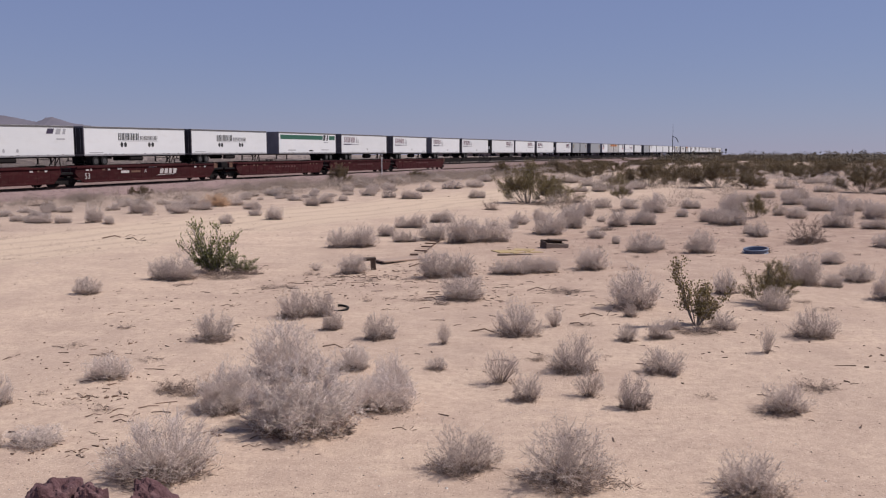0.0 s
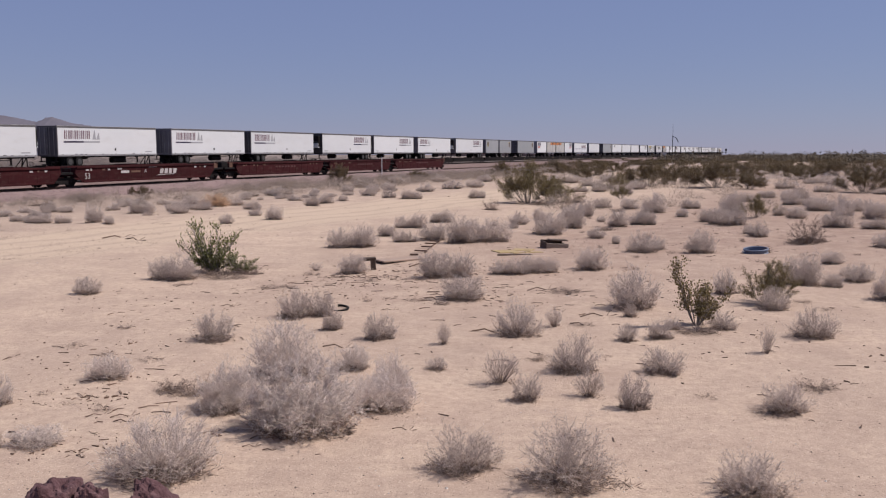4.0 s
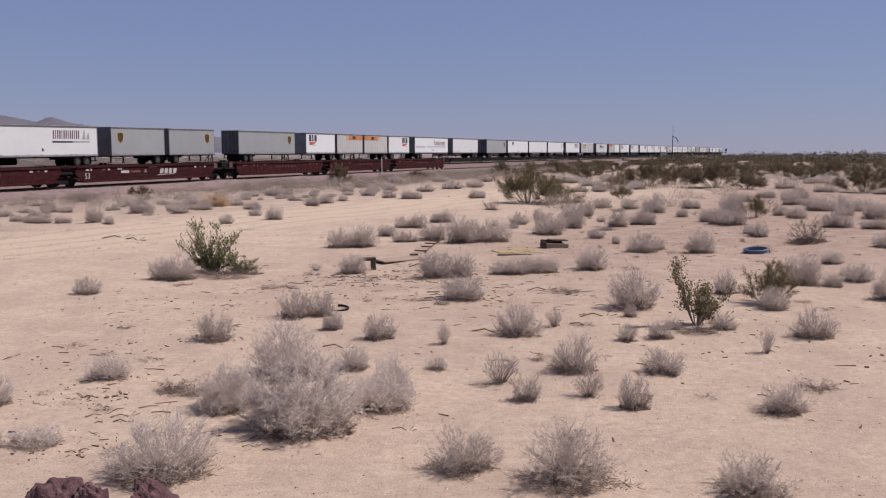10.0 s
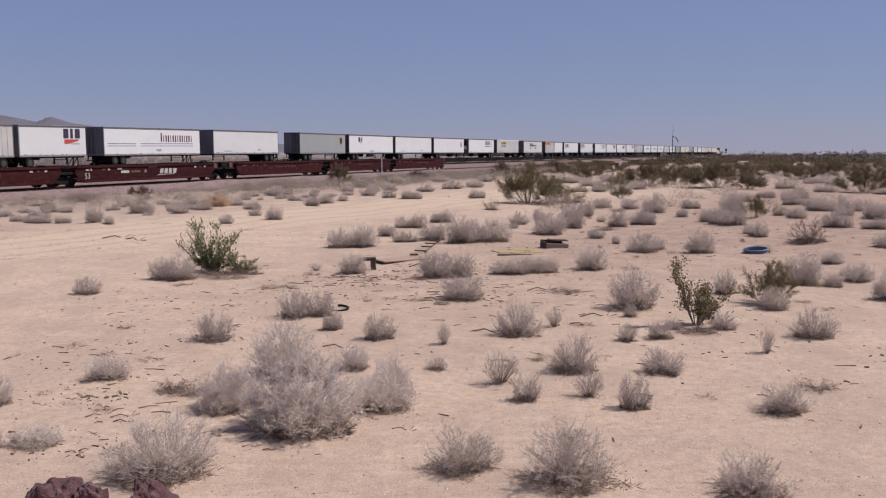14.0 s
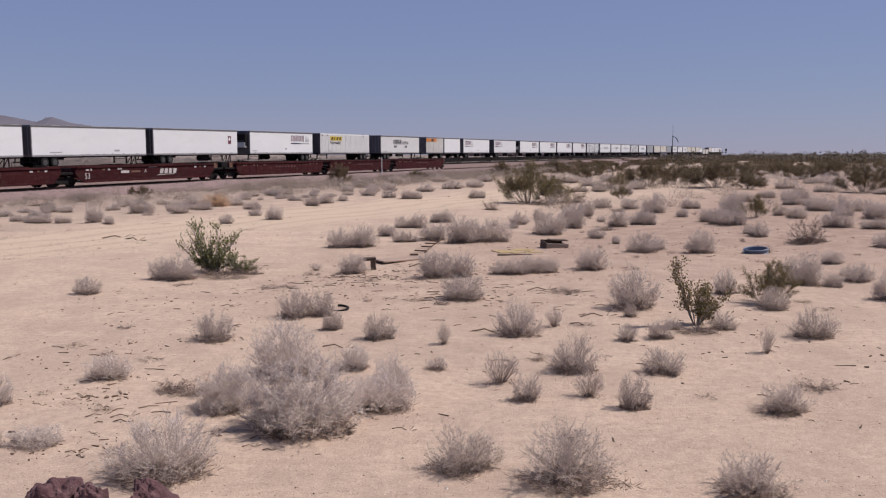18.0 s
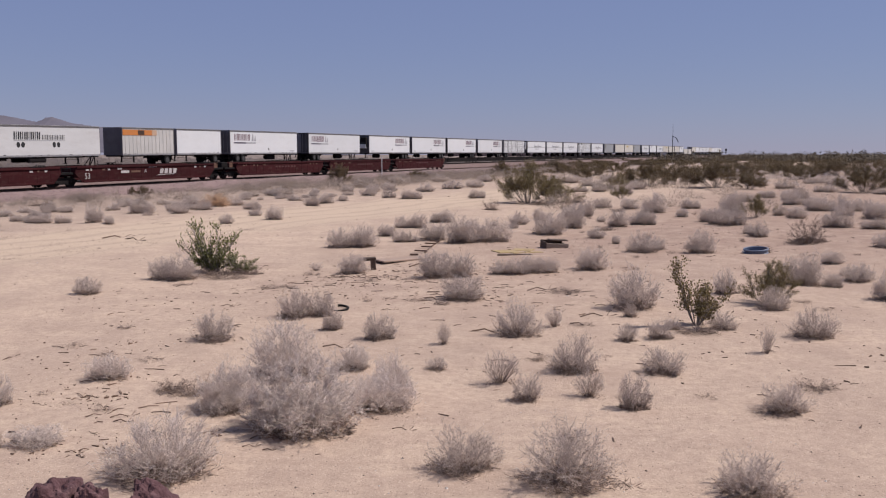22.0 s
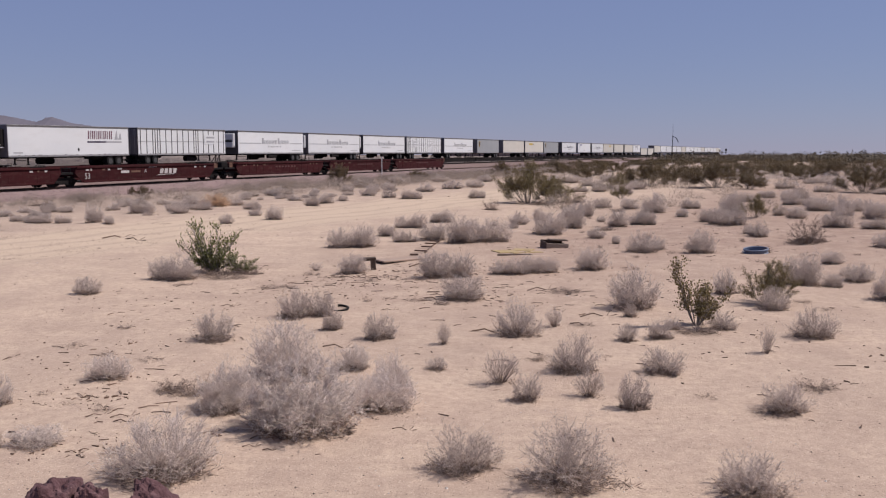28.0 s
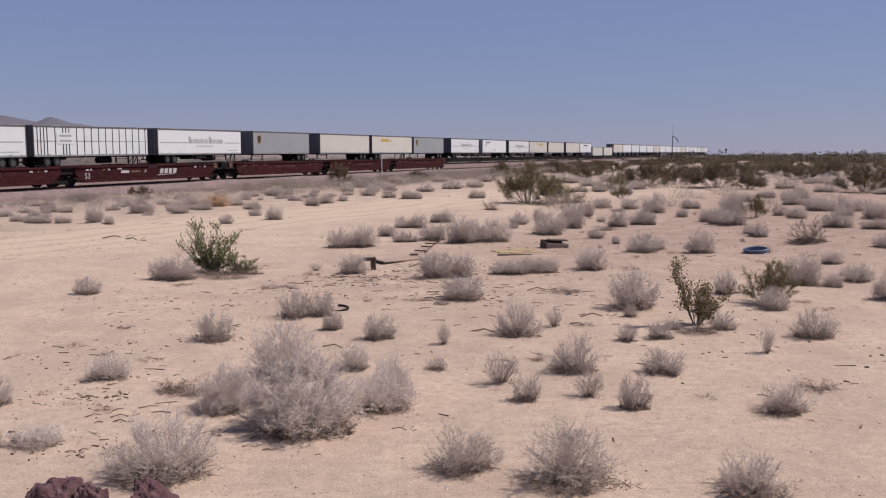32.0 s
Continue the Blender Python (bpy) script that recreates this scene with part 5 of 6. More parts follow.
dry_shrub(-2.43, 64.88, 1.19, 0.73)
dry_shrub(-1.75, 64.72, 0.63, 0.58)
dry_shrub(-3.54, 31.80, 0.97, 0.67)
dry_shrub(-2.78, 31.99, 0.98, 0.82)
dry_shrub(-2.22, 36.45, 0.76, 0.49)
dry_shrub(-1.09, 40.14, 0.93, 0.68)
dry_shrub(-1.73, 40.32, 0.79, 0.56)
dry_shrub(-1.61, 34.19, 0.59, 0.50)
dry_shrub(-1.21, 34.30, 0.50, 0.41)
dry_shrub(-0.33, 34.69, 1.12, 0.65)
dry_shrub(0.14, 43.22, 0.71, 0.60)
dry_shrub(-0.35, 43.35, 0.60, 0.50)
dry_shrub(0.76, 33.45, 1.26, 1.03)
dry_shrub(1.83, 33.90, 1.40, 0.83)
dry_shrub(4.29, 37.11, 1.35, 0.97)
dry_shrub(5.61, 40.06, 1.17, 0.98)
dry_shrub(7.41, 47.71, 0.87, 0.95)
dry_shrub(9.39, 54.48, 1.13, 0.65)
dry_shrub(7.70, 40.60, 0.94, 0.80)
dry_shrub(10.73, 52.88, 1.10, 0.69)
dry_shrub(8.86, 41.93, 0.79, 0.69)
dry_shrub(9.41, 42.08, 0.66, 0.57)
dry_shrub(7.52, 43.73, 0.43, 0.34)
dry_shrub(5.93, 35.47, 0.69, 0.46)
dry_shrub(6.59, 30.40, 1.04, 0.71)
dry_shrub(6.25, 33.19, 0.33, 0.32)
dry_shrub(7.31, 31.32, 0.58, 0.44)
dry_shrub(11.55, 50.49, 1.29, 1.12)
dry_shrub(13.29, 44.02, 0.93, 0.83)
dry_shrub(12.65, 44.19, 0.78, 0.69)
dry_shrub(13.11, 41.62, 1.27, 0.84)
dry_shrub(16.55, 52.90, 1.16, 0.82)
dry_shrub(12.17, 36.68, 0.46, 0.43)
dry_shrub(12.48, 36.77, 0.39, 0.35)
dry_shrub(8.53, 30.38, 0.96, 0.79)
dry_shrub(12.05, 46.42, 0.62, 0.50)
dry_shrub(17.56, 48.11, 0.76, 0.57)
dry_shrub(17.79, 46.08, 0.84, 0.63)
dry_shrub(23.73, 63.36, 1.16, 0.76)
dry_shrub(25.47, 65.66, 1.20, 0.94)
dry_shrub(21.35, 51.87, 1.08, 0.74)
dry_shrub(17.42, 40.71, 1.34, 0.94)
dry_shrub(22.07, 51.34, 0.94, 0.92)
dry_shrub(31.21, 74.78, 1.05, 0.74)
dry_shrub(30.49, 74.98, 0.89, 0.61)
dry_shrub(24.52, 54.48, 0.72, 0.63)
dry_shrub(25.02, 54.62, 0.61, 0.52)
dry_shrub(21.90, 46.59, 1.25, 0.83)
dry_shrub(18.76, 39.46, 0.71, 0.52)
dry_shrub(18.27, 39.59, 0.60, 0.43)
dry_shrub(15.31, 31.78, 0.89, 0.52)
dry_shrub(22.43, 56.72, 0.67, 0.59)
dry_shrub(22.89, 56.84, 0.56, 0.49)
dry_shrub(3.06, 39.86, 0.44, 0.31)
dry_shrub(4.66, 44.83, 0.47, 0.65)
dry_shrub(3.46, 42.16, 0.90, 0.65)
dry_shrub(20.22, 61.37, 1.08, 0.68)
dry_shrub(19.48, 61.57, 0.91, 0.56)
dry_shrub(13.99, 52.89, 0.72, 0.66)
dry_shrub(14.49, 53.03, 0.61, 0.54)
dry_shrub(23.86, 67.32, 0.84, 0.62)
dry_shrub(23.29, 67.48, 0.71, 0.52)
dry_shrub(38.81, 97.69, 1.59, 0.78)
dry_shrub(39.91, 97.99, 1.34, 0.65)
dry_shrub(34.56, 71.80, 0.98, 0.67)
dry_shrub(33.88, 71.98, 0.83, 0.55)
dry_shrub(2.21, 65.66, 0.77, 0.69)
dry_shrub(2.74, 65.80, 0.65, 0.57)
dry_shrub(11.30, 74.70, 0.88, 0.55)
dry_shrub(10.70, 74.86, 0.74, 0.46)
dry_shrub(14.11, 82.80, 1.29, 0.86)
dry_shrub(14.99, 83.04, 1.09, 0.71)
dry_shrub(14.32, 71.80, 0.98, 0.88)
dry_shrub(13.64, 71.98, 0.83, 0.73)
# thin young shrubs
sparse_shrub(0.01, 15.53, 0.33, 0.48)
sparse_shrub(0.83, 13.05, 0.66, 0.57)
sparse_shrub(1.97, 12.24, 0.53, 0.49)
sparse_shrub(2.13, 17.33, 0.40, 0.47)
sparse_shrub(5.32, 14.87, 0.32, 0.55)
sparse_shrub(-3.53, 25.53, 0.47, 0.28)
# low dark mats of fallen twigs
twig_mat(-3.45, 12.5, 1.05, 0.28)
twig_mat(-4.65, 14.40, 0.54, 0.06)
twig_mat(4.21, 11.45, 0.71, 0.10)
twig_mat(5.27, 12.68, 0.78, 0.20)
twig_mat(3.57, 12.22, 0.36, 0.10)
twig_mat(-3.78, 12.60, 0.56, 0.24)
twig_mat(-3.58, 9.86, 0.52, 0.09)
twig_mat(2.84, 21.48, 1.12, 0.14)
twig_mat(2.68, 17.47, 0.65, 0.09)
twig_mat(1.50, 14.39, 0.45, 0.17)
twig_mat(6.98, 21.42, 0.53, 0.12)
twig_mat(-0.72, 23.66, 1.02, 0.11)
twig_mat(6.96, 19.48, 0.72, 0.16)
twig_mat(-5.02, 10.04, 0.23, 0.27)
# the next mat lies under the forked bush, doubling as its brown shade
twig_mat(4.68, 16.63, 1.03, 0.24)
twig_mat(-5.82, 24.06, 1.84, 0.17)
twig_mat(13.16, 33.25, 1.53, 0.43)
twig_mat(6.98, 39.04, 1.67, 0.27)
twig_mat(2.18, 41.34, 0.76, 0.40)
twig_mat(-13.35, 76.71, 2.81, 0.64)
twig_mat(-8.80, 102.65, 1.51, 0.62)
twig_mat(9.69, 51.19, 1.10, 0.30)
twig_mat(12.55, 37.06, 0.68, 0.22)
twig_mat(31.84, 76.59, 1.64, 0.46)
twig_mat(-4.26, 22.34, 0.66, 0.12)
twig_mat(-3.83, 22.52, 0.58, 0.10)
twig_mat(-3.52, 24.61, 0.68, 0.11)
twig_mat(-2.67, 24.16, 0.60, 0.11)
twig_mat(-1.90, 23.43, 0.79, 0.10)
twig_mat(-1.55, 24.16, 0.60, 0.08)
twig_mat(-1.20, 20.58, 0.38, 0.09)
twig_mat(-0.53, 20.44, 0.57, 0.09)
twig_mat(-1.67, 20.25, 0.28, 0.12)
twig_mat(-0.05, 19.82, 0.49, 0.16)
twig_mat(-2.67, 20.58, 0.38, 0.07)
twig_mat(-1.13, 25.56, 0.71, 0.08)
twig_mat(-4.96, 11.88, 0.34, 0.06)
twig_mat(-4.35, 11.56, 0.33, 0.08)
twig_mat(-6.33, 15.59, 0.49, 0.10)
twig_mat(-5.54, 14.88, 0.47, 0.08)
twig_mat(-6.00, 17.22, 0.43, 0.10)
twig_mat(-6.51, 22.81, 0.63, 0.09)
twig_mat(2.66, 14.69, 0.23, 0.06)
twig_mat(7.94, 20.12, 0.50, 0.09)
twig_mat(8.02, 19.25, 0.60, 0.08)
twig_mat(-5.46, 12.34, 0.39, 0.06)
# straw-coloured tuft by the bank
grass_tuft(-13.82, 56.05, 2.05, 0.94)
# shrubs along the railway and far out
dry_shrub(13.47, 97.55, 2.37, 0.95)
dry_shrub(14.28, 89.53, 2.18, 0.87)
dry_shrub(12.65, 103.03, 2.26, 0.88)
dry_shrub(18.64, 103.09, 2.51, 1.00)
dry_shrub(17.24, 82.73, 2.01, 0.91)
dry_shrub(7.12, 82.60, 1.51, 0.71)
dry_shrub(12.95, 76.76, 1.40, 0.66)
dry_shrub(-4.54, 79.00, 1.44, 0.77)
dry_shrub(-1.36, 76.76, 1.40, 0.75)
dry_shrub(0.81, 82.73, 2.01, 0.91)
dry_shrub(2.96, 86.61, 1.85, 0.79)
dry_shrub(-7.62, 86.60, 1.79, 0.84)
dry_shrub(-5.00, 97.37, 1.66, 0.83)
dry_shrub(-0.25, 102.93, 1.88, 0.88)
dry_shrub(4.78, 102.93, 1.88, 0.88)
dry_shrub(30.43, 89.59, 2.40, 0.98)
dry_shrub(30.64, 82.73, 2.01, 0.91)
dry_shrub(39.36, 92.58, 2.25, 1.01)
dry_shrub(42.36, 127.13, 3.09, 1.08)
dry_shrub(54.19, 133.35, 3.25, 1.14)
dry_shrub(70.05, 151.90, 3.70, 1.29)
creosote(17.21, 130.56, 4.75, 1.74, 4)
creosote(21.66, 144.33, 5.25, 1.93, 4)
creosote(22.00, 130.64, 5.07, 1.90, 4)
creosote(28.21, 152.13, 4.62, 1.85, 4)
creosote(19.72, 160.85, 3.91, 1.76, 4)
creosote(22.33, 111.53, 2.71, 1.36, 4)
creosote(14.88, 79.02, 1.54, 1.64, 2)
creosote(-6.36, 25.3, 1.55, 1.5, 0)
creosote(-5.52, 25.1, 0.95, 0.56, 0)
twig_mat(-5.95, 24.75, 1.6, 0.45)
twig_mat(-5.2, 24.85, 0.8, 0.4)
creosote(4.83, 17.35, 1.11, 1.38, 1)
creosote(7.15, 20.03, 1.05, 0.96, 2)
creosote(15.55, 45.78, 1.28, 1.17, 2)
creosote(5.45, 59.20, 3.6, 2.75, 2)
twig_mat(6.1, 58.3, 4.4, 0.35)
creosote(7.3, 60.28, 3.0, 1.75, 2)
twig_mat(8.4, 59.8, 2.2, 1.3)
twig_mat(13.45, 33.7, 2.0, 1.25)
twig_mat(2.75, 52.5, 1.2, 0.95)
creosote(8.13, 79.16, 2.12, 1.93, 4)
creosote(19.72, 88.67, 4.50, 2.68, 3)
creosote(23.13, 92.58, 2.25, 2.25, 3)
creosote(25.09, 84.82, 5.32, 2.97, 3)
creosote(26.91, 81.68, 2.78, 1.59, 3)
creosote(34.78, 76.36, 4.06, 2.95, 3)
creosote(-10.9, 97.5, 2.2, 2.2, 3)
creosote(-3.27, 113.5, 2.5, 1.3, 3)
creosote(8.7, 138.0, 2.7, 2.1, 3)
creosote(-6.35, 123.78, 1.21, 0.91, 4)
creosote(43.26, 111.77, 3.67, 1.90, 3)
creosote(-23.75, 70.59, 0.6, 0.7, 3)
creosote(-22.66, 69.78, 1.0, 0.85, 3)
creosote(26.86, 103.25, 3.14, 2.26, 3)
creosote(12.69, 65.62, 1.20, 0.96, 2)
creosote(36.61, 111.87, 4.07, 2.31, 3)
creosote(54.25, 127.71, 5.41, 2.63, 3)
creosote(17.49, 111.87, 4.07, 1.76, 3)
creosote(46.38, 127.52, 4.64, 2.17, 3)


def shrub_belts():
    """Low shrubs between the lane and the railway, and among the bushes farther out."""
    rng = random.Random(21)
    spots = []
    for _ in range(760):
        s, across = 4 + 150 * rng.random() ** 0.75, 48.8 - 12 * rng.random() ** 1.5
        p = ALONG * s + ACROSS * across
        wide = rng.uniform(0.6, 1.7) * (0.7 if s < 60 else 1)
        spots.append((p.x, p.y, wide, wide * rng.uniform(0.4, 0.62)))
    for _ in range(70):
        s, across = rng.uniform(8, 75), rng.uniform(31.5, 40)
        p = ALONG * s + ACROSS * across
        wide = rng.uniform(0.4, 1.2)
        dry_shrub(p.x, p.y, wide, wide * rng.uniform(0.38, 0.6))
    for _ in range(34):
        s = rng.uniform(10, 150)
        p = ALONG * s + ACROSS * rng.uniform(44, 49)
        wide = rng.uniform(0.8, 2.0)
        twig_mat(p.x, p.y, wide, wide * rng.uniform(0.2, 0.4))
    for _ in range(60):
        s, across = 112 + 230 * rng.random() ** 1.3, rng.uniform(48.6, 51.8)
        p = ALONG * s + ACROSS * across
        wide = rng.uniform(1.0, 2.4)
        base = rng.choice(MATS)
        lift = max(0.0, 0.1 + (across - 50.1) * 0.19)
        plant(base, Matrix.LocRotScale((p.x, p.y, lift - 0.03), Euler((0, 0, rng.uniform(0, 6))), (wide, wide, wide * 0.55)))
    for _ in range(75):
        y = rng.uniform(46, 110)
        x = y * rng.uniform(0.1, 0.5)
        if x * ACROSS.x + y * ACROSS.y > 18:
            continue
        wide = rng.uniform(0.6, 1.6)
        spots.append((x, y, wide, wide * rng.uniform(0.42, 0.68)))
    for _ in range(45):
        y = rng.uniform(24, 60)
        wide = rng.uniform(0.22, 0.5)
        twig_mat(y * rng.uniform(0.08, 0.5), y, wide, wide * rng.uniform(0.3, 0.7))
    spots.sort(key=lambda spot: spot[1])
    for spot in spots[:110]:
        dry_shrub(*spot)
    # those farther off are past counting
    slivers = []
    for x, y, wide, tall in spots[110:]:
        z = height(x, y)
        for _ in range(480):
            w = dome_way(1.5, rng)
            k = 1.15 * (0.25 + 0.75 * rng.random() ** 0.6) * (1 + 0.35 * noise.noise(w * 2.2 + Vector((x, y, 0))))
            p = Vector((x + w.x * wide * 0.55 * k, y + w.y * wide * 0.55 * k, z + 0.05 + w.z * tall * k))
            way = Vector((w.x + rng.gauss(0, 0.6), w.y + rng.gauss(0, 0.6), w.z * 0.6 + rng.gauss(0.2, 0.5))).normalized()
            slivers.append((p, p + way * wide * rng.uniform(0.05, 0.12), 0.007 * wide))
    v, f = blades(slivers, rng)
    tagged(new("roadbed_scrub", soup("roadbed_scrub", v, f, BANK_SCRUB)), "pale dry scrub along the railway bank", "scrub", kind="stuff")


shrub_belts()


def far_scrub():
    """Scrub too far off to count: dark bushes to the skyline and pale shrubs between them."""
    rng = random.Random(5)
    for name, count, material, label in (("far_brush", 4600, CARPET, "dark olive scrub out to the skyline"), ("far_dry_scrub", 1500, TWIG, "pale dry scrub between the bushes"), ("scrub_beyond_line", 3600, GREY_SCRUB, "grey low scrub beyond the railway")):
        spots, verts, faces = [], [], []
        dark = name == "far_brush"
        while len(spots) < count:
            y = 5400 / rng.uniform(1.3, 34 if dark else 50)
            x = y * rng.uniform(-0.52, 0.52)
            across = x * ACROSS.x + y * ACROSS.y
            beyond = across > 80
            if beyond != (material is GREY_SCRUB):
                continue
            if 47.5 < across < 80 or across > 18 and y < 150 and not beyond:
                continue
            if dark and y < 270 and x > 0.13 * y:
                continue
            if dark and not beyond and (noise.noise((x * 0.025, y * 0.012, 7)) < -0.02 - 0.3 * (y > 250)):
                continue
            spots.append((x, y))
        for x, y in spots:
            wide = (1.2 + 4.2 * rng.random() ** 2) * (1 + 0.3 * (260 < y < 700)) if dark else rng.uniform(1.5, 3) if material is GREY_SCRUB else rng.uniform(0.6, 1.3)
            tall = wide * rng.uniform(0.35, 0.62) * (0.7 if y > 600 else 1)
            for _ in range(110 if y < 260 else 60):
                w = dome_way(1.5, rng)
                k = rng.uniform(0.45, 1.0)
                p = Vector((x + w.x * wide * 0.5 * k, y + w.y * wide * 0.5 * k, w.z * tall * k - 0.0026 * max(0, y - 250)))
                s = wide * rng.uniform(0.035, 0.08) * (0.8 if y < 260 else 1.15)
                a = Vector((rng.gauss(0, 1), rng.gauss(0, 1), rng.gauss(0, 1))).normalized()
                b = a.orthogonal()
                n = len(verts)
                verts += [p - a * s, p + b * s * 0.6, p + a * s]
                faces.append((n, n + 1, n + 2))
        tagged(new(name, soup(name, verts, faces, material)), label, "scrub", kind="stuff")


far_scrub()


def creosote_belts():
    """Creosote bushes one behind the other towards the skyline."""
    rng = random.Random(61)
    made = 0
    while made < 170:
        y = 5392 / rng.uniform(10, 36)
        x = y * rng.uniform(0.14, 0.52)
        if noise.noise((x * 0.03, y * 0.02, 3)) < -0.15 - 0.2 * (x > 0.36 * y):
            continue
        made += 1
        wide = rng.uniform(2.4, 5.0)
        creosote(x, y, wide, wide * rng.uniform(0.26, 0.37), 4)
    # along the foot of the railway bank
    for k in range(44):
        s, across = 150 + 7 * k + rng.uniform(-4, 4), rng.uniform(40, 48)
        p = ALONG * s + ACROSS * across
        wide = rng.uniform(1.8, 3.6)
        creosote(p.x, p.y, wide, wide * rng.uniform(0.4, 0.6), 4)


creosote_belts()


def litter():
    """Sticks, bark bits and pebbles strewn over the sand."""
    rng = random.Random(8)
    strands = []
    heaps = ((-4.6, 12.0, 1.3, 55), (-5.6, 14.6, 1.6, 40), (-1.6, 22.5, 2.6, 80), (-0.5, 19.5, 1.8, 60), (-3.5, 24.0, 2.0, 60), (1.0, 25.5, 2.5, 60), (-6.3, 18.0, 1.5, 30), (-4.4, 10.2, 0.9, 30), (2.5, 20.0, 3.0, 40), (5.5, 17.0, 4.0, 40), (0.0, 14.0, 4.0, 70), (4.5, 11.5, 3.5, 50), (-4.7, 12.2, 0.8, 40), (-1.2, 26.5, 2.6, 120), (0.6, 23.0, 2.2, 80), (-2.4, 23.5, 1.6, 70), (0.8, 21.5, 1.6, 50), (-3.9, 17.5, 1.4, 40))
    for cx, cy, r, count in heaps:
        for _ in range(int(count * 0.45)):
            x, y = rng.gauss(cx, r * 0.55), rng.gauss(cy, r * 0.6)
            if y < 8.6:
                continue
            turn, size = rng.uniform(0, 3.14), 0.012 + 0.0006 * cy + 0.15 * rng.random() ** 3.5
            d = Vector((math.cos(turn) * size, math.sin(turn) * size * 0.7, 0))
            p = Vector((x, y, height(x, y) + 0.006))
            thick = min(0.009, size * rng.uniform(0.06, 0.16))
            strands.append(([p - d, p + Vector((0, 0, rng.uniform(0, 0.02))), p + d], thick, thick * 0.6))
    v, f = twig_soup(strands)
    tagged(new("stick_litter", soup("stick_litter", v, f, STICK)), "dark broken sticks and bark strewn on sand", "litter", kind="stuff")
    for name, count, material, big, label in (("pebbles", 8000, PEBBLE, 0.007, "small brown pebbles strewn on sand"), ("pale_pebbles", 260, PALE_PEBBLE, 0.011, "scattered whitish pebbles on sand")):
        verts, faces = [], []
        for _ in range(count):
            y = 8.6 + 34 * rng.random() ** 1.7
            x = y * rng.uniform(-0.5, 0.5)
            if name == "pebbles" and rng.random() < 0.16:
                y = rng.uniform(25, 75)
                x = y * (0.12 - 0.62 * rng.random() ** 0.7)
            r = max(big, y * 0.0005) * rng.uniform(0.4, 1.2) * (1 + (rng.random() < 0.06) * 1.2)
            z = height(x, y)
            n = len(verts)
            verts += [(x + r, y, z), (x - r, y + r * 0.2, z), (x, y + r, z), (x + r * 0.1, y - r, z), (x, y, z + r * 0.8)]
            faces += [(n, n + 2, n + 4), (n + 2, n + 1, n + 4), (n + 1, n + 3, n + 4), (n + 3, n, n + 4)]
        tagged(new(name, soup(name, verts, faces, material)), label, "pebbles", kind="stuff")


litter()


def bark_chips():
    """Flat dark splinters of wood in drifts round the old boards."""
    rng = random.Random(17)
    verts, faces = [], []
    for cx, cy, wide, deep, count in ((-4.7, 12.3, 0.8, 0.9, 90), (-5.6, 15.2, 1.0, 1.3, 70), (-1.4, 24.3, 2.6, 1.6, 240), (-3.0, 22.0, 1.6, 1.6, 160), (0.2, 20.6, 1.6, 1.2, 120), (1.5, 26.0, 2.2, 1.5, 160), (-4.3, 10.2, 0.7, 0.5, 70), (4.0, 18.0, 3.5, 4.0, 130), (-6.5, 20.0, 2.2, 2.5, 120), (6.0, 22.0, 3.0, 4.0, 170), (9.0, 30.0, 4.0, 5.0, 240), (3.0, 33.0, 3.0, 3.0, 160), (12.5, 38.0, 4.0, 6.0, 220), (7.0, 14.5, 3.0, 2.5, 90), (-3.0, 15.5, 2.5, 2.0, 90)):
        for _ in range(int(count * 0.75)):
            x, y = rng.gauss(cx, wide * 0.6), rng.gauss(cy, deep * 0.6)
            if y < 8.6:
                continue
            z, turn = height(x, y), rng.uniform(0, 3.14)
            a, b = 0.006 + (0.04 + 0.0012 * cy) * rng.random() ** 3, rng.uniform(0.002, 0.006) + 0.0002 * cy
            if 20 < cy < 26 and rng.random() < 0.13:
                # larger slabs of bark among the splinters
                a, b, turn = rng.uniform(0.03, 0.17), rng.uniform(0.012, 0.05), rng.gauss(0, 0.6)
            c, d = math.cos(turn), math.sin(turn)
            n = len(verts)
            lift = rng.uniform(0.004, 0.014)
            for u, v, w in ((-a, -b, lift), (a, -b, lift * 0.6), (a, b, lift), (-a, b, lift * 0.7), (-a, -b, -0.01), (a, -b, -0.01), (a, b, -0.01), (-a, b, -0.01)):
                u, v = u * rng.uniform(0.55, 1.1), v * rng.uniform(0.2, 1.3)
                verts.append((x + u * c - v * d, y + u * d + v * c, z + w * rng.uniform(0.7, 1.8)))
            faces += [(n, n + 1, n + 2, n + 3), (n, n + 4, n + 5, n + 1), (n + 1, n + 5, n + 6, n + 2), (n + 2, n + 6, n + 7, n + 3), (n + 3, n + 7, n + 4, n)]
    tagged(new("bark_chips", soup("bark_chips", verts, faces, STICK)), "dark splinters and bark chips strewn on sand", "litter", kind="stuff")


bark_chips()


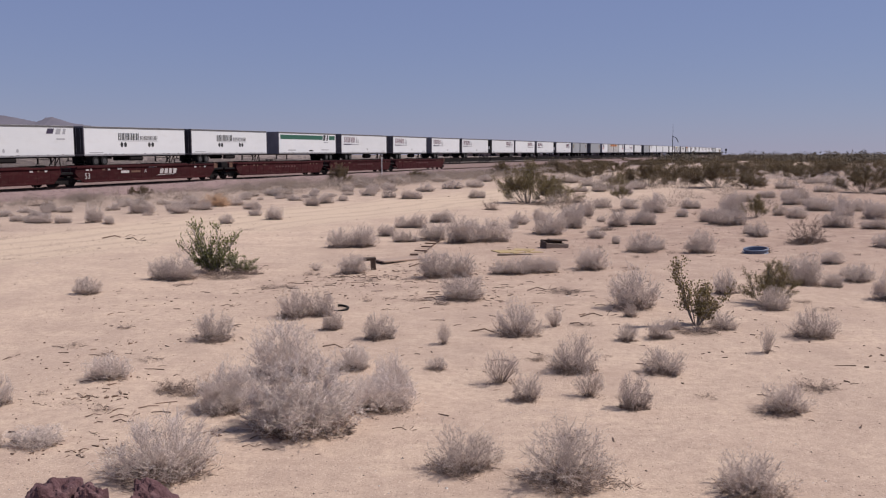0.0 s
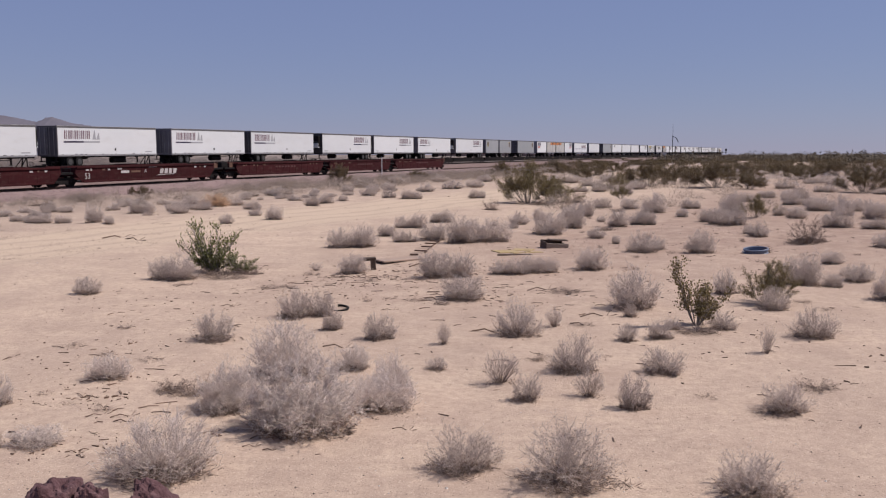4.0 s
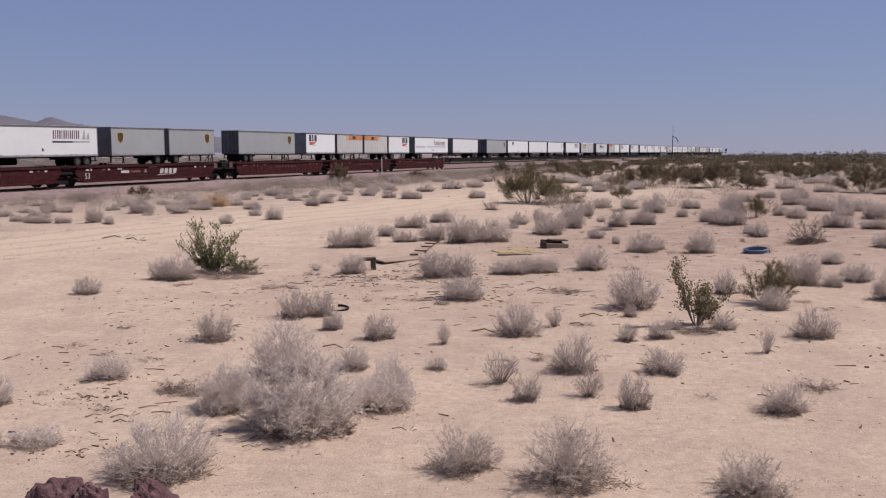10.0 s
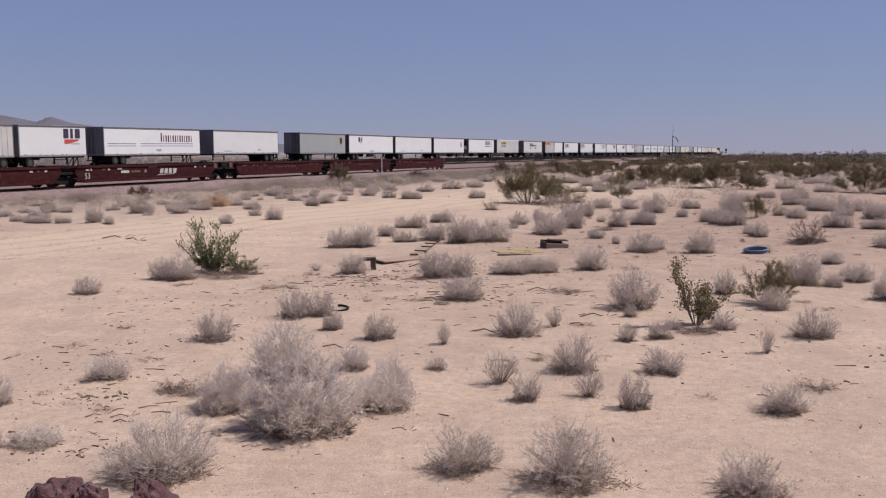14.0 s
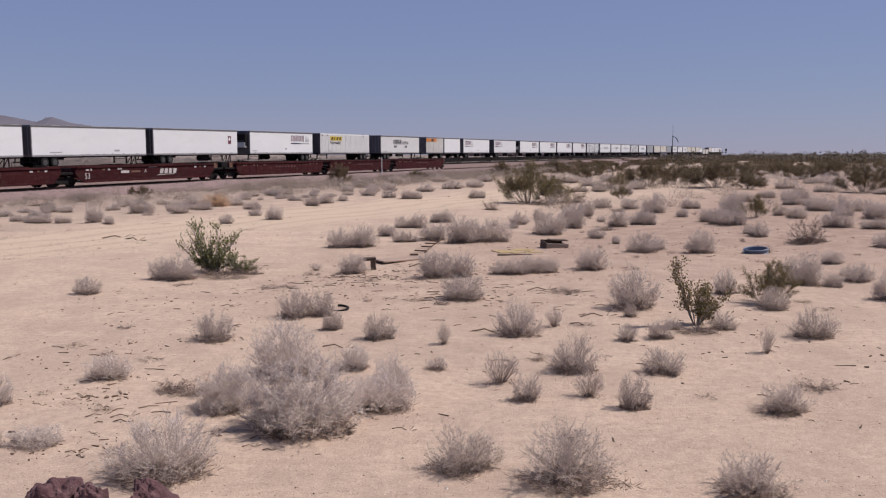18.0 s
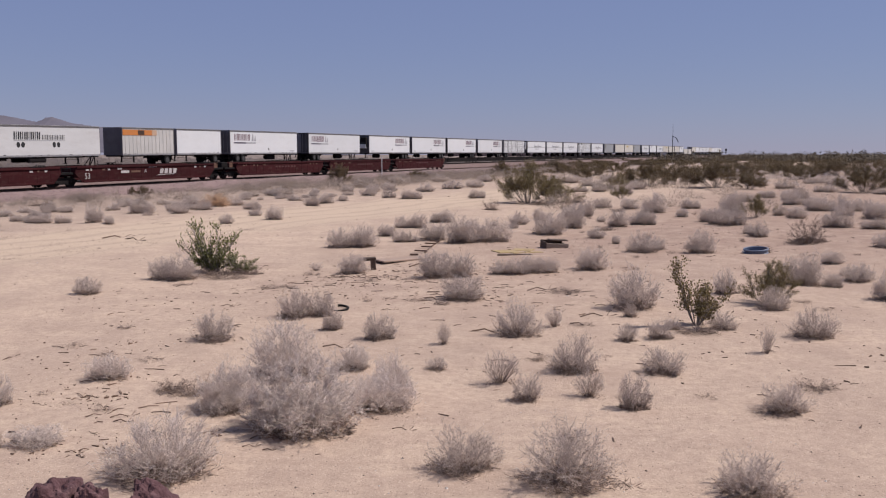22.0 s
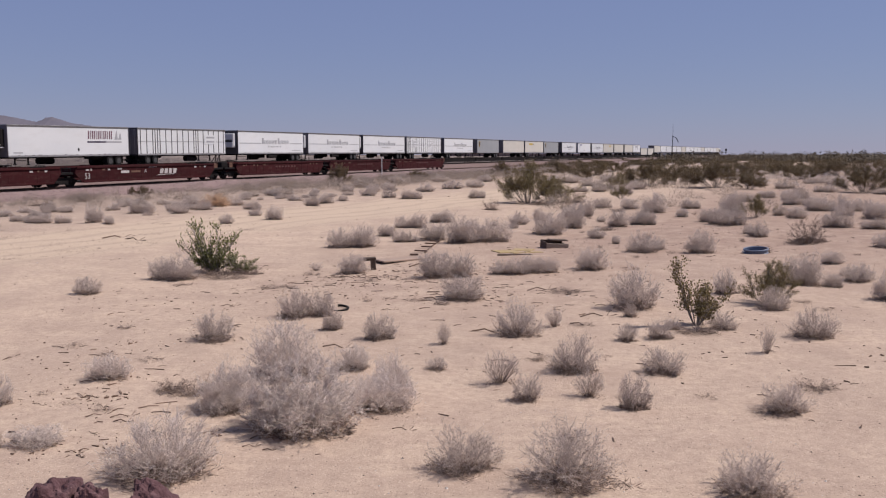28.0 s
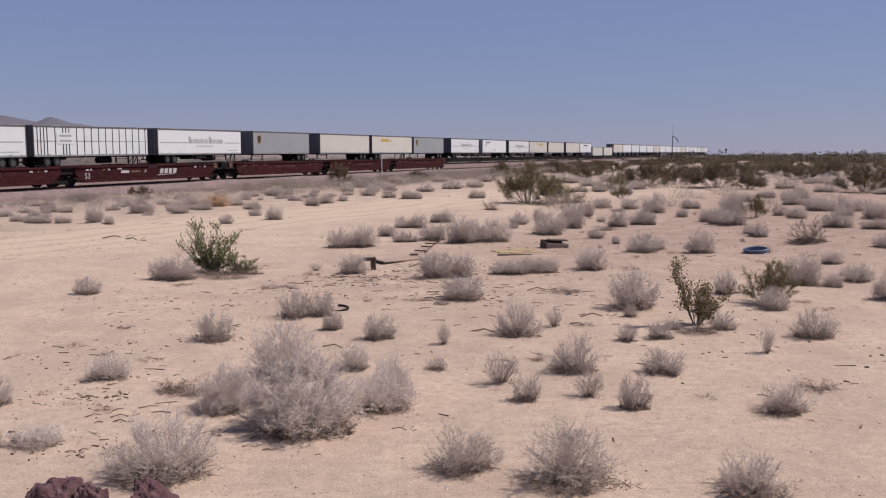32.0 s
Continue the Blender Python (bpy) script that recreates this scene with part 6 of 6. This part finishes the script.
def gravel_windrow():
    """Thin lines of grit pushed up along the lane."""
    rng = random.Random(33)
    verts, faces = [], []
    for off, count in ((-2.7, 4200), (-0.6, 900), (3.2, 2600), (5.5, 1800)):
        for _ in range(count):
            run, side = rng.uniform(-4, 34), rng.gauss(27.8 + off, 0.4)
            x, y = 0.452 * run - 0.89 * side, 0.89 * run + 0.452 * side
            side += 0.5 * noise.noise((run * 0.2, off, 1))
            x, y = 0.452 * run - 0.89 * side, 0.89 * run + 0.452 * side
            if noise.noise((run * 0.35, off * 3, 2)) < -0.1:
                continue
            r, z, n = rng.uniform(0.006, 0.022), height(x, y), len(verts)
            verts += [(x + r, y, z), (x - r, y + r * 0.2, z), (x, y + r, z), (x + r * 0.1, y - r, z), (x, y, z + r * 0.8)]
            faces += [(n, n + 2, n + 4), (n + 2, n + 1, n + 4), (n + 1, n + 3, n + 4), (n + 3, n, n + 4)]
    tagged(new("gravel_windrow", soup("gravel_windrow", verts, faces, PEBBLE)), "lines of brown grit along the sandy lane", "gravel", kind="stuff")


gravel_windrow()


def stick(x, y, size, turn, thick):
    """A single fallen branch with a crook and a side twig."""
    rng = random.Random(int(x * 100 + y * 10))
    z = height(x, y) + thick * 0.7
    d = Vector((math.cos(radians(turn)), math.sin(radians(turn)), 0)) * size / 2
    side = d.orthogonal().normalized() * size * 0.06
    pts = [Vector((x, y, z)) - d, Vector((x, y, z + thick)) - d * 0.3 + side, Vector((x, y, z)) + d * 0.35 - side, Vector((x, y, z + 0.01)) + d]
    v, f = twig_soup([(pts, thick, thick * 0.5), ([pts[2], pts[2] + d * 0.35 + side * 3 + Vector((0, 0, 0.01))], thick * 0.5, thick * 0.25)], 6)
    tagged(new("fallen_stick", soup("fallen_stick", v, f, STICK)), "dark weathered stick lying on sand", "stick", "fallen sticks")


stick(-7.02, 14.75, 0.42, 75, 0.008)
stick(-5.30, 11.85, 0.23, -17, 0.006)
stick(-4.73, 12.21, 0.23, -27, 0.006)
stick(-4.44, 11.74, 0.21, -32, 0.006)
stick(-4.34, 11.35, 0.33, 36, 0.007)
stick(-4.12, 10.58, 0.23, -49, 0.006)
stick(-4.81, 13.42, 0.29, 20, 0.006)
stick(-2.74, 10.64, 0.23, 34, 0.006)
stick(-2.54, 10.64, 0.27, 41, 0.006)
stick(-12.61, 35.75, 1.32, 46, 0.026)
stick(-11.57, 34.59, 1.06, -28, 0.021)
stick(-6.38, 22.75, 0.56, 44, 0.011)
stick(-4.60, 19.77, 0.44, 23, 0.009)
stick(-0.87, 11.13, 0.21, -36, 0.006)
stick(-0.46, 10.71, 0.31, -13, 0.006)
stick(-0.18, 20.54, 0.64, -33, 0.013)
stick(2.67, 17.47, 0.54, -37, 0.011)
stick(2.37, 21.81, 0.81, 25, 0.016)
stick(0.89, 16.74, 0.84, 0, 0.017)
stick(2.46, 19.26, 0.29, 0, 0.006)
stick(3.50, 19.77, 0.42, 0, 0.008)
stick(-2.15, 10.08, 0.21, 12, 0.006)
stick(3.17, 18.52, 0.81, 16, 0.016)
stick(1.53, 14.84, 0.37, -59, 0.007)
stick(-1.76, 15.41, 0.58, -9, 0.012)
stick(-1.12, 19.26, 0.38, 12, 0.008)
stick(11.79, 28.96, 0.61, 17, 0.012)
stick(-0.64, 26.77, 0.99, 49, 0.020)
stick(-5.02, 10.55, 0.30, -38, 0.011)
stick(-4.86, 10.28, 0.17, 62, 0.010)
stick(-4.55, 10.22, 0.26, 8, 0.007)
stick(-4.05, 9.86, 0.22, -6, 0.007)
stick(-3.93, 9.72, 0.15, -34, 0.008)
stick(-3.98, 11.28, 0.36, 24, 0.008)
stick(-3.92, 11.05, 0.25, 4, 0.009)
stick(-2.12, 10.42, 0.24, 30, 0.009)
stick(-1.92, 9.95, 0.16, 6, 0.008)
stick(-2.66, 10.5, 0.17, -20, 0.012)


def slatted_frame():
    """Broken ladder-like wooden frame lying on the sand, one rail gone."""
    t = tagged(new("wooden_frame"), "broken dark wooden slatted frame lying on sand", "wood frame")
    t.matrix_basis = pose(-0.59, 30.1, height(-0.59, 30.1))
    v, f = twig_soup([([Vector((0.0, -0.1, 0.02)), Vector((0.16, 1.5, 0.04)), Vector((0.34, 3.0, 0.03)), Vector((0.56, 4.6, 0.03))], 0.03, 0.022)], 6)
    link("side_rail", soup("side_rail", v, f, STICK), t)
    for y, size, turn in ((0.1, 0.36, -2), (1.45, 0.33, 3), (2.55, 0.35, -3), (3.5, 0.3, 4), (4.4, 0.27, -2)):
        bm = bmesh.new()
        box(bm, -size, 0.04, -0.05, 0.05, 0, 0.045, 0.006)
        part("slat", bm, STICK, t, m=pose(y * 0.118, y, 0.035, 0, 2, turn))


slatted_frame()


def plank(x, y, size, turn, wide, material, label, lift=0.0, name="plank"):
    bm = bmesh.new()
    box(bm, -size / 2, size / 2, -wide / 2, wide / 2, -0.02, 0.025, 0.008)
    for v in bm.verts:
        v.co.z += 0.015 * math.sin(v.co.x * 2.2)
        v.co.x += 0.12 * size * noise.noise((x * 9, v.co.y * 7, 1)) * (1 if v.co.x > 0 else -1)
        v.co.y += 0.16 * wide * noise.noise((v.co.x * 3, y * 5, 4))
    ob = part(name, bm, material, None, m=pose(x, y, height(x, y) + 0.005 + lift, 0, 2, turn))
    return tagged(ob, label, "plank", "old boards")


plank(-0.98, 28.4, 2.8, 51, 0.7, BOARD_BROWN, "wide weathered brown board lying on sand", 0.02)
plank(-1.62, 27.55, 0.95, 24, 0.12, WOOD_GREY, "short dark plank beside a wide board", 0.05)
plank(-0.92, 29.3, 0.26, 5, 0.14, WOOD_GREY, "small dark offcut of plank on sand", 0.02)
plank(2.1, 30.5, 0.75, 18, 0.8, YELLOW_BOARD, "faded yellow board half buried in sand", -0.008)
plank(2.7, 31.0, 0.7, -12, 0.7, YELLOW_BOARD, "split yellow board half buried in sand", -0.012)
plank(3.0, 30.3, 0.6, 6, 0.3, YELLOW_BOARD, "faded yellow board edge in sand", -0.01)
plank(2.45, 30.1, 0.42, 30, 0.2, YELLOW_BOARD, "small faded yellow splinter of board in sand", -0.006)
plank(2.3, 29.5, 1.0, 4, 0.2, WOOD_GREY, "rotten grey plank in sand")


def wooden_crate():
    """Small open wooden box sunk in the sand."""
    t = tagged(new("broken_crate"), "dark broken wooden crate half sunk in sand", "crate")
    t.matrix_basis = pose(3.85, 31.9, -0.12, 4, 3, 14)
    for name, x0, x1, y0, y1, z1 in (("side_board", -0.5, 0.5, -0.33, -0.29, 0.3), ("side_board", -0.5, 0.5, 0.29, 0.33, 0.34), ("end_board", -0.5, -0.46, -0.285, 0.285, 0.32), ("end_board", 0.46, 0.5, -0.285, 0.285, 0.26), ("lid_board", -0.2, 0.62, 0.0, 0.3, 0.36)):
        bm = bmesh.new()
        box(bm, x0 * 0.8, x1 * 0.8, y0, y1, 0.345 if name == "lid_board" else 0, z1 + (0.02 if name == "lid_board" else 0), 0.006)
        part(name, bm, WOOD_TAN if x0 > 0 or y1 < 0 else WOOD_GREY, t)


wooden_crate()


def post_stump():
    """Short broken post with a board nailed across its top."""
    t = tagged(new("broken_stand"), "low broken wooden stand with a plank top", "stand")
    t.matrix_basis = pose(-2.1, 25.9, height(-2.1, 25.9), 0, -4, 10)
    bm = bmesh.new()
    box(bm, -0.26, 0.22, -0.14, 0.14, 0.26, 0.34, 0.01)
    part("top_board", bm, WOOD_GREY, t)
    bm = bmesh.new()
    box(bm, 0.06, 0.2, -0.12, -0.02, -0.05, 0.26, 0.01)
    part("leg", bm, WOOD_GREY, t)


post_stump()


def blue_tub():
    """Shallow round plastic ring lying on the sand."""
    bm = bmesh.new()
    outer = ((0.41, 0.0), (0.43, 0.02), (0.43, 0.05), (0.41, 0.07), (0.415, 0.14), (0.44, 0.16), (0.44, 0.2), (0.415, 0.215), (0.39, 0.2), (0.385, 0.03))
    rings = [[bm.verts.new((r * math.cos(k * math.pi / 16), r * math.sin(k * math.pi / 16), z)) for k in range(32)] for r, z in outer]
    for one, two in zip(rings, rings[1:]):
        for k in range(32):
            bm.faces.new((one[k], one[(k + 1) % 32], two[(k + 1) % 32], two[k]))
    bm.faces.new(rings[-1])
    t = tagged(new("blue_tub"), "faded blue shallow plastic tub on sand", "tub")
    t.matrix_basis = pose(10.3, 30.2, height(10.3, 30.2) - 0.03, 4, -4, 0) @ Matrix.Scale(0.92, 4)
    part("tub_body", bm, BLUE_PLASTIC, t)
    bm = bmesh.new()
    box(bm, -0.06, 0.06, -0.03, 0.03, 0, 0.06, 0.02)
    part("handle", bm, POST_WHITE, t, m=pose(-0.46, -0.05, 0.11))


blue_tub()


def half_buried_tyre():
    bm = bmesh.new()
    rows = []
    for k in range(25):
        a = radians(-100 + 8 * k)
        row = []
        for j in range(8):
            b = j * math.pi / 4
            r = 0.23 + 0.028 * math.cos(b)
            row.append(bm.verts.new((r * math.cos(a), r * math.sin(a), 0.028 * math.sin(b))))
        rows.append(row)
    for one, two in zip(rows, rows[1:]):
        for j in range(8):
            bm.faces.new((one[j], one[(j + 1) % 8], two[(j + 1) % 8], two[j]))
    bm.faces.new(rows[0])
    bm.faces.new(rows[-1][::-1])
    ob = part("rubber_ring", bm, RUBBER, None, m=pose(-2.22, 19.1, height(-2.22, 19.1) + 0.02, 6, 0, 0))
    tagged(ob, "broken black rubber ring half buried in sand", "rubber ring")


half_buried_tyre()


def boulder(x, y, low, wide, tall, seed, slope, label):
    """Angular rock with chipped faces; slope: how far its top falls along x."""
    bm = bmesh.new()
    bmesh.ops.create_icosphere(bm, subdivisions=5, radius=1)
    for v in bm.verts:
        p = v.co.copy()
        flat = max(abs(p.x), abs(p.y), abs(p.z)) ** 0.75
        k = (1 + 0.14 * noise.noise(p * 1.3 + Vector((seed, 0, 0))) + 0.09 * noise.noise(p * 2.7 + Vector((0, seed, 0))) + 0.06 * noise.noise(p * 5) + 0.02 * noise.noise(p * 13) + 0.008 * noise.noise(p * 30)) / flat
        v.co = p * k
    for v in bm.verts:
        v.co = Vector((v.co.x * wide / 2, v.co.y * wide * 0.45, v.co.z * tall / 2 * (1 - slope * v.co.x) + tall / 2))
    ob = part("boulder", bm, ROCK, None, m=pose(x, y, low))
    tagged(ob, label, "rock", "rocks on the bank")


boulder(-2.19, 5.0, 0.86, 0.3, 0.6, 1.0, -0.08, "rough purple-brown rock on the bank")
boulder(-1.955, 4.95, 0.89, 0.17, 0.57, 2.3, 0.06, "smaller purple-brown rock beside another")
boulder(-1.615, 5.0, 0.81, 0.25, 0.62, 4.1, 0.2, "angular dark purple rock on the bank")


def marker_post():
    t = tagged(new("marker_post"), "thin white marker post beside the railway", "post")
    p = ALONG * (117.5 - 48.0 * math.tan(TURN)) + ACROSS * 48.0
    t.matrix_basis = pose(p.x, p.y, 0.05)
    bm = bmesh.new()
    rod(bm, (0, 0, -0.2), (0, 0, 2.6), 0.05, 0.045, 8)
    part("post", bm, POST_WHITE, t)
    bm = bmesh.new()
    lathe(bm, ((0.05, 2.6), (0.055, 2.62), (0.04, 2.7), (0.01, 2.73)), Matrix(), 8)
    part("cap", bm, BLUE_PLASTIC, t)


marker_post()


def signal_mast():
    """Tall thin mast with a bent arm, and its equipment cabin."""
    t = tagged(new("signal_mast"), "tall thin railway mast with a bent arm", "mast")
    p = ALONG * (348 - 49 * math.tan(TURN)) + ACROSS * 49.0
    t.matrix_basis = pose(p.x, p.y, 0.1, 0, 0, 0)
    for name, a, b, r in (("pole", (0, 0, -0.3), (0, 0, 8.8), 0.13), ("aerial", (0, 0, 8.8), (0, 0, 12.6), 0.05), ("arm", (0, 0, 8.6), (1.3, 0, 7.9), 0.12), ("arm_tip", (1.3, 0, 7.9), (2.0, 0, 6.4), 0.14)):
        bm = bmesh.new()
        rod(bm, a, b, r, r * 0.8, 8)
        part(name, bm, DARK_IRON, t)
    bm = bmesh.new()
    box(bm, -0.4, 0.4, -0.4, 0.4, -0.3, 0.5, 0.03)
    part("footing", bm, CABIN, t)
    c = tagged(new("equipment_cabin"), "small pale railway equipment cabin beside a mast", "cabin")
    c.matrix_basis = pose(p.x - 2.3, p.y + 3, 0.0)
    bm = bmesh.new()
    box(bm, -0.9, 0.9, -0.7, 0.7, 0, 3.1, 0.03)
    body = part("walls", bm, CABIN, c)
    bm = bmesh.new()
    box(bm, -1.0, 1.0, -0.8, 0.8, 3.1, 3.25, 0.03)
    part("roof", bm, ALU, body)
    bm = bmesh.new()
    box(bm, -0.4, 0.4, -0.73, -0.7, 0.2, 2.2, 0.01)
    part("door", bm, ALU, body)


signal_mast()


def far_signal():
    """Small signal stand far down the line."""
    t = tagged(new("far_signal_stand"), "small dark railway signal stand far off", "signal")
    p = ALONG * (678 - 62 * math.tan(TURN)) + ACROSS * 62.0
    t.matrix_basis = pose(p.x, p.y, 0.4)
    for name, a, b, r in (("pole", (0, 0, -0.3), (0, 0, 4.6), 0.15), ("pole", (-2.6, 0, -0.3), (-2.6, 0, 3.4), 0.15), ("walkway", (-3.4, 0, 2.6), (0.8, 0, 2.6), 0.16)):
        bm = bmesh.new()
        rod(bm, a, b, r, r, 6)
        part(name, bm, DARK_IRON, t)
    bm = bmesh.new()
    box(bm, -0.5, 0.5, -0.25, 0.25, 3.4, 5.0, 0.05)
    part("signal_head", bm, DARK_IRON, t)


far_signal()

# ---- rails, ties and stones, last and many ----
rails_and_ties(near_bed, NEAR, NEAR_RAIL, 20.0, 150.0)
rails_and_ties(far_bed, FAR, FAR_RAIL, 90.0, 180.0)
ballast_stones(near_bed, NEAR_RAIL)


# ---- what moves ----
def motions():
    for thing, q, z, length, turned in MOVING:
        walk(thing, [(float(k), at_time(q, z, length, turned, k)) for k in range(33)])


motions()
